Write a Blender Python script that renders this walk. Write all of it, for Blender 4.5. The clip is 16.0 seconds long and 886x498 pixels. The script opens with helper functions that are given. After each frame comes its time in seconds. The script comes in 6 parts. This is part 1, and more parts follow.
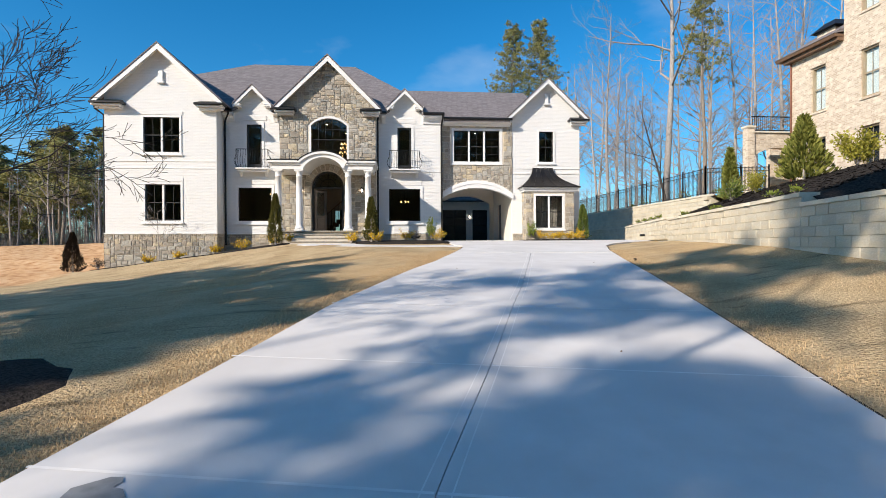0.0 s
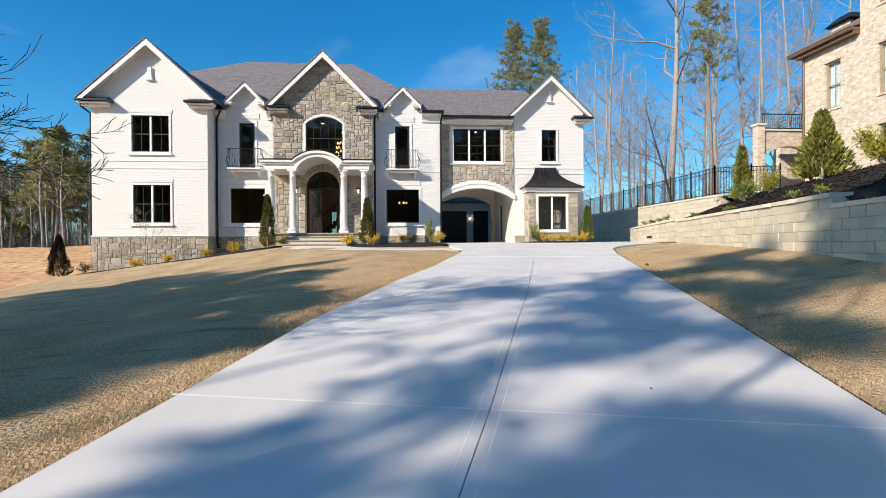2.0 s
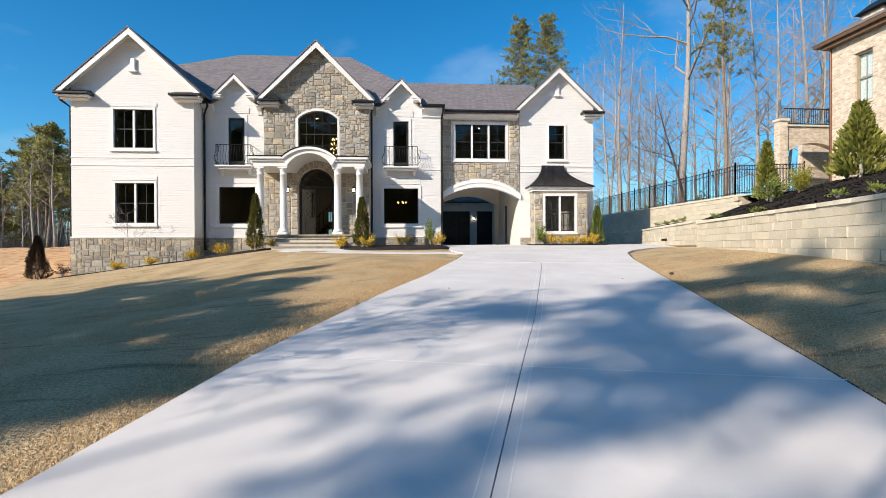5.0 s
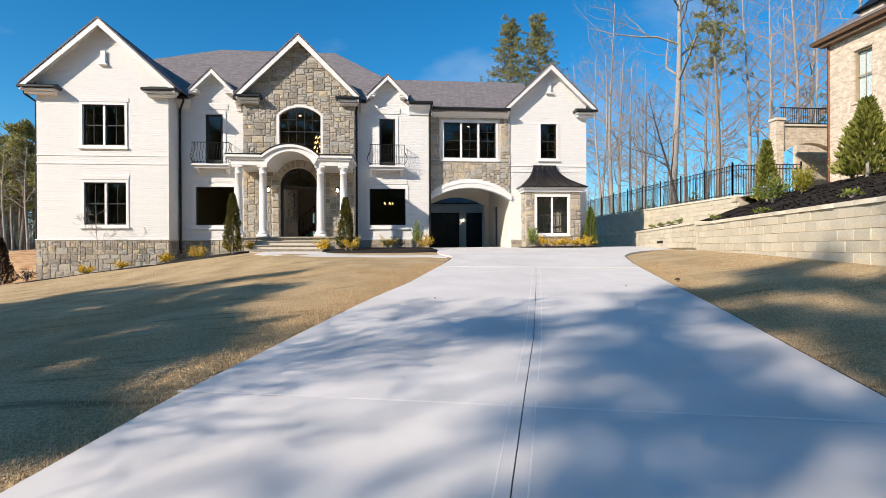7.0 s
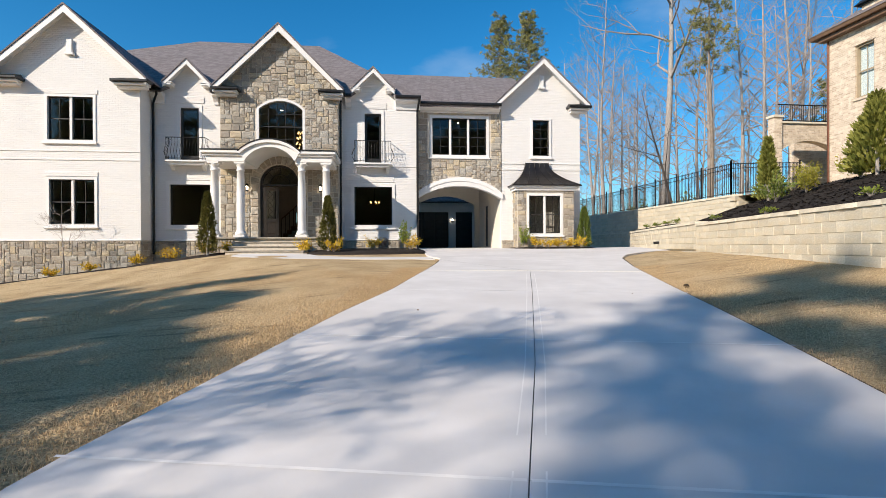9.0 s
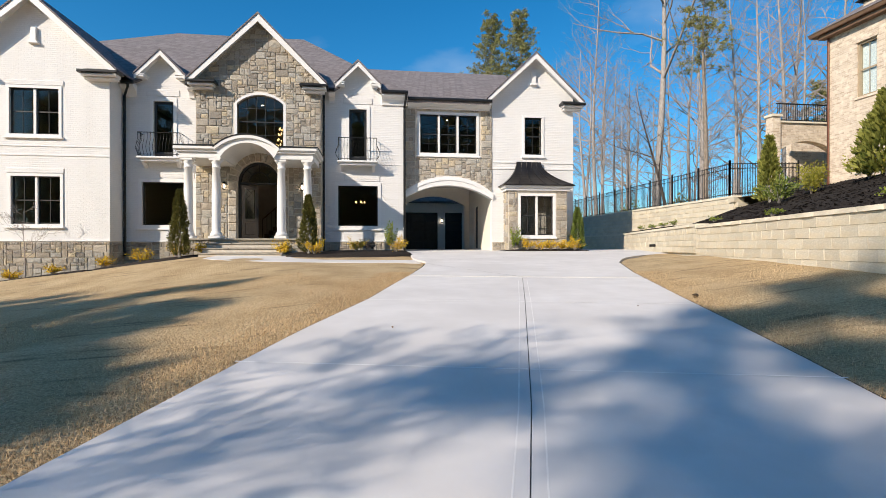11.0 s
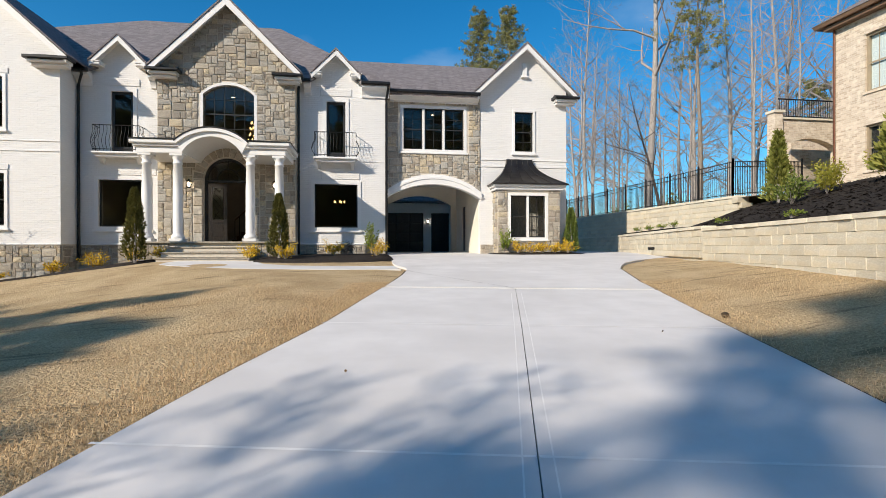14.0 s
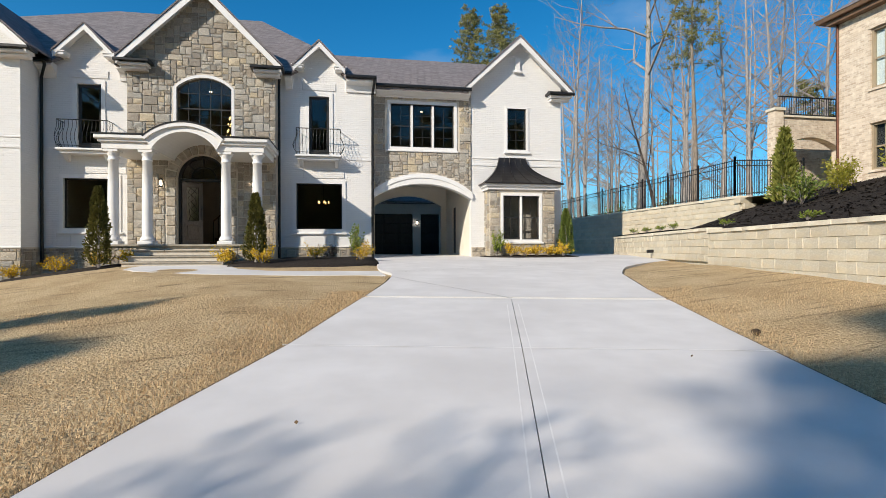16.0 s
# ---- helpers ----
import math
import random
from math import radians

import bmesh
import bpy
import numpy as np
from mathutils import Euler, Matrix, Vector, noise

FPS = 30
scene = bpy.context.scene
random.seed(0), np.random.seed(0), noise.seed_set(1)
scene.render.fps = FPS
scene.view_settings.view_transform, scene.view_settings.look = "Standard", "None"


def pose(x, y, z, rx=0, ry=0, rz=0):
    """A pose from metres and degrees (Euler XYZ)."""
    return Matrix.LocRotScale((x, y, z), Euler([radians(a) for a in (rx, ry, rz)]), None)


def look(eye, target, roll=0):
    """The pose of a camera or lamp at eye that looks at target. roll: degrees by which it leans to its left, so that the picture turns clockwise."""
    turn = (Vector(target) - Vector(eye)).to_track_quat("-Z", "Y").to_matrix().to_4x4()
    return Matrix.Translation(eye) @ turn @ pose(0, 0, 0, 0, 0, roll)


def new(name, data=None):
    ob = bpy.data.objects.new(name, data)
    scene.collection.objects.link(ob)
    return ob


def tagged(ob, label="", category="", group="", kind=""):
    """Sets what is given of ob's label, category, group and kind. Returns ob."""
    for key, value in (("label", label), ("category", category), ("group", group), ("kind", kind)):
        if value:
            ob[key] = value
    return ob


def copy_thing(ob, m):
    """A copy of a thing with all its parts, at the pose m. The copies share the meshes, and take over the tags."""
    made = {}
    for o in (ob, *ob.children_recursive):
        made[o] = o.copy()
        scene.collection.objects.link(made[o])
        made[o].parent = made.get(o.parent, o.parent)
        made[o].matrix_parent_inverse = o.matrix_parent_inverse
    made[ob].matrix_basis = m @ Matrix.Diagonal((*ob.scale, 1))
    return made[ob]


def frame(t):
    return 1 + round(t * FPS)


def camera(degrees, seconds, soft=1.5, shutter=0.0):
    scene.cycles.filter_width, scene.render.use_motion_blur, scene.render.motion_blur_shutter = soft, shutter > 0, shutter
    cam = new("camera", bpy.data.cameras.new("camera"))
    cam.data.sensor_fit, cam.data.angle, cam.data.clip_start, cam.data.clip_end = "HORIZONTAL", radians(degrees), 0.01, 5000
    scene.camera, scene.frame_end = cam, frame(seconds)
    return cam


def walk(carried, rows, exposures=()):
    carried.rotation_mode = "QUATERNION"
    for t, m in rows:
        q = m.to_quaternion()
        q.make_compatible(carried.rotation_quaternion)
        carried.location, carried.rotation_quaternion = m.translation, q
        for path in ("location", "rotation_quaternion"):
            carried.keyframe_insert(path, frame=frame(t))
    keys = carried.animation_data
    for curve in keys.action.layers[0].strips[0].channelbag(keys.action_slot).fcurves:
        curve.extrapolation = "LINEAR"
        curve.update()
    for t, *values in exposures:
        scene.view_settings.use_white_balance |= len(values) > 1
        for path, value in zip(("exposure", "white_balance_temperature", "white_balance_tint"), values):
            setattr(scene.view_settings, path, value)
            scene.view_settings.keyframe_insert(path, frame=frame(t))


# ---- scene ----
cam = camera(82.0, 16.0, 0.85)
METRES, EYE, TILT, LEAN, TURN = 7.83, 1.25, 0.0, 0.0, 0.0
ROWS = [
    (0.0, 0.0, 0.0, 0.0, -0.0, -0.4, 0.29),
    (0.5, 0.0023, 0.0296, 0.0015, -0.07, -0.43, 0.22),
    (1.0, 0.0018, 0.0604, 0.0056, -0.08, -0.41, 0.22),
    (1.5, 0.0067, 0.0897, 0.0089, -0.05, -0.36, 0.33),
    (2.0, 0.0132, 0.1165, 0.0124, 0.16, -0.34, 0.36),
    (2.5, 0.0155, 0.1467, 0.0128, 0.55, -0.36, 0.28),
    (3.0, 0.0165, 0.1775, 0.0166, 0.88, -0.4, 0.29),
    (3.5, 0.0236, 0.209, 0.0184, 1.02, -0.39, 0.37),
    (4.0, 0.0302, 0.2421, 0.0227, 1.01, -0.36, 0.3),
    (6.5, 0.0455, 0.4006, 0.0296, -0.09, -0.25, 0.19),
    (7.0, 0.0465, 0.4288, 0.0322, -0.43, -0.14, 0.24),
    (7.5, 0.0532, 0.4585, 0.0353, -0.75, -0.22, 0.3),
    (8.0, 0.0555, 0.4906, 0.0354, -1.06, -0.22, 0.21),
    (8.5, 0.0535, 0.5238, 0.0388, -1.3, -0.23, 0.15),
    (9.0, 0.0568, 0.5536, 0.0404, -1.56, -0.21, 0.25),
    (9.5, 0.0647, 0.5835, 0.0437, -1.82, -0.18, 0.3),
    (10.0, 0.0696, 0.615, 0.0443, -2.09, -0.18, 0.19),
    (12.5, 0.0872, 0.7635, 0.0573, -3.2, -0.12, 0.16),
    (13.0, 0.0919, 0.7959, 0.0585, -3.4, -0.12, 0.2),
    (13.5, 0.0999, 0.8277, 0.0626, -3.62, -0.11, 0.21),
    (14.0, 0.1029, 0.8607, 0.0645, -3.89, -0.15, 0.1),
    (14.5, 0.1006, 0.8962, 0.0677, -4.17, -0.11, 0.05),
    (15.0, 0.1048, 0.9255, 0.0689, -4.45, -0.09, 0.19),
    (15.5, 0.1122, 0.9559, 0.0728, -4.71, -0.04, 0.2),
    (16.0, 0.1184, 0.9859, 0.0728, -4.93, -0.04, 0.15),
]
walk(cam, [(t, pose(0, 0, EYE, TILT, LEAN, TURN) @ pose(METRES * x, METRES * y, METRES * z, 90 + pitch, roll, yaw)) for t, x, y, z, yaw, pitch, roll in ROWS],
     exposures=[(0.0, 0.25, 6500, 13), (4.0, 0.25, 6550, 13), (9.0, 0.2, 6700, 14), (12.5, 0.14, 6650, 13), (16.0, 0.03, 6550, 11)])

# ---- world, sun, exposure ----
HOUSE_TURN = 5.0
SUN_TO = Vector((0.568, 0.501, -0.43)).normalized()
sun_data = bpy.data.lights.new("sun", "SUN")
sun_data.energy, sun_data.angle, sun_data.color = 5.5, radians(0.8), (1.0, 0.9, 0.75)
sun = new("sun", sun_data)
sun.matrix_world = look((-40, -40, 40), Vector((-40, -40, 40)) + SUN_TO)
world = bpy.data.worlds.new("sky")
scene.world = world
world.use_nodes = True
wn, wl = world.node_tree.nodes, world.node_tree.links
sky = wn.new("ShaderNodeTexSky")
sky.sky_type, sky.sun_disc = "NISHITA", False
sky.sun_elevation = math.asin(-SUN_TO.z)
sky.sun_rotation = math.atan2(-SUN_TO.x, -SUN_TO.y)
sky.air_density, sky.dust_density, sky.ozone_density, sky.altitude = 1.0, 0.6, 3.0, 300
tint = wn.new("ShaderNodeMix")
tint.data_type, tint.blend_type = "RGBA", "MULTIPLY"
tint.inputs[0].default_value = 1.0
tint.inputs[7].default_value = (0.7, 0.99, 1.08, 1)
wl.new(sky.outputs[0], tint.inputs[6])
# thin high cloud wisps
geo_w = wn.new("ShaderNodeTexCoord")
map_w = wn.new("ShaderNodeMapping")
map_w.inputs["Scale"].default_value = (1.4, 1.4, 3.2)
map_w.inputs["Rotation"].default_value = (0.5, 0.9, 0.3)
cloud = wn.new("ShaderNodeTexNoise")
cloud.inputs["Scale"].default_value, cloud.inputs["Detail"].default_value = 2.2, 7
cloud_ramp = wn.new("ShaderNodeValToRGB")
cloud_ramp.color_ramp.elements[0].position, cloud_ramp.color_ramp.elements[1].position = 0.54, 1.05
cloud_mix = wn.new("ShaderNodeMix")
cloud_mix.data_type = "RGBA"
cloud_mix.inputs[7].default_value = (3.2, 4.3, 5.6, 1)
wl.new(geo_w.outputs["Generated"], map_w.inputs[0])
wl.new(map_w.outputs[0], cloud.inputs["Vector"])
wl.new(cloud.outputs["Fac"], cloud_ramp.inputs[0])
wl.new(cloud_ramp.outputs[0], cloud_mix.inputs[0])
deep = wn.new("ShaderNodeHueSaturation")
deep.inputs["Saturation"].default_value = 1.22
wl.new(tint.outputs[2], deep.inputs["Color"])
wl.new(deep.outputs[0], cloud_mix.inputs[6])
wl.new(cloud_mix.outputs[2], wn["Background"].inputs[0])
wn["Background"].inputs[1].default_value = 0.13

# ---- materials ----


def mat_base(name, rough=0.8, metal=0.0, spec=0.4):
    m = bpy.data.materials.new(name)
    m.use_nodes = True
    b = m.node_tree.nodes["Principled BSDF"]
    b.inputs["Roughness"].default_value, b.inputs["Metallic"].default_value = rough, metal
    b.inputs["Specular IOR Level"].default_value = spec
    return m, b, m.node_tree.nodes, m.node_tree.links


def mat(name, c1, c2=None, scale=6.0, rough=0.8, metal=0.0, bump=0.0, bump_scale=60.0, rand=0.0, spec=0.4, c3=None, scale3=0.6, amount3=0.5, stretch=(1, 1, 1)):
    """Two colours mixed by fine noise, a third by broad noise, bump, and a random shift of each object's value."""
    m, b, n, l = mat_base(name, rough, metal, spec)
    co = n.new("ShaderNodeTexCoord")
    mp = n.new("ShaderNodeMapping")
    mp.inputs["Scale"].default_value = stretch
    l.new(co.outputs["Object"], mp.inputs[0])
    nz = n.new("ShaderNodeTexNoise")
    nz.inputs["Scale"].default_value, nz.inputs["Detail"].default_value = scale, 6
    l.new(mp.outputs[0], nz.inputs["Vector"])
    ramp = n.new("ShaderNodeValToRGB")
    ramp.color_ramp.elements[0].position, ramp.color_ramp.elements[1].position = 0.32, 0.68
    ramp.color_ramp.elements[0].color = (*c1, 1)
    ramp.color_ramp.elements[1].color = (*(c2 or c1), 1)
    l.new(nz.outputs["Fac"], ramp.inputs[0])
    out = ramp.outputs[0]
    if c3:
        n3 = n.new("ShaderNodeTexNoise")
        n3.inputs["Scale"].default_value, n3.inputs["Detail"].default_value = scale3, 4
        l.new(mp.outputs[0], n3.inputs["Vector"])
        r3 = n.new("ShaderNodeMapRange")
        r3.inputs[1].default_value, r3.inputs[2].default_value, r3.inputs[4].default_value = 0.42, 0.62, amount3
        l.new(n3.outputs["Fac"], r3.inputs[0])
        mx = n.new("ShaderNodeMix")
        mx.data_type = "RGBA"
        mx.inputs[7].default_value = (*c3, 1)
        l.new(r3.outputs[0], mx.inputs[0])
        l.new(out, mx.inputs[6])
        out = mx.outputs[2]
    if rand:
        oi = n.new("ShaderNodeObjectInfo")
        mr = n.new("ShaderNodeMapRange")
        mr.inputs[3].default_value, mr.inputs[4].default_value = 1 - rand, 1 + rand
        l.new(oi.outputs["Random"], mr.inputs[0])
        hs = n.new("ShaderNodeHueSaturation")
        l.new(mr.outputs[0], hs.inputs["Value"])
        l.new(out, hs.inputs["Color"])
        out = hs.outputs[0]
    l.new(out, b.inputs["Base Color"])
    if bump:
        nb = n.new("ShaderNodeTexNoise")
        nb.inputs["Scale"].default_value, nb.inputs["Detail"].default_value = bump_scale, 5
        l.new(mp.outputs[0], nb.inputs["Vector"])
        bp = n.new("ShaderNodeBump")
        bp.inputs["Strength"].default_value, bp.inputs["Distance"].default_value = bump, 0.02
        l.new(nb.outputs["Fac"], bp.inputs["Height"])
        l.new(bp.outputs[0], b.inputs["Normal"])
    return m


def mat_brick(name, bricks, mortar, rough=0.75, width=0.22, row=0.075, depth=0.4, blotch=None, gap=0.008, axis="XZ"):
    """Brick courses as colour and relief, laid on upright walls."""
    m, b, n, l = mat_base(name, rough)
    co = n.new("ShaderNodeTexCoord")
    sep = n.new("ShaderNodeSeparateXYZ")
    cmb = n.new("ShaderNodeCombineXYZ")
    add = n.new("ShaderNodeMath")
    l.new(co.outputs["Object"], sep.inputs[0])
    l.new(sep.outputs["X"], add.inputs[0])
    l.new(sep.outputs["Y"], add.inputs[1])
    l.new(add.outputs[0], cmb.inputs["X"])
    l.new(sep.outputs["Z"], cmb.inputs["Y"])
    wob = n.new("ShaderNodeTexNoise")
    wob.inputs["Scale"].default_value = 3
    l.new(co.outputs["Object"], wob.inputs["Vector"])
    br = n.new("ShaderNodeTexBrick")
    br.inputs["Scale"].default_value = 1
    br.inputs["Brick Width"].default_value, br.inputs["Row Height"].default_value = width, row
    br.inputs["Mortar Size"].default_value, br.inputs["Mortar Smooth"].default_value = gap, 0.4
    br.inputs["Color1"].default_value, br.inputs["Color2"].default_value = (*bricks[0], 1), (*bricks[1], 1)
    br.inputs["Mortar"].default_value = (*mortar, 1)
    l.new(cmb.outputs[0], br.inputs["Vector"])
    out = br.outputs["Color"]
    if blotch:
        nz = n.new("ShaderNodeTexNoise")
        nz.inputs["Scale"].default_value, nz.inputs["Detail"].default_value = 4.5, 8
        l.new(co.outputs["Object"], nz.inputs["Vector"])
        mr = n.new("ShaderNodeMapRange")
        mr.inputs[1].default_value, mr.inputs[2].default_value, mr.inputs[4].default_value = 0.5, 0.68, 0.8
        l.new(nz.outputs["Fac"], mr.inputs[0])
        mx = n.new("ShaderNodeMix")
        mx.data_type = "RGBA"
        mx.inputs[7].default_value = (*blotch, 1)
        l.new(mr.outputs[0], mx.inputs[0])
        l.new(out, mx.inputs[6])
        out = mx.outputs[2]
    l.new(out, b.inputs["Base Color"])
    fine = n.new("ShaderNodeTexNoise")
    fine.inputs["Scale"].default_value, fine.inputs["Detail"].default_value = 14, 6
    l.new(co.outputs["Object"], fine.inputs["Vector"])
    inv = n.new("ShaderNodeMath")
    inv.operation, inv.inputs[1].default_value = "MULTIPLY_ADD", -1.0
    l.new(br.outputs["Fac"], inv.inputs[0])
    l.new(fine.outputs["Fac"], inv.inputs[2])
    bp = n.new("ShaderNodeBump")
    bp.inputs["Strength"].default_value, bp.inputs["Distance"].default_value = depth, 0.012
    l.new(inv.outputs[0], bp.inputs["Height"])
    l.new(bp.outputs[0], b.inputs["Normal"])
    return m


def mat_glass(name, tone=(0.9, 0.95, 0.95)):
    m = bpy.data.materials.new(name)
    m.use_nodes = True
    n, l = m.node_tree.nodes, m.node_tree.links
    n.remove(n["Principled BSDF"])
    tr, gl, mx, fr = n.new("ShaderNodeBsdfTransparent"), n.new("ShaderNodeBsdfGlossy"), n.new("ShaderNodeMixShader"), n.new("ShaderNodeLayerWeight")
    tr.inputs[0].default_value = (*tone, 1)
    gl.inputs["Roughness"].default_value = 0.015
    fr.inputs["Blend"].default_value = 0.5
    pw, ml = n.new("ShaderNodeMath"), n.new("ShaderNodeMath")
    pw.operation, ml.operation = "POWER", "MULTIPLY_ADD"
    pw.inputs[1].default_value, ml.inputs[1].default_value, ml.inputs[2].default_value = 5, 0.95, 0.045
    l.new(fr.outputs["Facing"], pw.inputs[0])
    l.new(pw.outputs[0], ml.inputs[0])
    co, nz, bp = n.new("ShaderNodeTexCoord"), n.new("ShaderNodeTexNoise"), n.new("ShaderNodeBump")
    nz.inputs["Scale"].default_value = 1.6
    bp.inputs["Strength"].default_value, bp.inputs["Distance"].default_value = 0.06, 0.05
    l.new(co.outputs["Object"], nz.inputs["Vector"])
    l.new(nz.outputs["Fac"], bp.inputs["Height"])
    l.new(bp.outputs[0], gl.inputs["Normal"])
    l.new(ml.outputs[0], mx.inputs[0])
    l.new(tr.outputs[0], mx.inputs[1])
    l.new(gl.outputs[0], mx.inputs[2])
    l.new(mx.outputs[0], n["Material Output"].inputs[0])
    return m


def mat_glow(name, colour, power):
    m, b, n, l = mat_base(name, 0.4)
    b.inputs["Base Color"].default_value = (*colour, 1)
    b.inputs["Emission Color"].default_value, b.inputs["Emission Strength"].default_value = (*colour, 1), power
    return m


def mat_leaf(name, c1, c2, rough=0.6, vary=0.35):
    """Leaves: a colour between the two for each leaf."""
    m, b, n, l = mat_base(name, rough, spec=0.25)
    g, ramp = n.new("ShaderNodeNewGeometry"), n.new("ShaderNodeValToRGB")
    ramp.color_ramp.elements[0].color, ramp.color_ramp.elements[1].color = (*c1, 1), (*c2, 1)
    l.new(g.outputs["Random Per Island"], ramp.inputs[0])
    l.new(ramp.outputs[0], b.inputs["Base Color"])
    ts, mx = n.new("ShaderNodeBsdfTranslucent"), n.new("ShaderNodeMixShader")
    mx.inputs[0].default_value = vary
    l.new(ramp.outputs[0], ts.inputs[0])
    l.new(b.outputs[0], mx.inputs[1])
    l.new(ts.outputs[0], mx.inputs[2])
    l.new(mx.outputs[0], n["Material Output"].inputs[0])
    return m


def mat_ground():
    """Dormant lawn, with bare red clay to the west and leaf litter under the woods."""
    m, b, n, l = mat_base("dormant_turf", 0.95, spec=0.15)
    co = n.new("ShaderNodeTexCoord")

    def nz(scale, detail=6, stretch=None):
        t = n.new("ShaderNodeTexNoise")
        t.inputs["Scale"].default_value, t.inputs["Detail"].default_value = scale, detail
        if stretch:
            mp = n.new("ShaderNodeMapping")
            mp.inputs["Scale"].default_value = stretch
            mp.inputs["Rotation"].default_value = (0, 0, -0.12)
            l.new(co.outputs["Object"], mp.inputs[0])
            l.new(mp.outputs[0], t.inputs["Vector"])
        else:
            l.new(co.outputs["Object"], t.inputs["Vector"])
        return t.outputs["Fac"]

    def ramp(src, stops):
        r = n.new("ShaderNodeValToRGB")
        e = r.color_ramp.elements
        while len(e) < len(stops):
            e.new(0.5)
        for k, (p, c) in enumerate(stops):
            e[k].position, e[k].color = p, (*c, 1)
        l.new(src, r.inputs[0])
        return r.outputs[0]

    def mix(fac, a, c):
        x = n.new("ShaderNodeMix")
        x.data_type = "RGBA"
        l.new(fac, x.inputs[0])
        l.new(a, x.inputs[6])
        l.new(c, x.inputs[7])
        return x.outputs[2]

    def mrange(src, a, c, lo=0.0, hi=1.0):
        r = n.new("ShaderNodeMapRange")
        for k, v in ((1, a), (2, c), (3, lo), (4, hi)):
            r.inputs[k].default_value = v
        l.new(src, r.inputs[0])
        return r.outputs[0]

    turf = ramp(nz(38, 8), [(0.3, (0.2, 0.122, 0.06)), (0.48, (0.48, 0.35, 0.192)), (0.7, (0.75, 0.585, 0.365))])
    patch = ramp(nz(1.1, 5), [(0.35, (0.4, 0.275, 0.145)), (0.65, (0.68, 0.525, 0.32))])
    half = n.new("ShaderNodeValue")
    half.outputs[0].default_value = 0.42
    grass = mix(half.outputs[0], turf, patch)
    # dark seams between the strips of sod
    seams = mrange(nz(2.0, 6, (0.35, 2.6, 1)), 0.58, 0.68)
    sm = n.new("ShaderNodeMath")
    sm.operation, sm.inputs[1].default_value = "MULTIPLY", 0.6
    l.new(seams, sm.inputs[0])
    soil = ramp(nz(25), [(0.3, (0.09, 0.06, 0.03)), (0.7, (0.17, 0.12, 0.06))])
    grass = mix(sm.outputs[0], grass, soil)
    clay = ramp(nz(2.2, 8), [(0.3, (0.46, 0.22, 0.09)), (0.5, (0.66, 0.4, 0.21)), (0.75, (0.74, 0.53, 0.32))])
    litter = ramp(nz(3, 8), [(0.3, (0.1, 0.065, 0.035)), (0.7, (0.26, 0.17, 0.09))])
    sep = n.new("ShaderNodeSeparateXYZ")
    l.new(co.outputs["Object"], sep.inputs[0])
    wob = n.new("ShaderNodeMath")
    wob.operation, wob.inputs[1].default_value = "MULTIPLY_ADD", 2.4
    l.new(nz(0.7, 5), wob.inputs[0])
    l.new(sep.outputs["X"], wob.inputs[2])
    col = mix(mrange(wob.outputs[0], -14.2, -15.4), grass, clay)
    woby = n.new("ShaderNodeMath")
    woby.operation, woby.inputs[1].default_value = "MULTIPLY_ADD", 6
    l.new(nz(0.3, 5), woby.inputs[0])
    l.new(sep.outputs["Y"], woby.inputs[2])
    col = mix(mrange(woby.outputs[0], 44, 47), col, litter)
    l.new(col, b.inputs["Base Color"])
    bp = n.new("ShaderNodeBump")
    bp.inputs["Strength"].default_value, bp.inputs["Distance"].default_value = 1.0, 0.07
    l.new(nz(30, 10), bp.inputs["Height"])
    l.new(bp.outputs[0], b.inputs["Normal"])
    return m


WHITE_BRICK = mat_brick("white_painted_brick", ((0.725, 0.72, 0.712), (0.7, 0.695, 0.687)), (0.69, 0.685, 0.677), 0.7, depth=0.55, gap=0.01)
WHITE = mat("white_painted_trim", (0.75, 0.745, 0.737), (0.715, 0.71, 0.702), 3, rough=0.5, bump=0.05, bump_scale=30)
CREAM = mat("cream_render", (0.74, 0.69, 0.6), (0.7, 0.65, 0.56), 2, rough=0.8, bump=0.1, bump_scale=40)


def mat_stone():
    """Fieldstone: each stone takes its own tone from browns, tans and greys, with grain and stains."""
    m = mat("cut_fieldstone", (0.66, 0.65, 0.63), (1.12, 1.1, 1.06), 11, rough=0.9, bump=1.0, bump_scale=17)
    n, l = m.node_tree.nodes, m.node_tree.links
    bsdf = n["Principled BSDF"]
    src = bsdf.inputs["Base Color"].links[0].from_socket
    oi, ramp, mx = n.new("ShaderNodeObjectInfo"), n.new("ShaderNodeValToRGB"), n.new("ShaderNodeMix")
    e = ramp.color_ramp.elements
    ramp.color_ramp.interpolation = "CONSTANT"
    tones = [(0.45, 0.4, 0.335), (0.38, 0.335, 0.28), (0.52, 0.47, 0.395), (0.44, 0.415, 0.37), (0.32, 0.29, 0.25), (0.56, 0.48, 0.355), (0.475, 0.44, 0.39), (0.41, 0.36, 0.3), (0.445, 0.425, 0.39)]
    while len(e) < len(tones):
        e.new(0.5)
    for k, c in enumerate(tones):
        e[k].position, e[k].color = k / len(tones), (*c, 1)
    mx.data_type, mx.blend_type = "RGBA", "MULTIPLY"
    mx.inputs[0].default_value = 1.0
    l.new(oi.outputs["Random"], ramp.inputs[0])
    l.new(ramp.outputs[0], mx.inputs[6])
    l.new(src, mx.inputs[7])
    l.new(mx.outputs[2], bsdf.inputs["Base Color"])
    return m


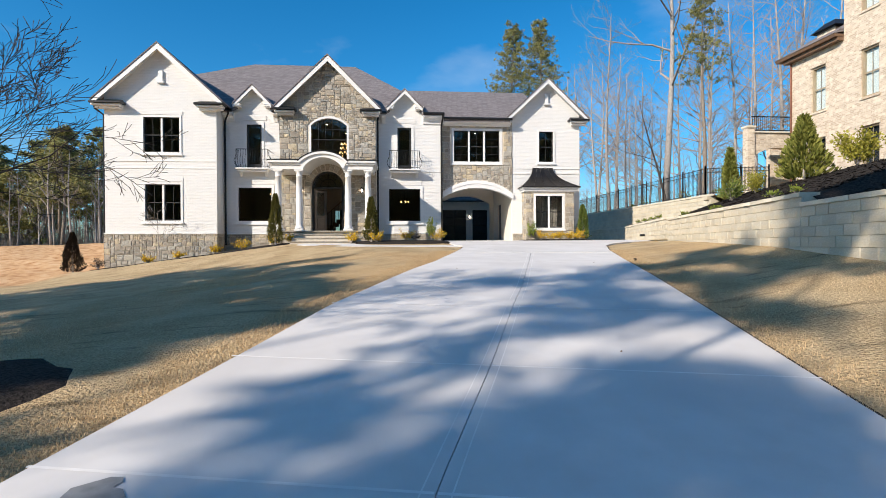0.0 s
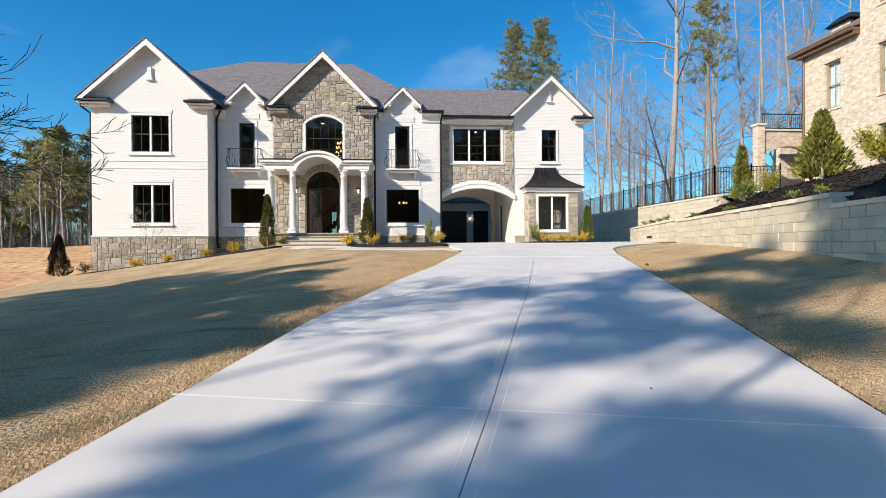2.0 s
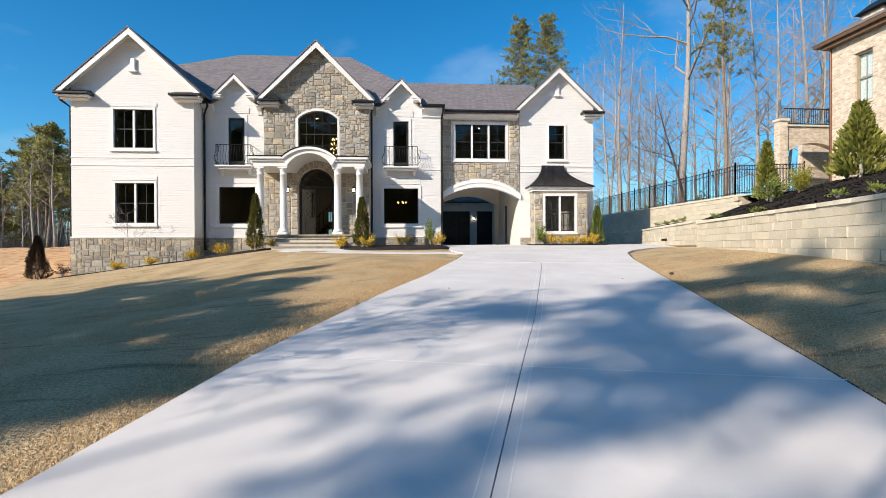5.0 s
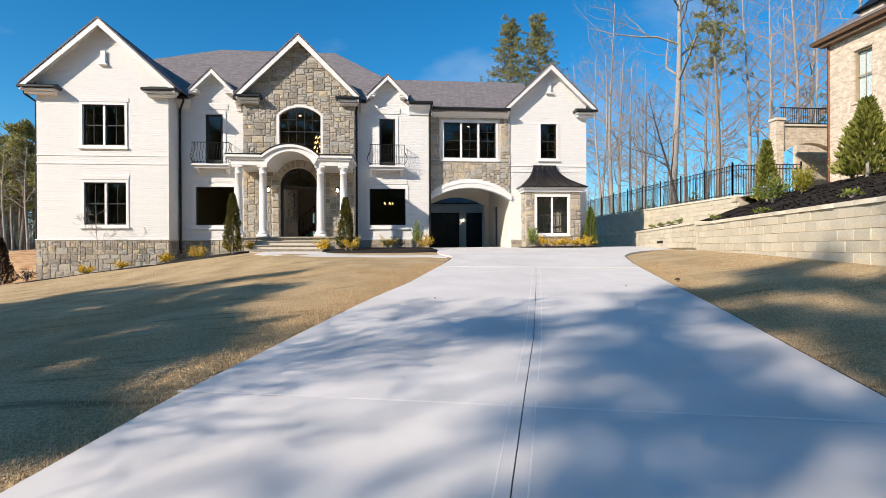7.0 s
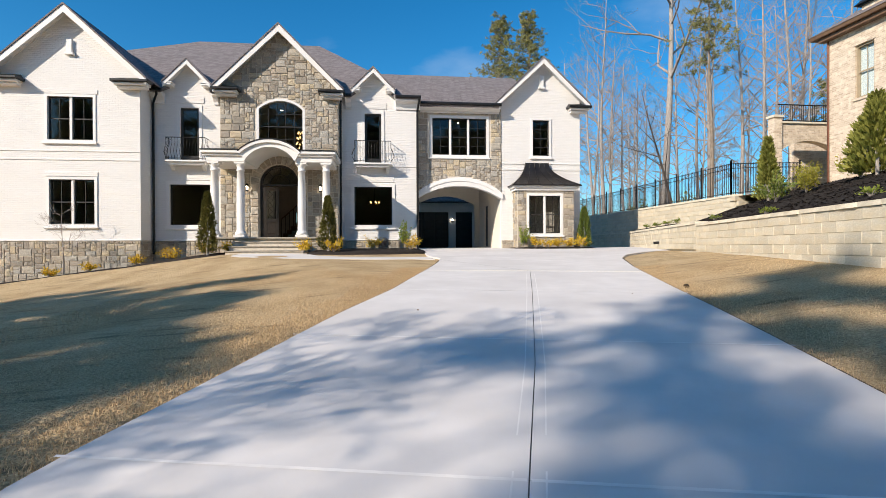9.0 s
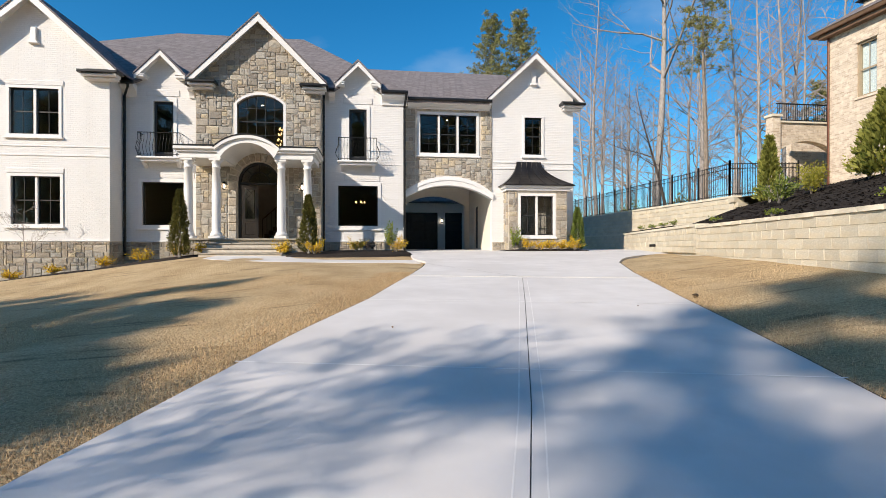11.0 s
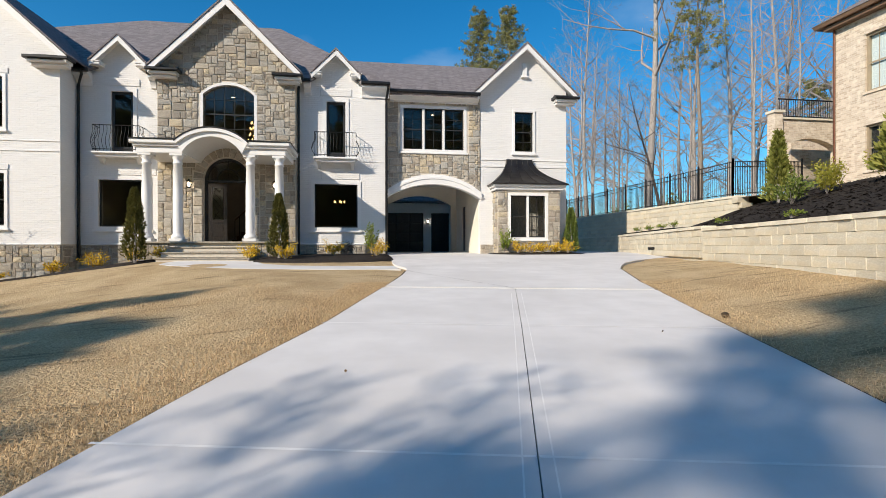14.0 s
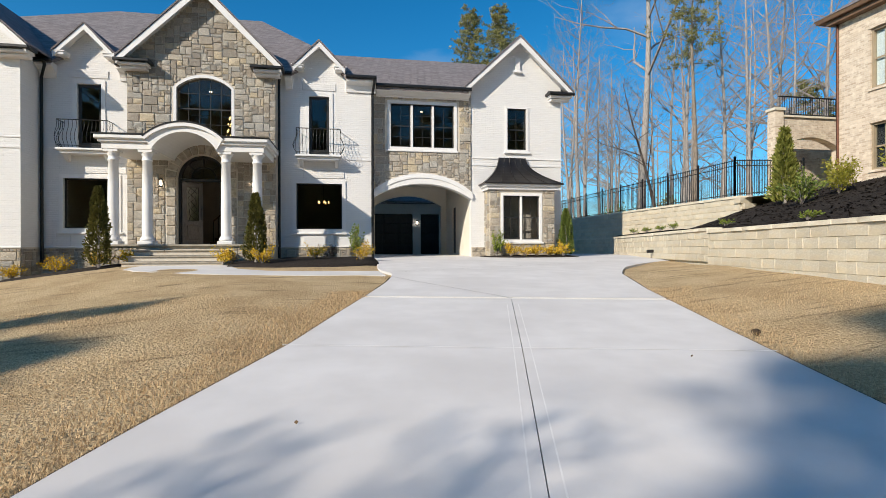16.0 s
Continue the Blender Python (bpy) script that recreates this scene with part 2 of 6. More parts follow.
STONE = mat_stone()
MORTAR = mat("stone_mortar", (0.54, 0.485, 0.41), (0.63, 0.575, 0.49), 12, rough=0.95, bump=0.4, bump_scale=50)
SLATE_STONE = mat("bluestone_cap", (0.24, 0.215, 0.17), (0.38, 0.34, 0.275), 5, rough=0.8, bump=0.3, bump_scale=25)
SHINGLE = mat_brick("asphalt_shingle", ((0.165, 0.145, 0.148), (0.245, 0.22, 0.225)), (0.12, 0.105, 0.108), 0.95, width=0.3, row=0.075, depth=1.0, blotch=(0.235, 0.212, 0.21), gap=0.012)
BLACK_METAL = mat("black_metal", (0.012, 0.012, 0.013), (0.02, 0.02, 0.021), 8, rough=0.42, metal=0.2)
BRONZE_ROOF = mat("dark_standing_seam_metal", (0.035, 0.031, 0.03), (0.06, 0.054, 0.05), 2.5, rough=0.38, metal=0.7)
DARK_SASH = mat("dark_sash", (0.02, 0.02, 0.021), (0.03, 0.03, 0.03), 6, rough=0.45)
DOOR_BLACK = mat("garage_door_paint", (0.012, 0.013, 0.017), (0.02, 0.021, 0.026), 4, rough=0.4)
DOOR_WOOD = mat("stained_door_wood", (0.07, 0.055, 0.048), (0.11, 0.09, 0.08), 9, rough=0.25, spec=0.7, stretch=(6, 6, 1))
GLASS = mat_glass("window_glass", (0.66, 0.65, 0.62))
CLEAR = mat_glass("lantern_glass")
ROOM = mat("warm_plaster", (0.38, 0.35, 0.31), (0.45, 0.415, 0.37), 2, rough=0.9)
ROOM_FLOOR = mat("oak_boards", (0.1, 0.06, 0.035), (0.17, 0.105, 0.06), 3, rough=0.45, stretch=(1, 8, 1))
WARM = mat_glow("warm_bulb", (1.0, 0.68, 0.28), 5)
BRASS = mat("brushed_brass", (0.5, 0.36, 0.14), (0.62, 0.46, 0.2), 8, rough=0.35, metal=0.9)
COOL = mat_glow("porch_bulb", (1.0, 0.86, 0.66), 10)
CONCRETE = mat("broom_finished_concrete", (0.605, 0.583, 0.566), (0.675, 0.653, 0.636), 2.2, rough=0.88, bump=0.04, bump_scale=140, c3=(0.545, 0.522, 0.505), scale3=0.6, amount3=0.6, spec=0.3)
TOOLED = mat("tooled_concrete_edge", (0.7, 0.68, 0.66), (0.79, 0.77, 0.745), 8, rough=0.8)
PATCHED = mat("grey_concrete_patch", (0.2, 0.2, 0.2), (0.3, 0.3, 0.295), 9, rough=0.9)
# soil of the clod; also the painted gap shadow along the drive
SOIL_AND_SHADOW = mat("soil_and_gap_shadow", (0.03, 0.02, 0.012), (0.08, 0.055, 0.032), 30, rough=1.0, bump=0.8, bump_scale=40)
JOINT = mat("joint_sealant", (0.2, 0.19, 0.18), (0.3, 0.285, 0.27), 20, rough=0.9)
BLOCK = mat("split_face_block", (0.53, 0.48, 0.38), (0.65, 0.6, 0.495), 9, rough=0.92, bump=0.7, bump_scale=35, rand=0.09, c3=(0.6, 0.5, 0.33), scale3=1.4, amount3=0.5)
BLOCK_CAP = mat("wall_cap_block", (0.6, 0.55, 0.44), (0.7, 0.64, 0.52), 8, rough=0.9, bump=0.3, bump_scale=40, rand=0.06)
TAN_BRICK = mat_brick("tumbled_tan_brick", ((0.68, 0.575, 0.45), (0.46, 0.36, 0.265)), (0.64, 0.57, 0.475), 0.85, depth=0.8, blotch=(0.76, 0.675, 0.555))
BROWN_TRIM = mat("brown_soffit", (0.13, 0.075, 0.045), (0.18, 0.11, 0.065), 5, rough=0.55)
COPPER = mat("copper_pipe", (0.16, 0.07, 0.045), (0.24, 0.11, 0.07), 5, rough=0.4, metal=0.8)
TAN_TRIM = mat("tan_window_trim", (0.3, 0.24, 0.16), (0.36, 0.29, 0.2), 5, rough=0.6)
CURTAIN = mat("pale_curtain", (0.6, 0.62, 0.62), (0.72, 0.73, 0.72), 4, rough=0.9, stretch=(9, 9, 0.3))
MULCH = mat("black_mulch", (0.012, 0.01, 0.009), (0.05, 0.042, 0.037), 28, rough=1.0, bump=1.0, bump_scale=30, spec=0.1)
MULCH_CHIP = mat("mulch_chips", (0.012, 0.01, 0.009), (0.045, 0.037, 0.032), 9, rough=1.0, spec=0.1)
GROUND = mat_ground()
GRASS = mat_leaf("dormant_grass_blades", (0.4, 0.27, 0.14), (0.72, 0.535, 0.32), 0.8, 0.25)
BARK = mat("grey_bark", (0.23, 0.205, 0.185), (0.41, 0.375, 0.345), 5, rough=0.95, bump=0.8, bump_scale=14, stretch=(3, 3, 0.6))
TWIG = mat("bare_twigs", (0.23, 0.2, 0.185), (0.37, 0.33, 0.31), 3, rough=0.95)
DARK_TWIG = mat("dark_twigs", (0.05, 0.04, 0.035), (0.1, 0.08, 0.07), 3, rough=0.95)
PINE_BARK = mat("pine_bark", (0.15, 0.12, 0.095), (0.3, 0.25, 0.2), 5, rough=0.95, bump=0.8, bump_scale=12, stretch=(3, 3, 0.7))
NEEDLES = mat_leaf("pine_needles", (0.13, 0.135, 0.045), (0.42, 0.39, 0.15), 0.6, 0.3)
ARBOR = mat_leaf("dark_arborvitae_sprays", (0.04, 0.045, 0.01), (0.2, 0.18, 0.045), 0.6, 0.2)
CEDAR = mat_leaf("evergreen_sprays", (0.055, 0.09, 0.018), (0.25, 0.3, 0.07), 0.6, 0.25)
SPRUCE = mat_leaf("light_evergreen_sprays", (0.1, 0.12, 0.02), (0.36, 0.36, 0.09), 0.6, 0.3)
BRIGHT = mat_leaf("yellow_green_leaves", (0.24, 0.23, 0.03), (0.5, 0.46, 0.09), 0.6, 0.35)
LIME = mat_leaf("light_green_leaves", (0.14, 0.2, 0.03), (0.32, 0.36, 0.07), 0.6, 0.35)
YELLOW = mat_leaf("golden_leaves", (0.45, 0.27, 0.015), (0.85, 0.6, 0.06), 0.6, 0.3)
DRY_LEAF = mat_leaf("dry_brown_leaf", (0.16, 0.1, 0.05), (0.28, 0.18, 0.1), 0.8, 0.1)
BROWN_LEAF = mat_leaf("brown_dark_foliage", (0.012, 0.008, 0.006), (0.04, 0.025, 0.016), 0.8, 0.1)

# ---- mesh helpers ----
ORIGIN = {}


class Shape:
    """Collects vertices and faces for one mesh."""

    def __init__(self):
        self.v, self.f = [], []

    def add(self, verts, faces):
        k = len(self.v)
        self.v += [tuple(p) for p in verts]
        self.f += [tuple(i + k for i in f) for f in faces]
        return self

    def box(self, x0, x1, y0, y1, z0, z1):
        return self.add([(x, y, z) for z in (z0, z1) for y in (y0, y1) for x in (x0, x1)],
                        [(0, 2, 3, 1), (4, 5, 7, 6), (0, 1, 5, 4), (2, 6, 7, 3), (0, 4, 6, 2), (1, 3, 7, 5)])

    def bbox(self, x0, x1, y0, y1, z0, z1, c=0.01):
        """A box with chamfered edges on its front and top rims."""
        self.box(x0, x1, y0 + c, y1, z0, z1)
        return self.add([(x0, y0 + c, z0), (x1, y0 + c, z0), (x1, y0 + c, z1), (x0, y0 + c, z1), (x0 + c, y0, z0 + c), (x1 - c, y0, z0 + c), (x1 - c, y0, z1 - c), (x0 + c, y0, z1 - c)],
                        [(4, 5, 6, 7), (0, 1, 5, 4), (1, 2, 6, 5), (2, 3, 7, 6), (3, 0, 4, 7)])

    def prism(self, pts, y0, y1):
        """A polygon in x and z, drawn out from y0 to y1 (no holes)."""
        n = len(pts)
        return self.add([(x, y0, z) for x, z in pts] + [(x, y1, z) for x, z in pts],
                        [tuple(range(n)), tuple(range(2 * n - 1, n - 1, -1))] + [(i, i + n, (i + 1) % n + n, (i + 1) % n) for i in range(n)])

    def sheet(self, pts, z0, z1):
        """A polygon in x and y, drawn out from z0 to z1."""
        n = len(pts)
        return self.add([(x, y, z0) for x, y in pts] + [(x, y, z1) for x, y in pts],
                        [tuple(range(n - 1, -1, -1)), tuple(range(n, 2 * n))] + [(i, (i + 1) % n, (i + 1) % n + n, i + n) for i in range(n)])

    def band(self, outer, inner, y0, y1):
        """The strip between two lines of x and z, drawn out from y0 to y1."""
        for i in range(len(outer) - 1):
            self.prism([inner[i], inner[i + 1], outer[i + 1], outer[i]], y0, y1)
        return self

    def tube(self, pts, radii, seg=6, cap=True):
        pts = [Vector(p) for p in pts]
        if not hasattr(radii, "__len__"):
            radii = [radii] * len(pts)
        k = len(self.v)
        ref = Vector((0.31, 0.17, 0.93))
        for i, p in enumerate(pts):
            d = (pts[min(i + 1, len(pts) - 1)] - pts[max(i - 1, 0)]).normalized()
            a = d.cross(ref)
            if a.length < 0.05:
                a = d.cross(Vector((1, 0, 0)))
            a.normalize()
            c = d.cross(a)
            for s in range(seg):
                w = 2 * math.pi * s / seg
                self.v.append(tuple(p + (a * math.cos(w) + c * math.sin(w)) * radii[i]))
        for i in range(len(pts) - 1):
            for s in range(seg):
                t = (s + 1) % seg
                self.f.append((k + i * seg + s, k + i * seg + t, k + (i + 1) * seg + t, k + (i + 1) * seg + s))
        if cap:
            self.f.append(tuple(k + s for s in range(seg - 1, -1, -1)))
            self.f.append(tuple(k + (len(pts) - 1) * seg + s for s in range(seg)))
        return self

    def turned(self, x, y, profile, seg=20):
        """A turned shape round an upright axis; profile: rows of radius, z."""
        k = len(self.v)
        for r, z in profile:
            for s in range(seg):
                w = 2 * math.pi * s / seg
                self.v.append((x + r * math.cos(w), y + r * math.sin(w), z))
        for i in range(len(profile) - 1):
            for s in range(seg):
                t = (s + 1) % seg
                self.f.append((k + i * seg + s, k + i * seg + t, k + (i + 1) * seg + t, k + (i + 1) * seg + s))
        self.f.append(tuple(k + s for s in range(seg - 1, -1, -1)))
        self.f.append(tuple(k + (len(profile) - 1) * seg + s for s in range(seg)))
        return self

    def holed(self, outer, holes, y0, y1):
        """A wall: an outline in x and z with openings, from y0 to y1."""
        bm = bmesh.new()
        for loop in [outer] + holes:
            vs = [bm.verts.new((x, y0, z)) for x, z in loop]
            for i in range(len(vs)):
                bm.edges.new((vs[i], vs[(i + 1) % len(vs)]))
        bmesh.ops.triangle_fill(bm, use_beauty=True, edges=bm.edges[:], normal=(0, -1, 0))
        bm.verts.index_update()
        vs = [tuple(v.co) for v in bm.verts]
        fs = [tuple(v.index for v in f.verts) for f in bm.faces]
        bm.free()
        self.add(vs, fs)
        self.add([(x, y1, z) for x, _, z in vs], [f[::-1] for f in fs])
        for loop in [outer] + holes:
            n = len(loop)
            self.add([(x, y0, z) for x, z in loop] + [(x, y1, z) for x, z in loop], [(i, i + n, (i + 1) % n + n, (i + 1) % n) for i in range(n)])
        return self

    def mesh(self, name, material, smooth=False):
        me = bpy.data.meshes.new(name)
        me.from_pydata(self.v, [], self.f)
        me.update()
        if material:
            me.materials.append(material)
        if smooth:
            me.polygons.foreach_set("use_smooth", [True] * len(me.polygons))
        return me


def mend(me):
    """Makes the faces of a mesh look outward."""
    bm = bmesh.new()
    bm.from_mesh(me)
    bmesh.ops.remove_doubles(bm, verts=bm.verts[:], dist=1e-5)
    bmesh.ops.recalc_face_normals(bm, faces=bm.faces[:])
    bm.to_mesh(me)
    bm.free()
    return me


def part(name, shape, material, parent=None, label="", smooth=False):
    """Links a shape as one mesh under a thing or a part; coordinates are those of the thing's plan."""
    ob = new(name, mend(shape.mesh(name, material, smooth)))
    if parent is not None:
        ob.parent = parent
        if parent.name in ORIGIN:
            ob.location = -ORIGIN[parent.name]
    return tagged(ob, label)


def thing(name, origin, label, category, turn=0.0, group="", kind=""):
    """An Empty at a thing's base, whose parts are given in the plan turned by that many degrees."""
    ob = new(name)
    ob.empty_display_size = 0.3
    ORIGIN[ob.name] = Vector(origin)
    ob.matrix_basis = pose(0, 0, 0, 0, 0, turn) @ Matrix.Translation(origin)
    return tagged(ob, label, category, group, kind)


def arc(cx, hw, spring, crown, n=16, start=-1, stop=1):
    """Points of an arch (x, z) from left to right: a segment of a circle through springing and crown."""
    rise = crown - spring
    r = (hw * hw + rise * rise) / (2 * rise)
    a = math.asin(min(1, hw / r)) if rise <= hw else math.pi - math.asin(hw / r)
    return [(cx + r * math.sin(a * (start + (stop - start) * i / n)), crown - r + r * math.cos(a * (start + (stop - start) * i / n))) for i in range(n + 1)]


def turn_uv(u, v):
    a = radians(HOUSE_TURN)
    return u * math.cos(a) - v * math.sin(a), u * math.sin(a) + v * math.cos(a)


# ---- lie of the land ----
PROFILE_Y = [-60, 0, 3, 7, 11, 16, 20, 24, 29, 45, 70, 120, 400, 4000]
PROFILE_Z = [-3.5, -0.27, -0.03, 0.42, 0.72, 1.0, 1.22, 1.4, 1.5, 1.5, -1, -6, -9, -12]


def drive_z(y):
    return float(np.interp(y, PROFILE_Y, PROFILE_Z))


def left_edge(y):
    return float(np.interp(y, [-20, 0, 3, 5, 7.1, 10.4, 13, 14.7, 16.5, 18.2, 19.4], [-2.9, -2.78, -2.36, -1.94, -1.52, -0.8, -0.18, 0.1, 0.42, 0.68, 0.78]))


def right_edge(y):
    return float(np.interp(y, [-20, 0, 4.4, 7.1, 9.8, 11.1, 13.4, 16.7, 19.4, 21, 22.2, 23.4, 24], [2.1, 2.56, 3.13, 3.52, 4.04, 4.27, 4.74, 5.46, 6.2, 6.95, 7.9, 9.3, 10.2]))


def land_z(x, y):
    g = drive_z(y)
    west = float(np.interp(y, [0, 12, 18, 22, 30], [-1.8, -0.6, -2.5, -6.8, -7.2]))
    fall = float(np.interp(y, [0, 10, 17, 25, 40], [0.075, 0.08, 0.1, 0.145, 0.145]))
    d = max(0.0, west - x)
    drop = fall * min(d, 12.0) + 0.02 * min(max(0.0, d - 12.0), 40)
    z = g - drop
    if x < -15 and y > 22:
        z += min(1.9, 0.11 * (y - 22)) * min(1.0, (-15 - x) / 6)
    east = right_edge(min(y, 22)) + 0.45
    rise = float(np.interp(y, [0, 10, 14.6, 20, 24], [0.17, 0.17, 0.14, 0.08, 0.0]))
    z += rise * min(max(0.0, x - east), 3.0)
    return z

# ---- ground, drive, walk ----


def grid_line(lo, hi, step, far):
    near = list(np.arange(lo, hi + 1e-6, step))
    out, d = [], step
    p = 0.0
    while p < far:
        d *= 1.45
        p += d
        out.append(p)
    return [lo - p for p in reversed(out)] + near + [hi + p for p in out]


def build_ground():
    xs, ys = grid_line(-30, 12, 0.5, 3500), grid_line(-8, 40, 0.5, 3500)
    s = Shape()
    for y in ys:
        for x in xs:
            bumpy = 0.03 * noise.noise(Vector((x * 0.45, y * 0.45, 0))) if abs(x) < 60 and abs(y) < 60 else 0.0
            if x < -15.5 and y > 18:
                bumpy += 0.16 * noise.noise(Vector((x * 0.55, y * 0.9, 3)))
            s.v.append((x, y, land_z(x, y) + (bumpy if x < left_edge(y) - 0.6 or x > right_edge(min(y, 22)) + 0.6 else -0.03)))
    w = len(xs)
    s.f = [(j * w + i, j * w + i + 1, (j + 1) * w + i + 1, (j + 1) * w + i) for j in range(len(ys) - 1) for i in range(w - 1)]
    ob = new("ground", s.mesh("ground", GROUND, True))
    tagged(ob, "sloping tan dormant lawn with bare red clay beyond", "lawn", kind="structure")


build_ground()

JOINT_Y = [-7.4, -4.6, -2.0, 0.3, 2.62, 4.55, 6.8, 9.43, 12.65, 15.76]


def joint_x(y):
    return float(np.interp(y, [-20, 2.7, 4.63, 8.68, 12.64, 15.76], [-3.2, -0.03, 0.44, 1.35, 2.13, 2.72]))


def build_drive():
    """Concrete slabs with open joints; the last wide apron reaches the arch and the garage court."""
    road = tagged(new("driveway"), "pale broom-finished concrete driveway with tooled joints", "driveway", kind="structure")
    bed = Shape()
    ys = list(np.arange(-8, 24.01, 0.5))
    for a, c in zip(ys[:-1], ys[1:]):
        if c > 19.5:
            break
        bed.add([(left_edge(a) + 0.05, a, drive_z(a) - 0.0), (right_edge(a) - 0.05, a, drive_z(a)), (right_edge(c) - 0.05, c, drive_z(c)), (left_edge(c) + 0.05, c, drive_z(c))], [(0, 1, 2, 3)])
    part("joint_bed", bed, JOINT, road)
    tilt = -0.125

    def slab(side, y0, y1):
        s = Shape()
        n = max(2, int((y1 - y0) / 0.25))
        rows = []
        for k in range(n + 1):
            for m in range(5):
                f = m / 4
                yc = y0 + (y1 - y0) * k / n
                lo, hi = (left_edge(yc), joint_x(yc) - 0.004) if side == 0 else (joint_x(yc) + 0.004, right_edge(yc))
                x = lo + (hi - lo) * f
                y = yc + tilt * (x - joint_x(yc))
                if k == 0:
                    y += 0.001
                if k == n:
                    y -= 0.001
                lo, hi = (left_edge(y), joint_x(y) - 0.004) if side == 0 else (joint_x(y) + 0.004, right_edge(y))
                rows.append((lo + (hi - lo) * f, y, drive_z(y) + 0.03))
        top = len(rows)
        s.v = rows + [(x, y, z - 0.12) for x, y, z in rows]
        for k in range(n):
            for m in range(4):
                a = k * 5 + m
                s.f += [(a, a + 1, a + 6, a + 5), (a + top, a + top + 5, a + top + 6, a + top + 1)]
        rim = [m for m in range(5)] + [k * 5 + 4 for k in range(1, n + 1)] + [n * 5 + m for m in (3, 2, 1, 0)] + [k * 5 for k in range(n - 1, 0, -1)]
        for i in range(len(rim)):
            a, c = rim[i], rim[(i + 1) % len(rim)]
            s.f.append((a, a + top, c + top, c))
        ob = part("slab", s, CONCRETE, road)
        return ob

    for y0, y1 in zip(JOINT_Y[:-1], JOINT_Y[1:]):
        slab(0, y0, y1)
        slab(1, y0, y1)
    # tooled borders along the joints
    for dx in (-0.085, 0.085):
        s = Shape()
        yy = list(np.arange(-7, 15.7, 0.6))
        for a, c in zip(yy[:-1], yy[1:]):
            s.add([(joint_x(a) + dx - 0.005, a, drive_z(a) + 0.0315), (joint_x(a) + dx + 0.005, a, drive_z(a) + 0.0315), (joint_x(c) + dx + 0.005, c, drive_z(c) + 0.0315), (joint_x(c) + dx - 0.005, c, drive_z(c) + 0.0315)], [(0, 1, 2, 3)])
        part("joint_border", s, TOOLED, road)
    # tooled cross joints, paler than the slabs
    for y in JOINT_Y[1:]:
        for a, c in ((left_edge(y) + 0.02, joint_x(y) - 0.01), (joint_x(y) + 0.01, right_edge(y) - 0.02)):
            s = Shape()
            for i in range(24):
                p, q = [a + (c - a) * m / 24 for m in (i, i + 1)]
                yp, yq = [y + tilt * (x - joint_x(y)) for x in (p, q)]
                s.add([(p, yp - 0.013, drive_z(yp - 0.013) + 0.0325), (q, yq - 0.013, drive_z(yq - 0.013) + 0.0325), (q, yq + 0.013, drive_z(yq + 0.013) + 0.0325), (p, yp + 0.013, drive_z(yp + 0.013) + 0.0325)], [(0, 1, 2, 3)])
            part("cross_joint", s, TOOLED, road)
    part("worn_patch", Shape().add([(x, y, drive_z(y) + 0.0355) for x, y in ((-1.97, 2.68), (-1.88, 2.75), (-1.83, 2.79), (-1.76, 2.79), (-1.73, 2.74), (-1.75, 2.69), (-1.69, 2.67), (-1.63, 2.6), (-1.66, 2.54), (-1.75, 2.5), (-1.95, 2.47))], [tuple(range(11))]), PATCHED, road, "grey worn patch in the concrete")
    # dark strips that paint in the shadow of the gap between turf and slabs
    for line, sg in ((left_edge, -1), (right_edge, 1)):
        s = Shape()
        yy = list(np.arange(-4, 19.3, 0.3))
        for a, c in zip(yy[:-1], yy[1:]):
            xa, xc = line(a), line(c)
            s.add([(xa + sg * 0.002, a, drive_z(a) + 0.02), (xa + sg * 0.055, a, land_z(xa + sg * 0.055, a) + 0.012), (xc + sg * 0.055, c, land_z(xc + sg * 0.055, c) + 0.012), (xc + sg * 0.002, c, drive_z(c) + 0.02)], [(0, 1, 2, 3)])
        part("edge_gap_shadow", s, SOIL_AND_SHADOW, road, "dark strip painted as the gap shadow along the drive edge")
    # apron in front of the house, in one fan with its own joints
    s = Shape()
    y0 = JOINT_Y[-1]
    left = [(left_edge(y), y) for y in (16.2, 17.2, 18.2, 19.0, 19.75)] + [(0.45, 20.7), (0.35, 21.6), (0.2, 24.2), (-0.1, 27.5), (-0.45, 35.0)]
    right = [(right_edge(y), y) for y in (15.6, 16.7, 18.0, 19.4, 20.4, 21.2, 22.0, 22.8, 23.4, 24.0)] + [(11.3, 26.5), (12.0, 30.0), (12.4, 35.0)]
    n = 24

    def along(line, f):
        k = f * (len(line) - 1)
        i = min(int(k), len(line) - 2)
        return [a + (c - a) * (k - i) for a, c in zip(line[i], line[i + 1])]

    cols = 9
    for k in range(n + 1):
        a, c = along(left, k / n), along(right, k / n)
        for m in range(cols):
            x, y = [p + (q - p) * m / (cols - 1) for p, q in zip(a, c)]
            s.v.append((x, y, drive_z(y) + 0.03))
    top = len(s.v)
    s.v += [(x, y, z - 0.15) for x, y, z in s.v]
    for k in range(n):
        for m in range(cols - 1):
            a = k * cols + m
            s.f += [(a, a + 1, a + cols + 1, a + cols)]
        s.f += [(k * cols, k * cols + cols, top + k * cols + cols, top + k * cols), (k * cols + cols - 1, top + k * cols + cols - 1, top + (k + 1) * cols + cols - 1, (k + 1) * cols + cols - 1)]
    s.f += [(m, top + m, top + m + 1, m + 1) for m in range(cols - 1)]
    part("apron", s, CONCRETE, road, "wide pale concrete apron before the house")
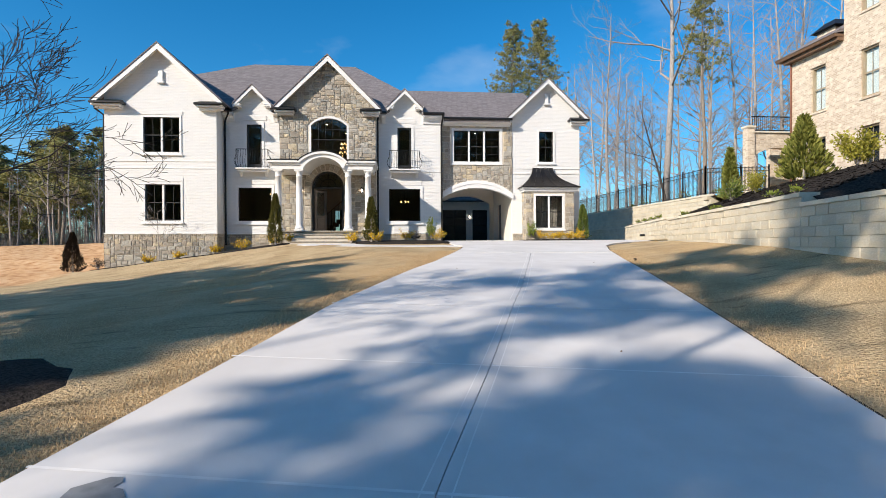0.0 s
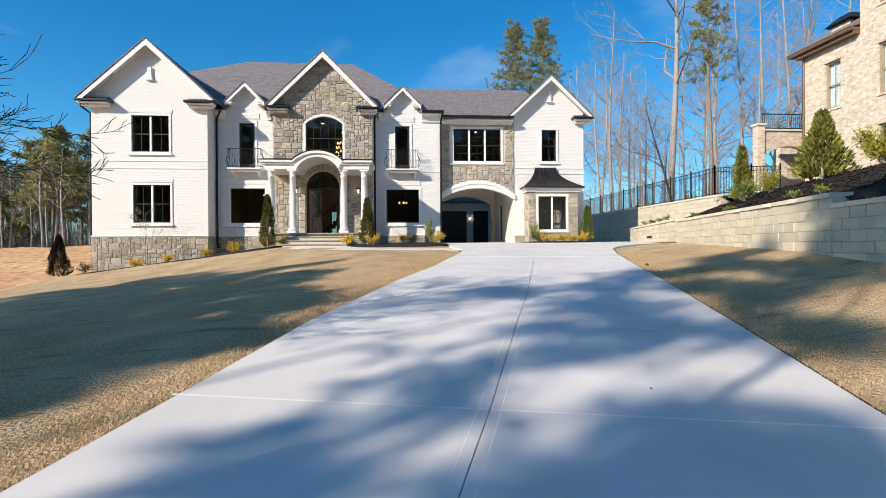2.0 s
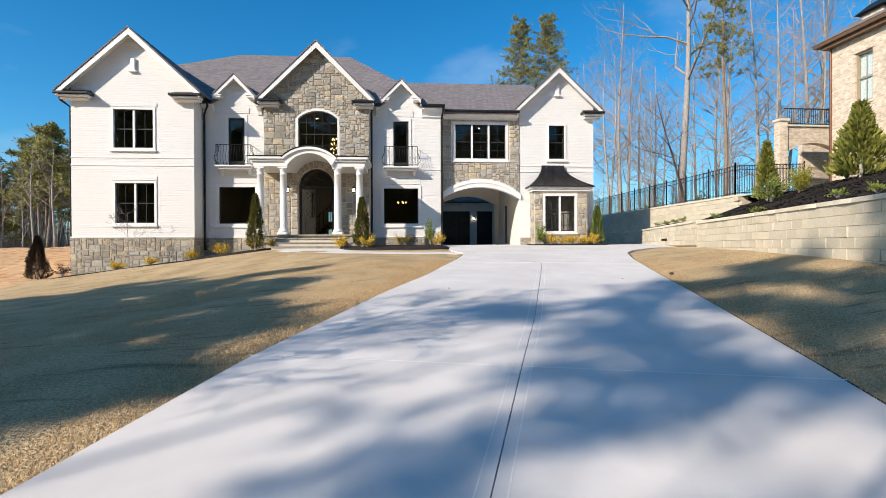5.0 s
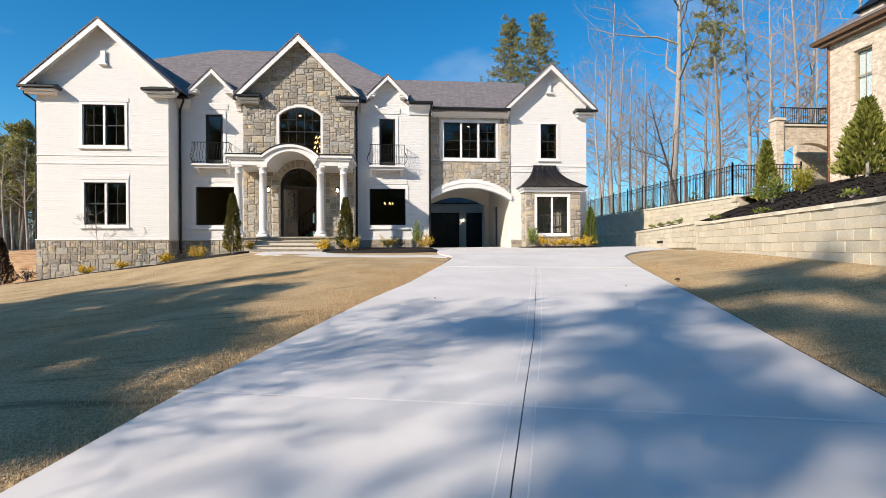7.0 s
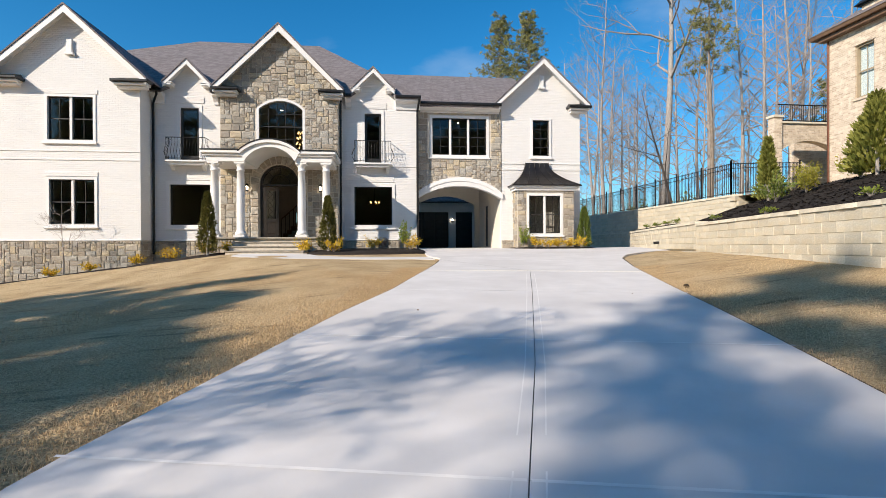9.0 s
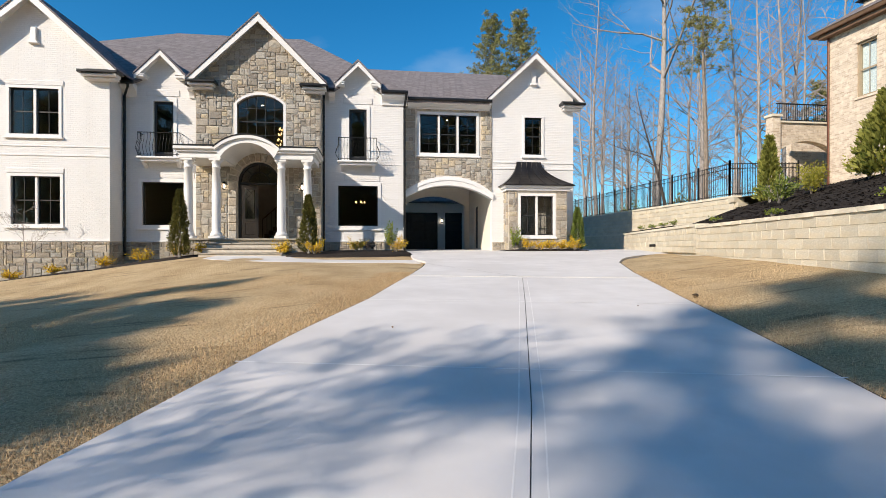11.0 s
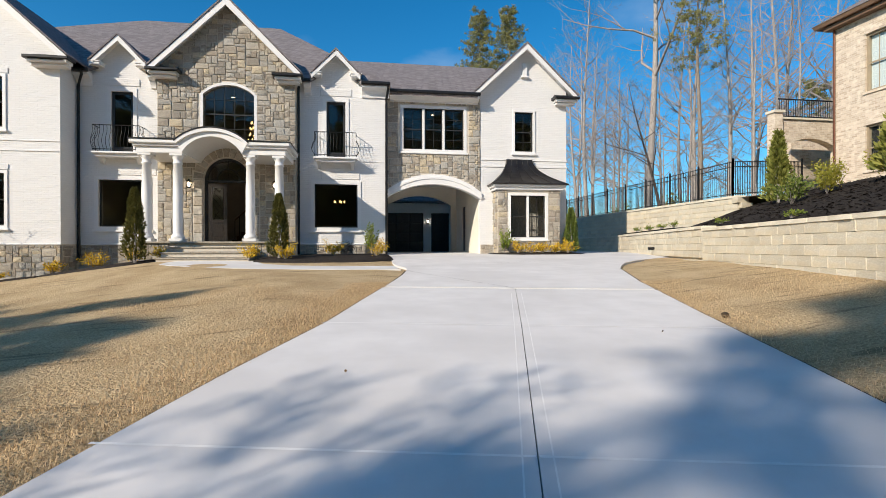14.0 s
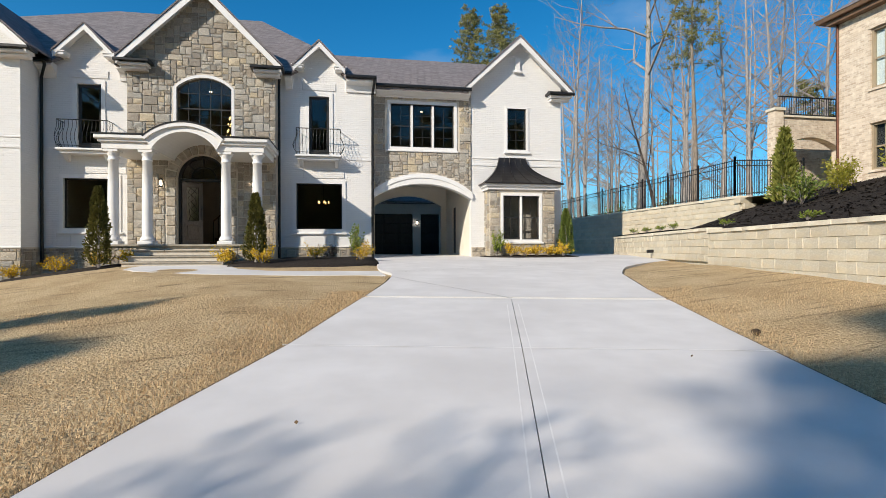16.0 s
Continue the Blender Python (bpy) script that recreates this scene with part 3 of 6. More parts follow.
    for pts in ([(2.74, 15.8), (1.2, 18.3), (0.6, 19.4)], [(0.7, 20.0), (7.4, 23.4)]):
        s = Shape()
        for (ax, ay), (bx, by) in zip(pts[:-1], pts[1:]):
            nx, ny = -(by - ay), bx - ax
            q = 0.008 / math.hypot(nx, ny)
            m = max(2, int(math.hypot(nx, ny) / 0.3))
            for i in range(m):
                p0, p1 = [(ax + (bx - ax) * t / m, ay + (by - ay) * t / m) for t in (i, i + 1)]
                s.add([(p0[0] - nx * q, p0[1] - ny * q, drive_z(p0[1]) + 0.036), (p0[0] + nx * q, p0[1] + ny * q, drive_z(p0[1]) + 0.036), (p1[0] + nx * q, p1[1] + ny * q, drive_z(p1[1]) + 0.036), (p1[0] - nx * q, p1[1] - ny * q, drive_z(p1[1]) + 0.036)], [(0, 1, 2, 3)])
        part("control_joint", s, JOINT, road)


build_drive()


def build_walk():
    """The front walk from the apron to the porch steps."""
    path = tagged(new("front_walk"), "pale concrete front walk leading to the porch steps", "walkway", kind="structure")
    front = [(0.62, 19.72), (-1.0, 19.75), (-2.6, 19.9), (-4.2, 20.35), (-5.5, 21.0), (-6.2, 21.6), (-6.35, 22.3)]
    back = [(0.4, 20.75), (-1.0, 20.8), (-2.4, 21.0), (-3.3, 21.6), (-3.75, 22.4), (-4.0, 22.95), (-6.3, 23.0)]
    for i in range(len(front) - 1):
        f0, f1, b0, b1 = front[i], front[i + 1], back[i], back[i + 1]
        s = Shape()
        g = 0.006
        pts = [(f0[0] - g, f0[1]), (f1[0] + g, f1[1]), (b1[0] + g, b1[1]), (b0[0] - g, b0[1])]
        s.v = [(x, y, land_z(x, y) + 0.006) for x, y in pts] + [(x, y, land_z(x, y) - 0.1) for x, y in pts]
        s.f = [(0, 1, 2, 3), (0, 4, 5, 1), (1, 5, 6, 2), (2, 6, 7, 3), (3, 7, 4, 0)]
        part("walk_slab", s, CONCRETE, path)


build_walk()

# ---- house ----
house = thing("house", (-2.1, 29.0, 1.45), "white painted-brick house with fieldstone entry and grey shingle roof", "house", HOUSE_TURN)

V_L, V_C, V_W, V_R = 25.95, 26.45, 27.0, 27.4
FLOOR = 1.95


def rect(x0, x1, z0, z1):
    return [(x0, z0), (x1, z0), (x1, z1), (x0, z1)]


def window(u0, u1, z0, z1, v, panes=2, trim=0.1, rows=2, cols=2, parent=None, arch_top=0.0, sill=True, grid=True, frame_mat=None, label="", deep=0.12):
    """A window with trim proud of the wall, sash frames, panes and slim muntins. arch_top: rise of a curved head."""
    parent = parent or house
    fm = frame_mat or WHITE
    s = Shape()
    cx, hw = (u0 + u1) / 2, (u1 - u0) / 2

    def loop(g):
        if arch_top:
            return [(u0 - g, z0 - g), (u1 + g, z0 - g)] + arc(cx, hw + g, z1 - arch_top, z1 + g, 14)[::-1]
        return rect(u0 - g, u1 + g, z0 - g, z1 + g)

    s.holed(loop(trim), [loop(0)], v - 0.035, v + deep + 0.05)
    if sill:
        s.bbox(u0 - trim - 0.05, u1 + trim + 0.05, v - 0.09, v + 0.02, z0 - trim - 0.07, z0 - trim + 0.003, 0.012)
    win = part("window", s, fm, parent, label)
    w = (u1 - u0) / panes
    for k in range(panes):
        a, c = u0 + w * k, u0 + w * (k + 1)
        if k:
            part("mullion", Shape().bbox(a - 0.045, a + 0.045, v + 0.02, v + deep + 0.04, z0, z1 - (0.02 if arch_top else 0), 0.008), fm, win)
        ins = 0.045 if panes > 1 else 0.0
        a2, c2 = a + (ins if k else 0), c - (ins if k < panes - 1 else 0)
        zt = z1
        if not arch_top:
            part("sash", Shape().holed(rect(a2, c2, z0, zt), [rect(a2 + 0.045, c2 - 0.045, z0 + 0.05, zt - 0.045)], v + deep - 0.04, v + deep + 0.02), DARK_SASH, win, "black sash frame")
        glass = Shape()
        if arch_top:
            glass.prism(loop(-0.002), v + deep, v + deep + 0.008)
        else:
            glass.box(a2 + 0.045, c2 - 0.045, v + deep - 0.012, v + deep - 0.004, z0 + 0.05, zt - 0.045)
        pane = part("pane", glass, GLASS, win)
        pane.visible_shadow = False
        if grid:
            b = Shape()
            for i in range(1, cols):
                x = a2 + (c2 - a2) * i / cols
                b.box(x - 0.009, x + 0.009, v + deep - 0.026, v + deep + 0.012, z0 + 0.04, zt - 0.03)
            for j in range(1, rows):
                z = z0 + (zt - z0) * j / rows
                thick = 0.022 if (rows % 2 == 0 and j == rows // 2) else 0.009
                b.box(a2 + 0.04, c2 - 0.04, v + deep - 0.03, v + deep + 0.014, z - thick, z + thick)
            part("muntin_grid", b, DARK_SASH, win)
    return win


# walls: (outline, openings) in u and z
LW_WIN_UP, LW_WIN_LOW = (-12.3, -10.62, 5.86, 7.56), (-12.25, -10.58, 2.53, 4.3)
R = lambda w: rect(*w)
part("wall", Shape().holed([(-14.1, 1.9), (-8.87, 1.9), (-8.87, 8.6), (-11.45, 10.96), (-14.1, 8.56)], [R(LW_WIN_UP), R(LW_WIN_LOW)], V_L, V_L + 0.3), WHITE_BRICK, house)
part("wall", Shape().box(-14.1, -13.8, V_L + 0.3, 40, 1.9, 8.3).box(-9.17, -8.87, V_L + 0.3, 27.3, 1.9, 8.3), WHITE_BRICK, house)
part("belt_course", Shape().bbox(-14.12, -8.85, V_L - 0.025, V_L + 0.01, 5.06, 5.12, 0.01), WHITE_BRICK, house)
part("belt_course", Shape().bbox(-14.12, -8.85, V_L - 0.025, V_L + 0.01, 5.4, 5.46, 0.01), WHITE_BRICK, house)
LR_DOOR, LR_WIN = (-7.77, -6.95, 5.25, 7.55), (-8.17, -6.5, 2.55, 4.27)
part("wall", Shape().holed([(-8.87, 1.9), (-5.95, 1.9), (-5.95, 8.35), (-6.47, 8.35), (-6.47, 8.5), (-7.35, 9.41), (-8.23, 8.5), (-8.23, 8.35), (-8.87, 8.35)], [R(LR_DOOR), R(LR_WIN)], V_W, V_W + 0.3), WHITE_BRICK, house)
RR_DOOR, RR_WIN = (-0.05, 0.74, 5.25, 7.5), (-0.48, 1.17, 2.55, 4.24)
part("wall", Shape().holed([(-1.15, 1.9), (2.3, 1.9), (2.3, 8.3), (1.23, 8.3), (1.23, 8.45), (0.37, 9.33), (-0.49, 8.45), (-0.49, 8.3), (-1.15, 8.3)], [R(RR_DOOR), R(RR_WIN)], V_W, V_W + 0.3), WHITE_BRICK, house)
part("wall", Shape().box(2.0, 2.3, V_W + 0.3, 33.0, 1.5, 8.3), WHITE_BRICK, house)
# entry block: fieldstone over a mortar-coloured backing
E_WIN = (-4.39, -2.6, 5.63, 7.76)
E_DOOR = (-4.39, -2.77, 1.97, 5.08)


def arched(u0, u1, z0, z1, rise, n=16):
    return [(u0, z0), (u1, z0)] + arc((u0 + u1) / 2, (u1 - u0) / 2, z1 - rise, z1, n)[::-1]


entry_outline = [(-5.95, 1.4), (-1.12, 1.4), (-1.12, 8.42), (-3.5, 10.78), (-5.95, 8.35)]
entry_holes = [arched(*E_WIN, 0.36), arched(*E_DOOR, 0.79)]
entry = part("stone_wall", Shape().holed(entry_outline, entry_holes, V_C - 0.012, V_C + 0.35), MORTAR, house, "brown and grey fieldstone entry wall")
for u in (-5.95, -1.42):
    part("return_wall", Shape().box(u, u + 0.3, V_C + 0.36, V_W, 1.4, 8.2), MORTAR, house)
# arch section
B_WIN = (3.01, 5.51, 5.78, 7.45)
arch_out, arch_in = arc(4.26, 2.0, 4.02, 4.76, 20), arc(4.26, 1.98, 3.75, 4.36, 20)
stone_outline = [(2.3, 4.02)] + arch_out[1:-1] + [(6.22, 4.02), (6.22, 8.0), (2.3, 8.0)]
arch_wall = part("stone_wall", Shape().holed(stone_outline, [R(B_WIN)], V_R - 0.012, V_R + 0.3), MORTAR, house, "fieldstone wall above the drive-through arch")
part("arch_band", Shape().band(arch_out, arch_in, V_R - 0.08, V_R + 0.3).band([(x, z - 0.1) for x, z in arch_out], [(x, z - 0.18) for x, z in arch_out], V_R - 0.11, V_R - 0.07), WHITE, house, "white moulded arch over the drive-through")
# right gable wing
R_WIN = (7.7, 8.5, 5.8, 7.46)
jamb = [(6.22, 1.5), (6.22, 4.02)]
part("wall", Shape().holed([(6.2, 1.5), (9.98, 1.5), (9.98, 8.44), (8.12, 10.18), (6.2, 8.38)], [R(R_WIN)], V_R, V_R + 0.3), WHITE_BRICK, house)
part("wall", Shape().box(9.68, 9.98, V_R + 0.3, 36, 1.5, 8.2), WHITE_BRICK, house)
part("belt_course", Shape().bbox(6.24, 10.01, V_R - 0.03, V_R + 0.01, 5.12, 5.2, 0.01), WHITE_BRICK, house)
part("belt_course", Shape().bbox(6.24, 10.01, V_R - 0.03, V_R + 0.01, 5.4, 5.46, 0.01), WHITE_BRICK, house)
part("belt_course", Shape().bbox(1.35, 2.31, V_W - 0.025, V_W + 0.01, 5.12, 5.18, 0.01), WHITE_BRICK, house)
# drive-through
part("passage_wall", Shape().holed([(27.7, 1.5), (33.0, 1.5), (33.0, 4.95), (27.7, 4.95)], [rect(30.6, 31.5, 1.6, 3.75)], 0, 0.2), CREAM, house, "cream wall inside the drive-through").matrix_basis = Matrix.Translation(-ORIGIN["house"]) @ Matrix(((0, 1, 0, 6.22), (1, 0, 0, 0), (0, 0, 1, 0), (0, 0, 0, 1)))
part("passage_ceiling", Shape().box(2.3, 6.22, V_R + 0.3, 33.0, 4.9, 5.0), CREAM, house)
part("passage_wall", Shape().holed([(2.3, 1.5), (2.62, 1.5)] + arc(4.285, 1.665, 3.95, 4.45, 16) + [(5.95, 1.5), (6.22, 1.5), (6.22, 4.9), (2.3, 4.9)], [], 33.0, 33.25), CREAM, house)
part("passage_door", Shape().box(6.3, 6.36, 30.6, 31.5, 1.6, 3.75), DARK_SASH, house, "dark side door inside the drive-through")

# windows of the house
window(*LW_WIN_UP, V_L)
window(*LW_WIN_LOW, V_L)
window(*LR_WIN, V_W, panes=1, rows=1, cols=3, trim=0.13, grid=False)
window(*RR_WIN, V_W, panes=1, rows=1, cols=3, trim=0.13, grid=False)
window(*E_WIN, V_C, panes=1, trim=0.1, rows=4, cols=5, arch_top=0.36, label="arched window with slim black muntins")
window(*B_WIN, V_R, panes=3, trim=0.12, rows=4, cols=2)
window(*R_WIN, V_R, panes=1, trim=0.09, rows=4, cols=2)


def brick_panel(u0, u1, z0, z1, v):
    part("brick_panel", Shape().bbox(u0, u1, v - 0.028, v + 0.01, z0, z1, 0.01), WHITE_BRICK, house)


brick_panel(-12.4, -10.45, 7.68, 7.85, V_L)
brick_panel(-12.4, -10.45, 4.42, 4.6, V_L)
brick_panel(-7.5, -6.2, 4.45, 4.82, V_W)
brick_panel(-0.22, 1.25, 4.44, 4.72, V_W)
brick_panel(-7.95, -6.75, 1.9, 2.38, V_W)
brick_panel(-0.25, 0.9, 1.9, 2.38, V_W)
brick_panel(-8.0, -6.75, 7.72, 7.98, V_W)
brick_panel(-0.25, 0.95, 7.68, 7.95, V_W)
for u in (-11.44, 8.12):
    v, z = (V_L, 9.25) if u < 0 else (V_R, 8.95)
    part("gable_bracket", Shape().bbox(u - 0.1, u + 0.1, v - 0.1, v + 0.01, z, z + 0.55, 0.015).bbox(u - 0.16, u + 0.16, v - 0.13, v + 0.01, z - 0.05, z + 0.03, 0.01), WHITE, house)


def juliet(u0, u1, z0, z1, v, label):
    """Balcony door, its slab on brackets, and a bellied iron railing."""
    fr = part("balcony_door", Shape().holed(rect(u0 - 0.1, u1 + 0.1, z0 - 0.02, z1 + 0.1), [rect(u0 + 0.03, u1 - 0.03, z0 + 0.02, z1 - 0.03)], v - 0.03, v + 0.15), WHITE, house, label)
    part("leaf", Shape().holed(rect(u0 + 0.031, u1 - 0.031, z0 + 0.02, z1 - 0.03), [rect(u0 + 0.13, u1 - 0.13, z0 + 0.25, z1 - 0.13)], v + 0.08, v + 0.12), DARK_SASH, fr)
    g = part("pane", Shape().box(u0 + 0.13, u1 - 0.13, v + 0.098, v + 0.104, z0 + 0.25, z1 - 0.13), GLASS, fr)
    g.visible_shadow = False
    cu = (u0 + u1) / 2
    a, c, d = cu - 0.78, cu + 0.78, 0.48
    part("balcony_slab", Shape().bbox(a - 0.04, c + 0.04, v - d - 0.05, v, z0 - 0.1, z0 - 0.02, 0.02).bbox(a + 0.05, c - 0.05, v - d + 0.05, v, z0 - 0.2, z0 - 0.1, 0.01), WHITE, house)
    for x in (a + 0.15, c - 0.15):
        part("bracket", Shape().add([(x - 0.06, v, z0 - 0.2), (x + 0.06, v, z0 - 0.2), (x - 0.06, v - 0.34, z0 - 0.2), (x + 0.06, v - 0.34, z0 - 0.2), (x - 0.06, v, z0 - 0.42), (x + 0.06, v, z0 - 0.42), (x - 0.06, v - 0.1, z0 - 0.4), (x + 0.06, v - 0.1, z0 - 0.4)],
             [(0, 1, 3, 2), (4, 6, 7, 5), (2, 3, 7, 6), (0, 2, 6, 4), (1, 5, 7, 3), (0, 4, 5, 1)]), WHITE, house)
    zt = z0 + 0.92
    rail = part("balcony_railing", Shape().tube([(a, v, zt), (a, v - d, zt), (c, v - d, zt), (c, v, zt)], 0.016, 6), BLACK_METAL, house, "black iron railing with bellied balusters")
    part("bottom_rail", Shape().tube([(a, v, z0 + 0.06), (a, v - d, z0 + 0.06), (c, v - d, z0 + 0.06), (c, v, z0 + 0.06)], 0.012, 6), BLACK_METAL, rail)
    prof = [(0.0, 0.0), (0.02, 0.1), (0.1, 0.22), (0.13, 0.34), (0.08, 0.5), (0.0, 0.66), (-0.01, 0.8), (0.0, 0.92)]
    n = 13
    for i in range(n + 1):
        x = a + (c - a) * i / n
        part("baluster", Shape().tube([(x, v - d - o, z0 + h) for o, h in prof], 0.0085, 5), BLACK_METAL, rail)
    for x, sgn in ((a, -1), (c, 1)):
        for i in range(1, 4):
            y = v - d * i / 4
            part("baluster", Shape().tube([(x + sgn * o, y, z0 + h) for o, h in prof], 0.0085, 5), BLACK_METAL, rail)


juliet(*LR_DOOR, V_W, "black glazed balcony door in white trim")
juliet(*RR_DOOR, V_W, "black glazed balcony door in white trim")


# front door: iron-framed, with a round-headed fanlight, one leaf standing open
def front_door():
    u0, u1, z0, z1 = E_DOOR
    cu, hw, sp = (u0 + u1) / 2, (u1 - u0) / 2, z1 - 0.79
    v = V_C + 0.16
    outer = [(u0, z0)] + arc(cu, hw, sp, z1, 20) + [(u1, z0)]
    inner = [(u0 + 0.09, z0)] + arc(cu, hw - 0.09, sp, z1 - 0.09, 20) + [(u1 - 0.09, z0)]
    fr = part("front_door", Shape().band(outer, inner, v, v + 0.14).box(u0 + 0.09, u1 - 0.09, v, v + 0.12, sp - 0.1, sp - 0.02), DARK_SASH, house, "dark arched double door with fanlight, one leaf open")
    b = Shape()
    for k in range(1, 4):
        w = math.pi * k / 4
        b.tube([(cu + 0.4 * math.cos(w), v + 0.06, sp + 0.4 * math.sin(w)), (cu + (hw - 0.08) * math.cos(w), v + 0.06, sp + (hw - 0.08) * math.sin(w))], 0.02, 5)
    b.tube([(cu + 0.4 * math.cos(math.pi * k / 14), v + 0.06, sp + 0.4 * math.sin(math.pi * k / 14)) for k in range(15)], 0.024, 5)
    b.tube([(cu + 0.17 * math.cos(math.pi * k / 14), v + 0.06, sp + 0.12 + 0.13 * math.sin(math.pi * k / 14)) for k in range(15)], 0.009, 5)
    b.tube([(cu, v + 0.06, sp), (cu, v + 0.06, sp + 0.4)], 0.009, 5)
    part("fanlight_grille", b, BLACK_METAL, fr)
    g = part("fanlight_pane", Shape().prism(arc(cu, hw - 0.09, sp - 0.02, z1 - 0.09, 20), v + 0.075, v + 0.082), GLASS, fr)
    g.visible_shadow = False

    def leaf(hinge, ang, sgn):
        w = hw - 0.1
        lf = part("leaf", Shape().holed(rect(0, w, 0.02, sp - 0.11 - z0), [rect(0.15, w - 0.15, 0.85, sp - 0.28 - z0)], -0.025, 0.025), DOOR_WOOD, fr, "dark stained leaf with a tall glazed panel")
        part("lower_panel", Shape().bbox(0.15, w - 0.15, -0.04, 0.04, 0.2, 0.7, 0.015), DOOR_WOOD, lf)
        gp = part("pane", Shape().box(0.15, w - 0.15, -0.005, 0.005, 0.85, sp - 0.28 - z0), CLEAR, lf)
        gp.visible_shadow = False
        s = Shape()
        for k in range(3):
            s.tube([(0.15 + (w - 0.3) * (0.5 + 0.4 * math.sin(1.7 * q + k * 2.1)), -0.012, 0.85 + q * (sp - 1.13 - z0) / 6) for q in range(7)], 0.009, 5)
        part("grille", s, BLACK_METAL, lf)
        part("pull_handle", Shape().tube([(w - 0.07, -0.03, 0.9), (w - 0.07, -0.08, 0.95), (w - 0.07, -0.08, 1.3), (w - 0.07, -0.03, 1.35)], 0.012, 6), BLACK_METAL, lf)
        lf.matrix_basis = Matrix.Translation((hinge, v + 0.05, z0)) @ pose(0, 0, 0, 0, 0, ang)

    leaf(u0 + 0.1, 38, 1)
    leaf(u1 - 0.1, 95, -1)
    part("threshold", Shape().bbox(u0 - 0.02, u1 + 0.02, V_C - 0.04, V_C + 0.3, z0 - 0.02, z0 + 0.015, 0.006), SLATE_STONE, house)


front_door()


# rooms seen through the glass: plain dim boxes with floors, and a stair in the hall
def rooms():
    part("room_shell", Shape().holed(rect(-13.8, 2.0, 1.5, 8.5), [rect(-4.0, -3.72, 2.1, 3.5), rect(-3.6, -3.5, 2.1, 3.5)], 33.0, 33.1), ROOM, house)
    part("room_floor", Shape().box(-13.79, 1.99, V_W + 0.31, 33.0, 1.6, 1.94), ROOM_FLOOR, house)
    part("room_floor", Shape().box(-13.79, -9.18, V_L + 0.31, V_W + 0.3, 1.6, 1.94), ROOM_FLOOR, house)
    part("room_floor", Shape().box(-5.6, -1.45, V_C + 0.36, V_W + 0.3, 1.6, 1.94), ROOM_FLOOR, house)
    part("room_floor", Shape().box(-13.79, -6.0, V_W + 0.31, 33.0, 5.0, 5.2), ROOM_FLOOR, house)
    part("room_floor", Shape().box(-13.79, -9.18, V_L + 0.31, V_W + 0.3, 5.0, 5.2), ROOM_FLOOR, house)
    part("room_floor", Shape().box(-0.98, 1.99, V_W + 0.31, 33.0, 5.0, 5.2), ROOM_FLOOR, house)
    part("room_ceiling", Shape().box(-13.79, -9.18, V_L + 0.31, 27.28, 8.05, 8.14), ROOM, house)
    part("room_ceiling", Shape().box(-13.79, 1.99, 27.31, 33.0, 8.05, 8.14), ROOM, house)
    for u in (-9.1, -5.98, -1.12):
        part("partition", Shape().box(u, u + 0.12, V_W + 0.31, 33.0, 1.94, 8.04), ROOM, house)
    part("room_shell", Shape().box(2.31, 9.67, 32.0, 32.1, 5.05, 8.1), ROOM, house)
    part("room_floor", Shape().box(2.31, 9.67, V_R + 0.31, 32.0, 5.01, 5.2), ROOM_FLOOR, house)
    part("room_floor", Shape().box(6.43, 9.67, V_R + 0.31, 32.0, 1.5, 1.9), ROOM_FLOOR, house)
    part("room_shell", Shape().box(6.43, 9.67, 32.0, 32.1, 1.9, 5.0), ROOM, house)
    part("room_ceiling", Shape().box(2.31, 9.67, V_R + 0.31, 32.0, 7.95, 8.05), ROOM, house)
    st = part("staircase", Shape().box(-4.75, -4.51, 31.0, 32.2, 1.945, 2.03), ROOM_FLOOR, house, "oak staircase with dark balusters")
    for k in range(14):
        a = -4.5 + 0.2 * k
        part("stair_tread", Shape().box(a, a + 0.23, 31.0, 32.2, max(1.945, 1.9 + 0.18 * k), 2.12 + 0.18 * k), ROOM_FLOOR, st)
        part("baluster", Shape().box(a + 0.1, a + 0.125, 31.05, 31.075, 2.12 + 0.18 * k, 3.02 + 0.18 * k), BLACK_METAL, st)
    part("handrail", Shape().tube([(-4.4, 31.06, 3.02), (-1.8, 31.06, 5.36)], 0.03, 6), ROOM_FLOOR, st)
    part("rear_pane", Shape().box(-4.02, -3.48, 32.985, 32.995, 2.08, 3.52), GLASS, house).visible_shadow = False


rooms()


def pendant(u, v, z, top, n=5, r=0.22, tiers=1):
    x, y = turn_uv(u, v)
    t = thing("chandelier", (x, y, z), "small brass chandelier with lit warm bulbs", "chandelier")
    part("stem", Shape().tube([(x, y, z + 0.1), (x, y, top)], 0.012, 5), BLACK_METAL, t)
    for k in range(n * tiers):
        w, h, q = 2 * math.pi * (k + 0.5 * (k // n)) / n, z + 0.24 * (k // n), r * (1 - 0.12 * (k // n))
        px, py = x + q * math.cos(w), y + q * math.sin(w)
        part("arm", Shape().tube([(x, y, h + 0.1), (x + 0.6 * (px - x), y + 0.6 * (py - y), h - 0.02), (px, py, h + 0.03)], 0.012, 5), BRASS, t)
        part("bulb", Shape().turned(px, py, [(0.008, h + 0.03), (0.028, h + 0.06), (0.03, h + 0.09), (0.012, h + 0.14)], 8), WARM, t)


pendant(0.35, 29.4, 3.68, 5.0)
pendant(-6.75, 28.6, 4.0, 5.0)
pendant(-2.9, 28.3, 6.02, 8.05, 7, 0.3, 4)


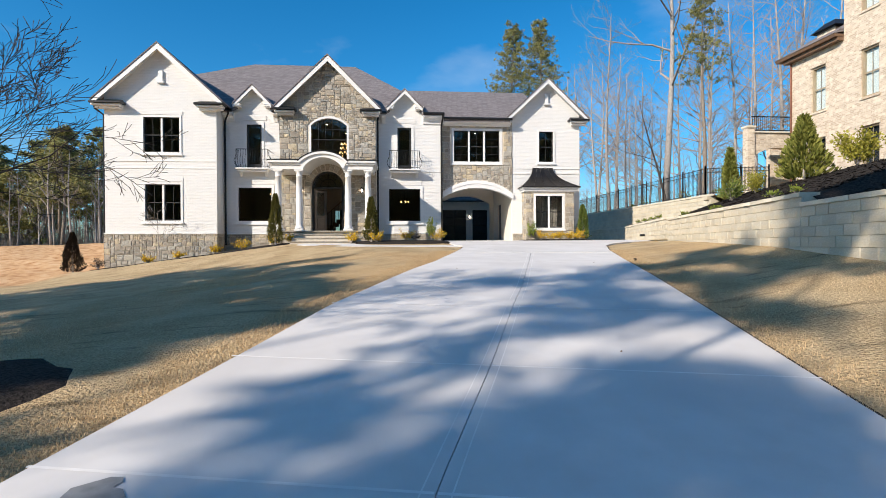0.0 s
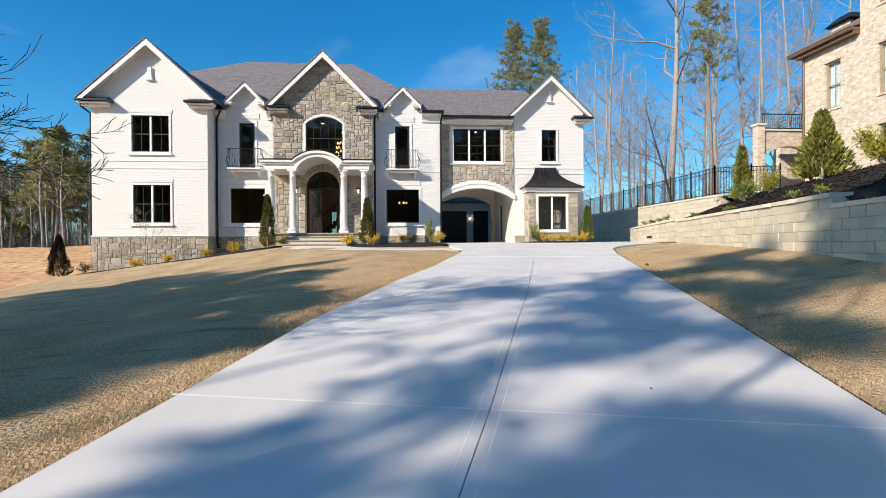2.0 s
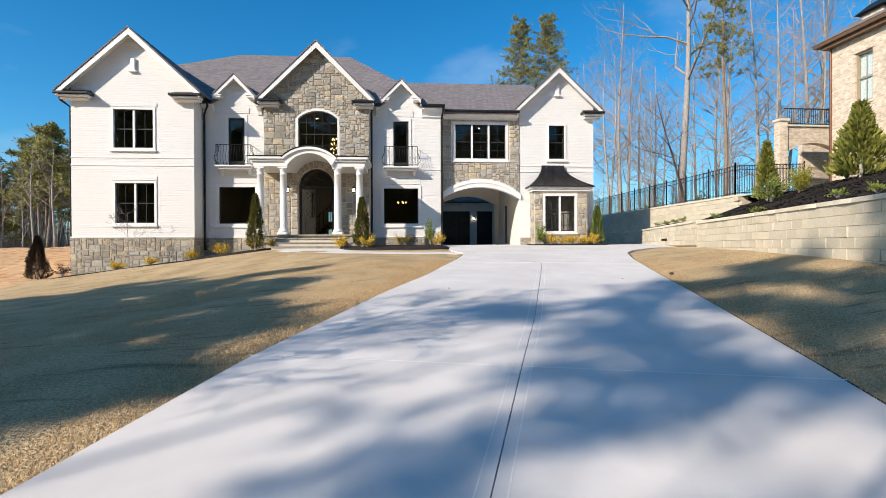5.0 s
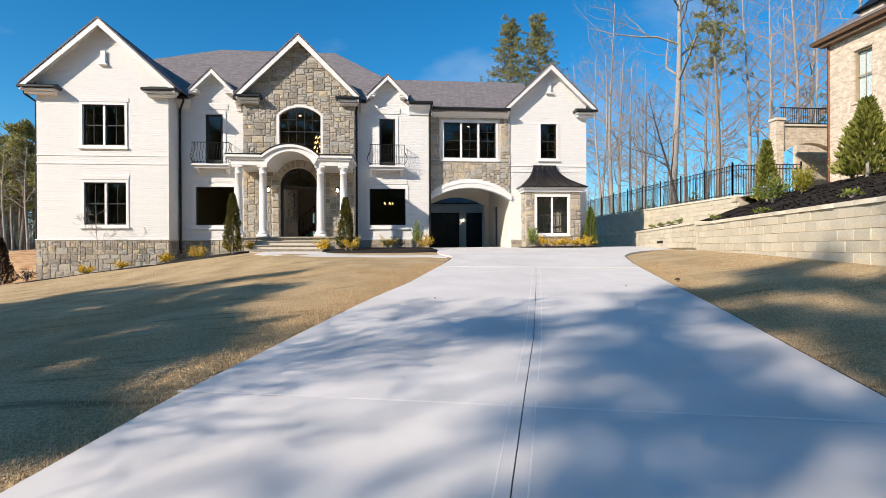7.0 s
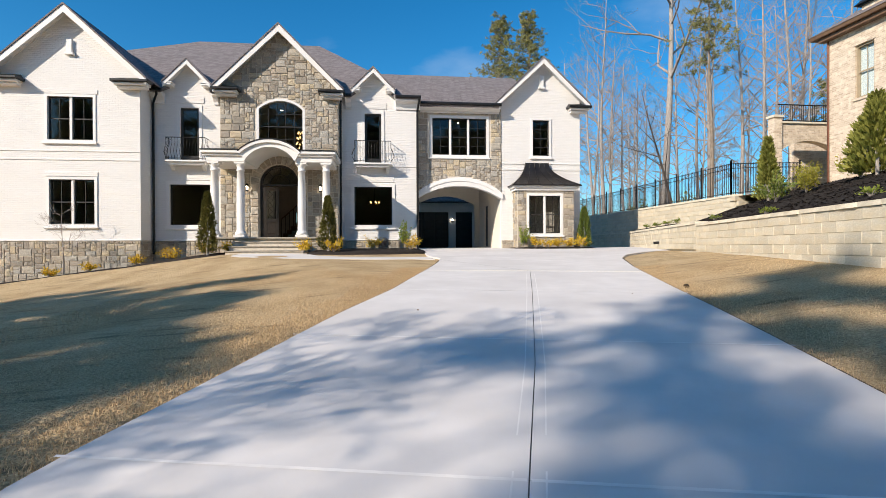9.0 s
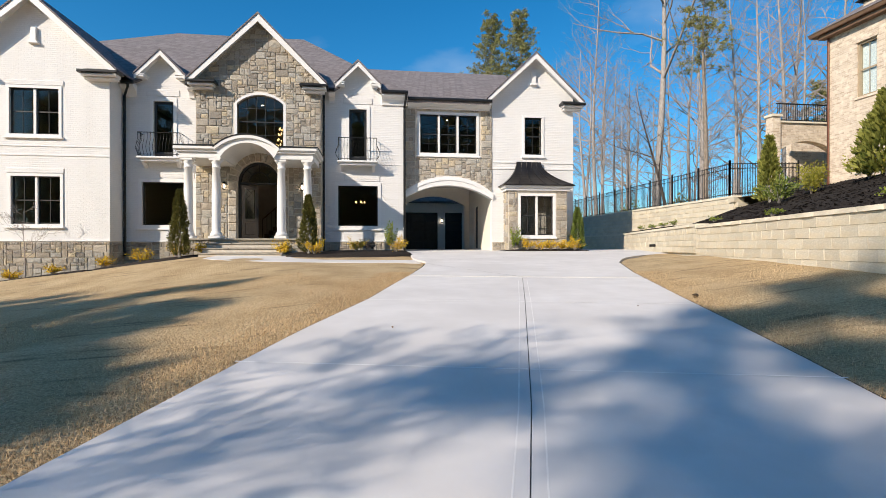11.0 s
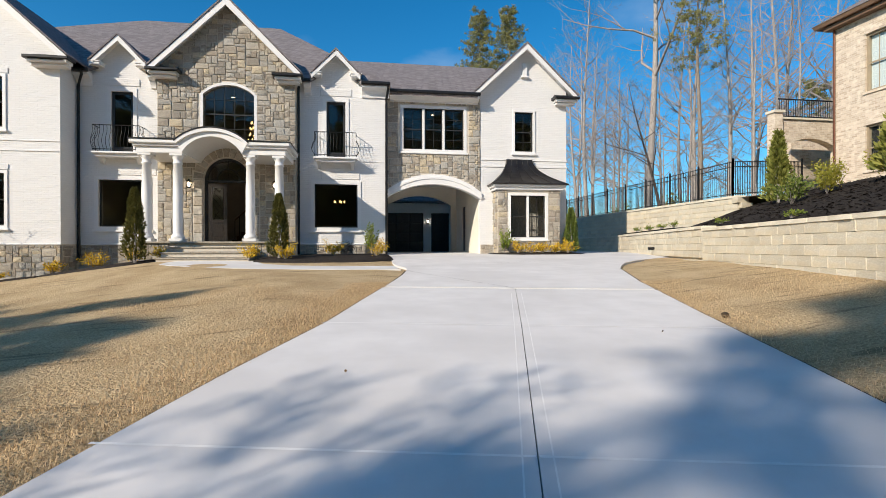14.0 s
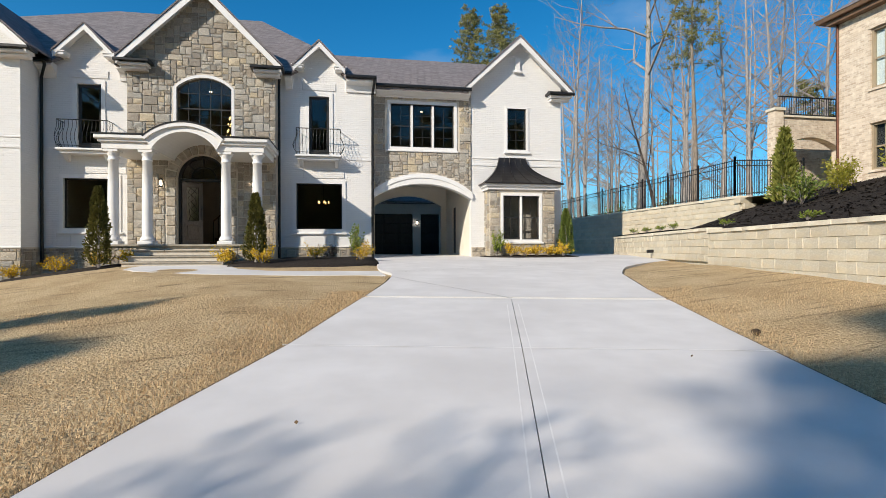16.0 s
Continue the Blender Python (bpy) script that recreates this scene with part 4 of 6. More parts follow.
def downlight(u, v, z):
    """A recessed ceiling lamp with a white rim."""
    x, y = turn_uv(u, v)
    t = thing("downlight", (x, y, z), "small lit recessed lamp in the ceiling", "ceiling light", group="downlights")
    part("rim", Shape().turned(x, y, [(0.09, z - 0.012), (0.1, z - 0.006), (0.1, z)], 14), WHITE, t)
    part("lens", Shape().turned(x, y, [(0.06, z - 0.022), (0.065, z - 0.013)], 12), COOL, t)


for u, v, z in ((-7.35, 29.2, 8.048), (0.35, 29.2, 8.048), (-3.95, 29.0, 8.048), (-3.1, 31.2, 8.048), (4.6, 30.2, 7.948)):
    downlight(u, v, z)


def sconce(u, v, z):
    x, y = turn_uv(u, v)
    dx, dy = turn_uv(0, -1)
    t = thing("wall_lantern", (x, y, z), "black wall lantern with a lit bulb", "lantern", group="porch lanterns")
    cx, cy = x + 0.14 * dx, y + 0.14 * dy
    part("arm", Shape().tube([(x, y, z + 0.02), (x + 0.14 * dx, y + 0.14 * dy, z + 0.2), (cx, cy, z + 0.16)], 0.014, 6), BLACK_METAL, t)
    part("cap", Shape().turned(cx, cy, [(0.1, z + 0.12), (0.085, z + 0.14), (0.02, z + 0.2)], 8), BLACK_METAL, t)
    part("bulb", Shape().turned(cx, cy, [(0.02, z - 0.06), (0.04, z - 0.02), (0.04, z + 0.05), (0.015, z + 0.1)], 8), COOL, t)
    part("base", Shape().turned(cx, cy, [(0.05, z - 0.12), (0.075, z - 0.1), (0.075, z - 0.08)], 8), BLACK_METAL, t)
    part("cage", Shape().tube([(cx - 0.07, cy, z - 0.09), (cx - 0.09, cy, z + 0.12)], 0.006, 4).tube([(cx + 0.07, cy, z - 0.09), (cx + 0.09, cy, z + 0.12)], 0.006, 4), BLACK_METAL, t)


sconce(-4.85, V_C - 0.02, 4.05)
sconce(-1.85, V_C - 0.02, 4.05)
sconce(5.32, 37.98, 3.35)


# portico
def portico():
    z_floor, v0 = 1.97, 24.4
    part("porch_floor", Shape().bbox(-6.02, -1.02, v0 - 0.12, V_C, z_floor - 0.07, z_floor, 0.02), SLATE_STONE, house, "bluestone porch floor")
    for u in (-5.62, -4.66, -2.37, -1.43):
        r, h0, h1, v = 0.155, z_floor, 4.86, 24.65
        c = part("column", Shape().turned(u, v, [(0.2, h0 + 0.1), (0.215, h0 + 0.14), (0.2, h0 + 0.19), (0.175, h0 + 0.22), (r, h0 + 0.28), (r, h0 + 0.9), (r * 0.97, h0 + 1.7), (r * 0.86, h1 - 0.34), (r * 0.98, h1 - 0.33), (r * 0.98, h1 - 0.29), (r * 0.86, h1 - 0.28), (r * 0.88, h1 - 0.18), (0.19, h1 - 0.1), (0.19, h1 - 0.08)], 24), WHITE, house, "white Tuscan column", True)
        part("plinth", Shape().bbox(u - 0.22, u + 0.22, v - 0.22, v + 0.22, h0, h0 + 0.1, 0.012), WHITE, c)
        part("abacus", Shape().bbox(u - 0.2, u + 0.2, v - 0.2, v + 0.2, h1 - 0.08, h1, 0.01), WHITE, c)
    # entablature: side beams and an arched middle
    cu, z0, z1 = -3.515, 4.86, 5.22
    spring_o, spring_i = arc(cu, 1.12, z1, 5.66, 20), arc(cu, 0.93, z0 + 0.02, 5.42, 20)
    ent = part("entablature", Shape().bbox(-5.86, cu - 0.92, 24.44, V_C, z0, z0 + 0.2, 0.01), WHITE, house, "white entablature with an arched centre")
    part("beam", Shape().bbox(cu + 0.92, -1.19, 24.44, V_C, z0, z0 + 0.2, 0.01), WHITE, ent)
    for a, c in ((-5.94, cu - 0.93), (cu + 0.93, -1.11)):
        part("frieze", Shape().bbox(a, c, 24.36, V_C, z0 + 0.2, z0 + 0.28, 0.02), WHITE, ent)
    for a, c in ((-6.02, cu - 1.1), (cu + 1.1, -1.03)):
        part("cornice", Shape().bbox(a, c, 24.28, V_C, z0 + 0.28, z1 + 0.06, 0.03), WHITE, ent)
    part("arched_hood", Shape().band(spring_o, spring_i, 24.34, V_C), WHITE, ent, "white barrel-arched hood", False)
    part("hood_moulding", Shape().band([(x, z + 0.03) for x, z in arc(cu, 1.16, z1 - 0.02, 5.69, 20)], arc(cu, 1.1, z1 - 0.08, 5.58, 20), 24.26, 24.36), WHITE, ent)
    part("porch_roof", Shape().band([(x, z + 0.03) for x, z in arc(cu, 1.17, z1, 5.71, 20)], arc(cu, 1.14, z1, 5.69, 20), 24.25, V_C), BLACK_METAL, ent, "thin black metal porch roof")
    part("porch_roof", Shape().prism([(-6.05, z1 + 0.062), (cu - 1.13, z1 + 0.062), (cu - 1.13, z1 + 0.1), (-6.05, z1 + 0.085)], 24.25, V_C), BLACK_METAL, ent)
    part("porch_roof", Shape().prism([(cu + 1.13, z1 + 0.062), (-1.0, z1 + 0.062), (-1.0, z1 + 0.085), (cu + 1.13, z1 + 0.1)], 24.25, V_C), BLACK_METAL, ent)
    # stone base of the porch and the steps
    base = part("stone_wall", Shape().box(-5.96, -1.08, v0 - 0.02, V_C, 1.2, z_floor - 0.07), MORTAR, house)
    stones(base, -5.95, -4.85, 1.3, z_floor - 0.08, v0 - 0.06, lambda u, z: True)
    stones(base, -2.15, -1.1, 1.3, z_floor - 0.08, v0 - 0.06, lambda u, z: True)
    for k in range(3):
        z = z_floor - 0.17 * (k + 1)
        st = part("step", Shape().box(-4.78 - 0.03 * k, -2.2 + 0.03 * k, v0 - 0.1 - 0.34 * (k + 1), v0 - 0.02, z - 0.16, z - 0.05), MORTAR, house, "stone porch step with a bluestone tread")
        for i in range(3):
            a, c = [-4.82 - 0.03 * k + (2.66 + 0.06 * k) * q / 3 for q in (i, i + 1)]
            part("tread", Shape().bbox(a + 0.005, c - 0.005, v0 - 0.14 - 0.34 * (k + 1), v0 - 0.02, z - 0.05, z, 0.012), SLATE_STONE, st)


# fieldstone: random squared stones on the mortar backing
def stone_units(count=8):
    out = []
    for k in range(count):
        rng = random.Random(40 + k)
        s = Shape()
        j = lambda a: a * (0.6 + 0.8 * rng.random())
        fr = [(-0.5 + j(0.07), -0.5 + j(0.09)), (0.5 - j(0.07), -0.5 + j(0.09)), (0.5 - j(0.07), 0.5 - j(0.09)), (-0.5 + j(0.07), 0.5 - j(0.09))]
        mid = [(sx * (0.5 - j(0.035)), sz * (0.5 - j(0.045))) for sx, sz in ((-1, -1), (1, -1), (1, 1), (-1, 1))]
        s.v = [(x, 1.0, z) for x, z in mid] + [(x, 0.42, z) for x, z in mid] + [(x, rng.uniform(0.04, 0.26), z) for x, z in fr] + [(rng.uniform(-0.2, 0.2), rng.uniform(-0.12, 0.12), rng.uniform(-0.2, 0.2))]
        for a, c in ((0, 4), (4, 8)):
            s.f += [(a + i, a + (i + 1) % 4, c + (i + 1) % 4, c + i) for i in range(4)]
        s.f += [(8 + i, 8 + (i + 1) % 4, 12) for i in range(4)]
        out.append(mend(s.mesh("stone", STONE)))
    return out


STONES = stone_units()
stone_rng = random.Random(7)


def stones(parent, u0, u1, z0, z1, v, inside, cell=0.098, depth=0.07, m=None):
    """Squared stones of mixed size between u0..u1 and z0..z1 on a front at v, where inside(u, z) holds."""
    nx, nz = max(1, round((u1 - u0) / cell)), max(1, round((z1 - z0) / cell))
    cw, ch = (u1 - u0) / nx, (z1 - z0) / nz
    used = set()
    for j in range(nz):
        for i in range(nx):
            if (i, j) in used:
                continue
            w, h = stone_rng.choice((2, 2, 3, 3, 4, 5)), stone_rng.choice((1, 2, 2, 2, 3, 3))

            def ok(a, c):
                return all((i + p, j + q) not in used and i + p < nx and j + q < nz for p in range(a) for q in range(c)) and all(
                    inside(u0 + (i + p) * cw, z0 + (j + q) * ch) for p in (0.15, a / 2, a - 0.15) for q in (0.15, c / 2, c - 0.15))

            while w > 1 and not ok(w, h):
                w -= 1
            while h > 1 and not ok(w, h):
                h -= 1
            if not ok(w, h):
                continue
            used |= {(i + p, j + q) for p in range(w) for q in range(h)}
            ob = new("stone", STONES[stone_rng.randrange(len(STONES))])
            ob.parent = parent
            place = Matrix.Translation((u0 + (i + w / 2) * cw, v, z0 + (j + h / 2) * ch)) @ Matrix.Diagonal((w * cw * stone_rng.choice((1, -1)), depth, h * ch * 1.0, 1))
            if place.determinant() < 0:
                place = Matrix.Translation((u0 + (i + w / 2) * cw, v, z0 + (j + h / 2) * ch)) @ Matrix.Diagonal((w * cw, depth, h * ch, 1))
            ob.matrix_basis = (m or Matrix()) @ place


def in_poly(poly):
    def test(u, z):
        c = False
        for i in range(len(poly)):
            (x0, y0), (x1, y1) = poly[i - 1], poly[i]
            if (y0 > z) != (y1 > z) and u < (x1 - x0) * (z - y0) / (y1 - y0) + x0:
                c = not c
        return c
    return test


def grown(u0, u1, z0, z1, rise, g):
    return arched(u0 - g, u1 + g, z0 - g, z1 + g, rise + g)


w_in, w_out, d_out = in_poly(entry_outline), in_poly(grown(*E_WIN, 0.36, 0.11)), in_poly(grown(E_DOOR[0], E_DOOR[1], 1.0, E_DOOR[3], 0.79, 0.34))
stones(entry, -5.95, -1.12, 1.95, 10.76, V_C - 0.05, lambda u, z: w_in(u, z) and not w_out(u, z) and not d_out(u, z), depth=0.07)
# voussoirs round the door
for k in range(13):
    a0, a1 = math.pi * k / 13 + 0.02, math.pi * (k + 1) / 13 - 0.02
    cu, sp, r0, r1 = (E_DOOR[0] + E_DOOR[1]) / 2, E_DOOR[3] - 0.79, 0.82, 1.14
    part("voussoir", Shape().prism([(cu + r * math.cos(a), sp + r * math.sin(a)) for r, a in ((r0, a0), (r1, a0), (r1, a1), (r0, a1))], V_C - 0.06, V_C + 0.1), STONE, entry)
for side in (-1, 1):
    for k in range(7):
        cu = (E_DOOR[0] + E_DOOR[1]) / 2 + side * (0.83 + 0.155)
        part("jamb_stone", Shape().bbox(cu - 0.15, cu + 0.15, V_C - 0.055, V_C + 0.1, 1.98 + 0.33 * k, 2.29 + 0.33 * k, 0.02), STONE, entry)
b_out = in_poly(rect(B_WIN[0] - 0.13, B_WIN[1] + 0.13, B_WIN[2] - 0.2, B_WIN[3] + 0.13))
s_in = in_poly(stone_outline)
stones(arch_wall, 2.32, 6.2, 4.02, 8.0, V_R - 0.05, lambda u, z: s_in(u, z) and not b_out(u, z))
portico()
# foundation
part("foundation_wall", Shape().box(-9.17, -8.87, V_L + 0.3, V_W + 0.3, 0.5, 1.9), MORTAR, house)
part("foundation_wall", Shape().box(-14.12, -13.85, V_L + 0.3, 40, -1.0, 1.9), MORTAR, house)
base = part("stone_wall", Shape().box(-14.12, -8.87, V_L - 0.012, V_L + 0.3, -0.4, 1.9), MORTAR, house, "fieldstone foundation under white brick")
stones(base, -14.15, -8.86, 0.0, 1.86, V_L - 0.05, lambda u, z: True)
side = Matrix.Translation((-8.87, 0, 0)) @ pose(0, 0, 0, 0, 0, 90)
stones(base, V_L, V_W, 0.6, 1.86, -0.04, lambda u, z: True, m=side)
base = part("stone_wall", Shape().box(-8.87, -5.95, V_W - 0.012, V_W + 0.3, 0.9, 1.9), MORTAR, house)
stones(base, -8.8, -5.97, 1.1, 1.86, V_W - 0.05, lambda u, z: True)
base = part("stone_wall", Shape().box(-1.12, 2.3, V_W - 0.012, V_W + 0.3, 1.0, 1.9), MORTAR, house)
stones(base, -1.1, 2.3, 1.3, 1.86, V_W - 0.05, lambda u, z: True)
for u0, u1 in ((-14.16, -8.84), (-8.86, -5.97), (-1.1, 2.32)):
    v = V_L if u0 < -10 else V_W
    part("water_table", Shape().bbox(u0, u1, v - 0.05, v + 0.02, 1.87, 1.93, 0.015), WHITE_BRICK, house)


# bay window
def bay():
    u0, u1, v0, z1 = 6.78, 9.42, 26.72, 4.1
    w = part("stone_wall", Shape().holed(rect(u0, u1, 1.3, z1), [rect(7.3, 8.83, 2.15, 3.92)], v0 - 0.012, v0 + 0.25).box(u0, u0 + 0.25, v0 + 0.25, V_R, 1.3, z1).box(u1 - 0.25, u1, v0 + 0.25, V_R, 1.3, z1), MORTAR, house, "fieldstone bay below a dark metal roof")
    stones(w, u0, u1, 1.42, 4.08, v0 - 0.05, lambda u, z: not (7.2 < u < 8.93 and 2.0 < z < 4.2))
    stones(w, v0 + 0.02, V_R, 1.42, 4.08, -0.05, lambda u, z: True, m=Matrix.Translation((u0, 0, 0)) @ Matrix(((0, 1, 0, 0), (-1, 0, 0, 0), (0, 0, 1, 0), (0, 0, 0, 1))) @ Matrix.Diagonal((-1, 1, 1, 1)))
    window(7.32, 8.8, 2.17, 3.88, v0, panes=2, trim=0.1, rows=2, cols=2, label="tall paired sash window in white trim")
    b = part("stone_wall", Shape().box(6.2, 9.98, V_R - 0.06, V_R - 0.002, 1.3, 1.88), MORTAR, house)
    stones(b, 6.22, 6.78, 1.42, 1.87, V_R - 0.1, lambda u, z: True)
    stones(b, 9.42, 9.98, 1.42, 1.87, V_R - 0.1, lambda u, z: True)
    part("bay_cornice", Shape().bbox(u0 - 0.12, u1 + 0.12, v0 - 0.12, V_R, z1, z1 + 0.12, 0.02).bbox(u0 - 0.2, u1 + 0.2, v0 - 0.22, V_R, z1 + 0.12, z1 + 0.24, 0.03), WHITE, house)
    # swept metal roof
    s = Shape()
    n, cols = 9, 11
    zb, zt = z1 + 0.24, 5.45
    rows = []
    for k in range(n + 1):
        f = k / n
        z = zb + (zt - zb) * f
        pull = (1 - f) ** 2.0
        a, c = 7.32 - (7.32 - (u0 - 0.26)) * pull, 8.27 + 0.15 + (u1 + 0.26 - 8.42) * pull
        v = V_R - 0.12 - (V_R - 0.12 - (v0 - 0.28)) * pull
        rows.append((a, c, v, z))
        s.v += [(a, V_R, z)] + [(a + (c - a) * m / (cols - 1), v, z) for m in range(cols)] + [(c, V_R, z)]
    w_ = cols + 2
    s.f = [(k * w_ + m, k * w_ + m + 1, (k + 1) * w_ + m + 1, (k + 1) * w_ + m) for k in range(n) for m in range(w_ - 1)]
    s.f.append(tuple(n * w_ + m for m in range(w_)))
    roof = part("bay_roof", s, BRONZE_ROOF, house, "swept dark bronze standing-seam roof")
    for m in range(0, cols, 2):
        part("seam", Shape().tube([(a + (c - a) * m / (cols - 1), v - 0.006, z + 0.008) for a, c, v, z in rows], 0.014, 4), BRONZE_ROOF, roof)
    part("roof_edge", Shape().bbox(u0 - 0.28, u1 + 0.28, v0 - 0.3, V_R - 0.002, zb - 0.03, zb + 0.02, 0.01), BRONZE_ROOF, roof)


bay()


# ---- roofs ----
def slab_roof(name, quads, label="", thick=0.12):
    """Roof planes as slabs: each a list of corners, counted upward-facing."""
    s = Shape()
    for q in quads:
        n = len(q)
        lo = [(x, y, z - thick) for x, y, z in q]
        s.add(list(q) + lo, [tuple(range(n)), tuple(range(2 * n - 1, n - 1, -1))] + [(i, i + n, (i + 1) % n + n, (i + 1) % n) for i in range(n)])
    return part(name, s, SHINGLE, house, label)


RG_V, RG_Z = 33.2, 12.75
slab_roof("roof", [[(-9.0, 26.62, 8.17), (-8.36, 26.62, 8.17), (-7.35, 28.47, 9.455), (-6.35, 26.62, 8.17), (-0.61, 26.62, 8.17), (0.37, 28.38, 9.393), (1.35, 26.62, 8.17), (2.45, 26.62, 8.17), (-2.7, RG_V, RG_Z), (-9.0, RG_V, RG_Z)],
                   [(2.45, 26.62, 8.17), (2.45, 40, 8.17), (-2.7, RG_V, RG_Z)],
                   [(-9.0, RG_V, RG_Z), (-2.7, RG_V, RG_Z), (2.45, 40, 8.17), (-14, 40, 8.17), (-12.0, 36, 10.9)],
                   [(-9.0, 26.62, 8.17), (-9.0, RG_V, RG_Z), (-12.6, 30.6, 11.0), (-12.6, 28.0, 9.3)]], "weathered grey asphalt-shingle hip roof")
slab_roof("roof", [[(2.0, 26.95, 7.95), (6.0, 26.95, 7.95), (8.12, 31.13, 10.293), (8.12, 32.6, 11.12), (0.0, 32.6, 11.12)], [(0.0, 32.6, 11.12), (8.12, 32.6, 11.12), (10.36, 34.4, 8.2), (0.0, 34.4, 8.2)], [(8.12, 32.6, 11.12), (8.12, 31.0, 10.3), (10.36, 31.6, 8.2), (10.36, 34.4, 8.2)]])


def gable(u0, u1, uc, z_eave, z_apex, v_front, v_back, board=0.22, soffit_z=None, over=0.45, returns=(0.0, 0.0)):
    """A gable roof that runs back, with white rake boards, a soffit and boxed eave returns."""
    r = slab_roof("gable_roof", [[(u0, v_front - 0.03, z_eave), (uc, v_front - 0.03, z_apex), (uc, v_back, z_apex), (u0, v_back, z_eave)],
                                 [(uc, v_front - 0.03, z_apex), (u1, v_front - 0.03, z_eave), (u1, v_back, z_eave), (uc, v_back, z_apex)]], thick=0.07)
    d = 0.075
    for a in (u0, u1):
        k = (z_apex - z_eave) / (uc - a)
        lo = [(a + (0.03 if a < uc else -0.03), z_eave - d), (uc, z_apex - d), (uc, z_apex - d - board * 1.25), (a + (0.03 if a < uc else -0.03), z_eave - d - board * 0.95)]
        part("rake_board", Shape().prism(lo, v_front, v_front + 0.05), WHITE, r, "white rake board")
        part("rake_soffit", Shape().prism([(x, z - 0.02) for x, z in (lo[0], lo[1])] + [(uc, z_apex - d - 0.06), (lo[0][0], z_eave - d - 0.06)], v_front + 0.05, v_front + over), WHITE, r)
    for a, w in ((u0, returns[0]), (u1, returns[1])):
        if w:
            sg = 1 if a < uc else -1
            x0, x1 = sorted((a, a + sg * w))
            z = z_eave - 0.32
            part("eave_return", Shape().bbox(x0 + 0.04, x1 - 0.04, v_front + 0.04, v_front + over, z + 0.02, z + 0.12, 0.03).bbox(x0 + 0.1, x1 - 0.1, v_front + 0.16, v_front + over, z - 0.08, z + 0.02, 0.04), WHITE, r, "white boxed eave return")
            part("return_gutter", Shape().bbox(x0 - 0.05, x1 + 0.05, v_front - 0.06, v_front + over, z + 0.12, z + 0.22, 0.02), BLACK_METAL, r)
            part("return_cap", Shape().add([(x0 - 0.03, v_front - 0.02, z + 0.21), (x1 + 0.03, v_front - 0.02, z + 0.21), (x1 + 0.03, v_front + over, z + 0.21), (x0 - 0.03, v_front + over, z + 0.21), (x0 + 0.1, v_front + over, z + 0.4), (x1 - 0.1, v_front + over, z + 0.4)],
                 [(0, 1, 5, 4), (1, 2, 5), (0, 4, 3), (2, 3, 4, 5), (0, 3, 2, 1)]), BLACK_METAL, r)
    return r


gable(-14.5, -8.42, -11.45, 8.3, 11.08, 25.5, 36.0, 0.24, returns=(1.35, 1.3))
gable(-6.15, -0.85, -3.5, 8.26, 10.9, 26.0, 31.2, 0.24, returns=(1.0, 1.0))
gable(5.9, 10.36, 8.12, 8.2, 10.3, 26.98, 31.6, 0.2, returns=(0.0, 1.0))
gable(-8.33, -6.38, -7.35, 8.52, 9.52, 26.6, 28.6, 0.17, over=0.4)
gable(-0.58, 1.32, 0.37, 8.48, 9.44, 26.6, 28.6, 0.17, over=0.4)
for u0, u1 in ((-8.33, -7.95), (-6.76, -6.38), (-0.58, -0.2), (0.94, 1.32)):
    part("gable_return", Shape().bbox(u0, u1, 26.62, V_W, 8.36, 8.46, 0.02).bbox(u0 - 0.03, u1 + 0.03, 26.59, V_W, 8.46, 8.5, 0.01), WHITE, house)


def eave(u0, u1, v, wall, z, drop=0.5):
    """Boxed eave: white frieze and soffit, black gutter."""
    prof = [(v + 0.02, z - 0.05), (wall, z - 0.05), (wall, z - drop), (wall - 0.06, z - drop), (wall - 0.08, z - 0.8 * drop), (wall - 0.16, z - 0.27), (v + 0.02, z - 0.17)]
    n = len(prof)
    part("soffit", Shape().add([(u0, a, c) for a, c in prof] + [(u1, a, c) for a, c in prof], [tuple(range(n)), tuple(range(2 * n - 1, n - 1, -1))] + [(q, q + n, (q + 1) % n + n, (q + 1) % n) for q in range(n)]), WHITE, house, "white coved eave soffit")
    part("gutter", Shape().bbox(u0 - 0.02, u1 + 0.02, v - 0.1, v + 0.03, z - 0.08, z + 0.04, 0.03), BLACK_METAL, house, "black eave gutter")


eave(-8.85, -8.35, 26.62, V_W, 8.17)
eave(-6.36, -6.16, 26.62, V_W, 8.17)
eave(-0.84, -0.6, 26.62, V_W, 8.17)
eave(1.34, 2.42, 26.62, V_W, 8.17)
eave(2.46, 6.1, 26.95, V_R, 8.02, 0.34)


def downspout(pts):
    part("downspout", Shape().tube(pts, 0.05, 8), BLACK_METAL, house, "black metal downspout")


downspout([(-8.5, 26.5, 8.08), (-8.5, 26.55, 7.95), (-8.78, 26.9, 7.65), (-8.78, 26.9, 1.5), (-8.7, 26.7, 1.35)])
downspout([(-0.95, 26.35, 8.1), (-0.98, 26.4, 7.95), (-1.04, 26.7, 7.75), (-1.04, 26.7, 1.5)])
downspout([(2.36, 26.55, 8.08), (2.36, 26.6, 7.95), (2.3, 26.93, 7.6), (2.3, 26.93, 7.4), (2.3, 26.93, 1.5)])
downspout([(-14.42, 25.7, 8.05), (-14.42, 25.75, 7.9), (-14.17, 26.05, 7.65), (-14.17, 26.05, 0.4)])
downspout([(-6.05, 26.4, 8.3), (-6.05, 26.4, 8.1), (-6.0, 26.75, 7.85), (-6.0, 26.9, 5.5)])

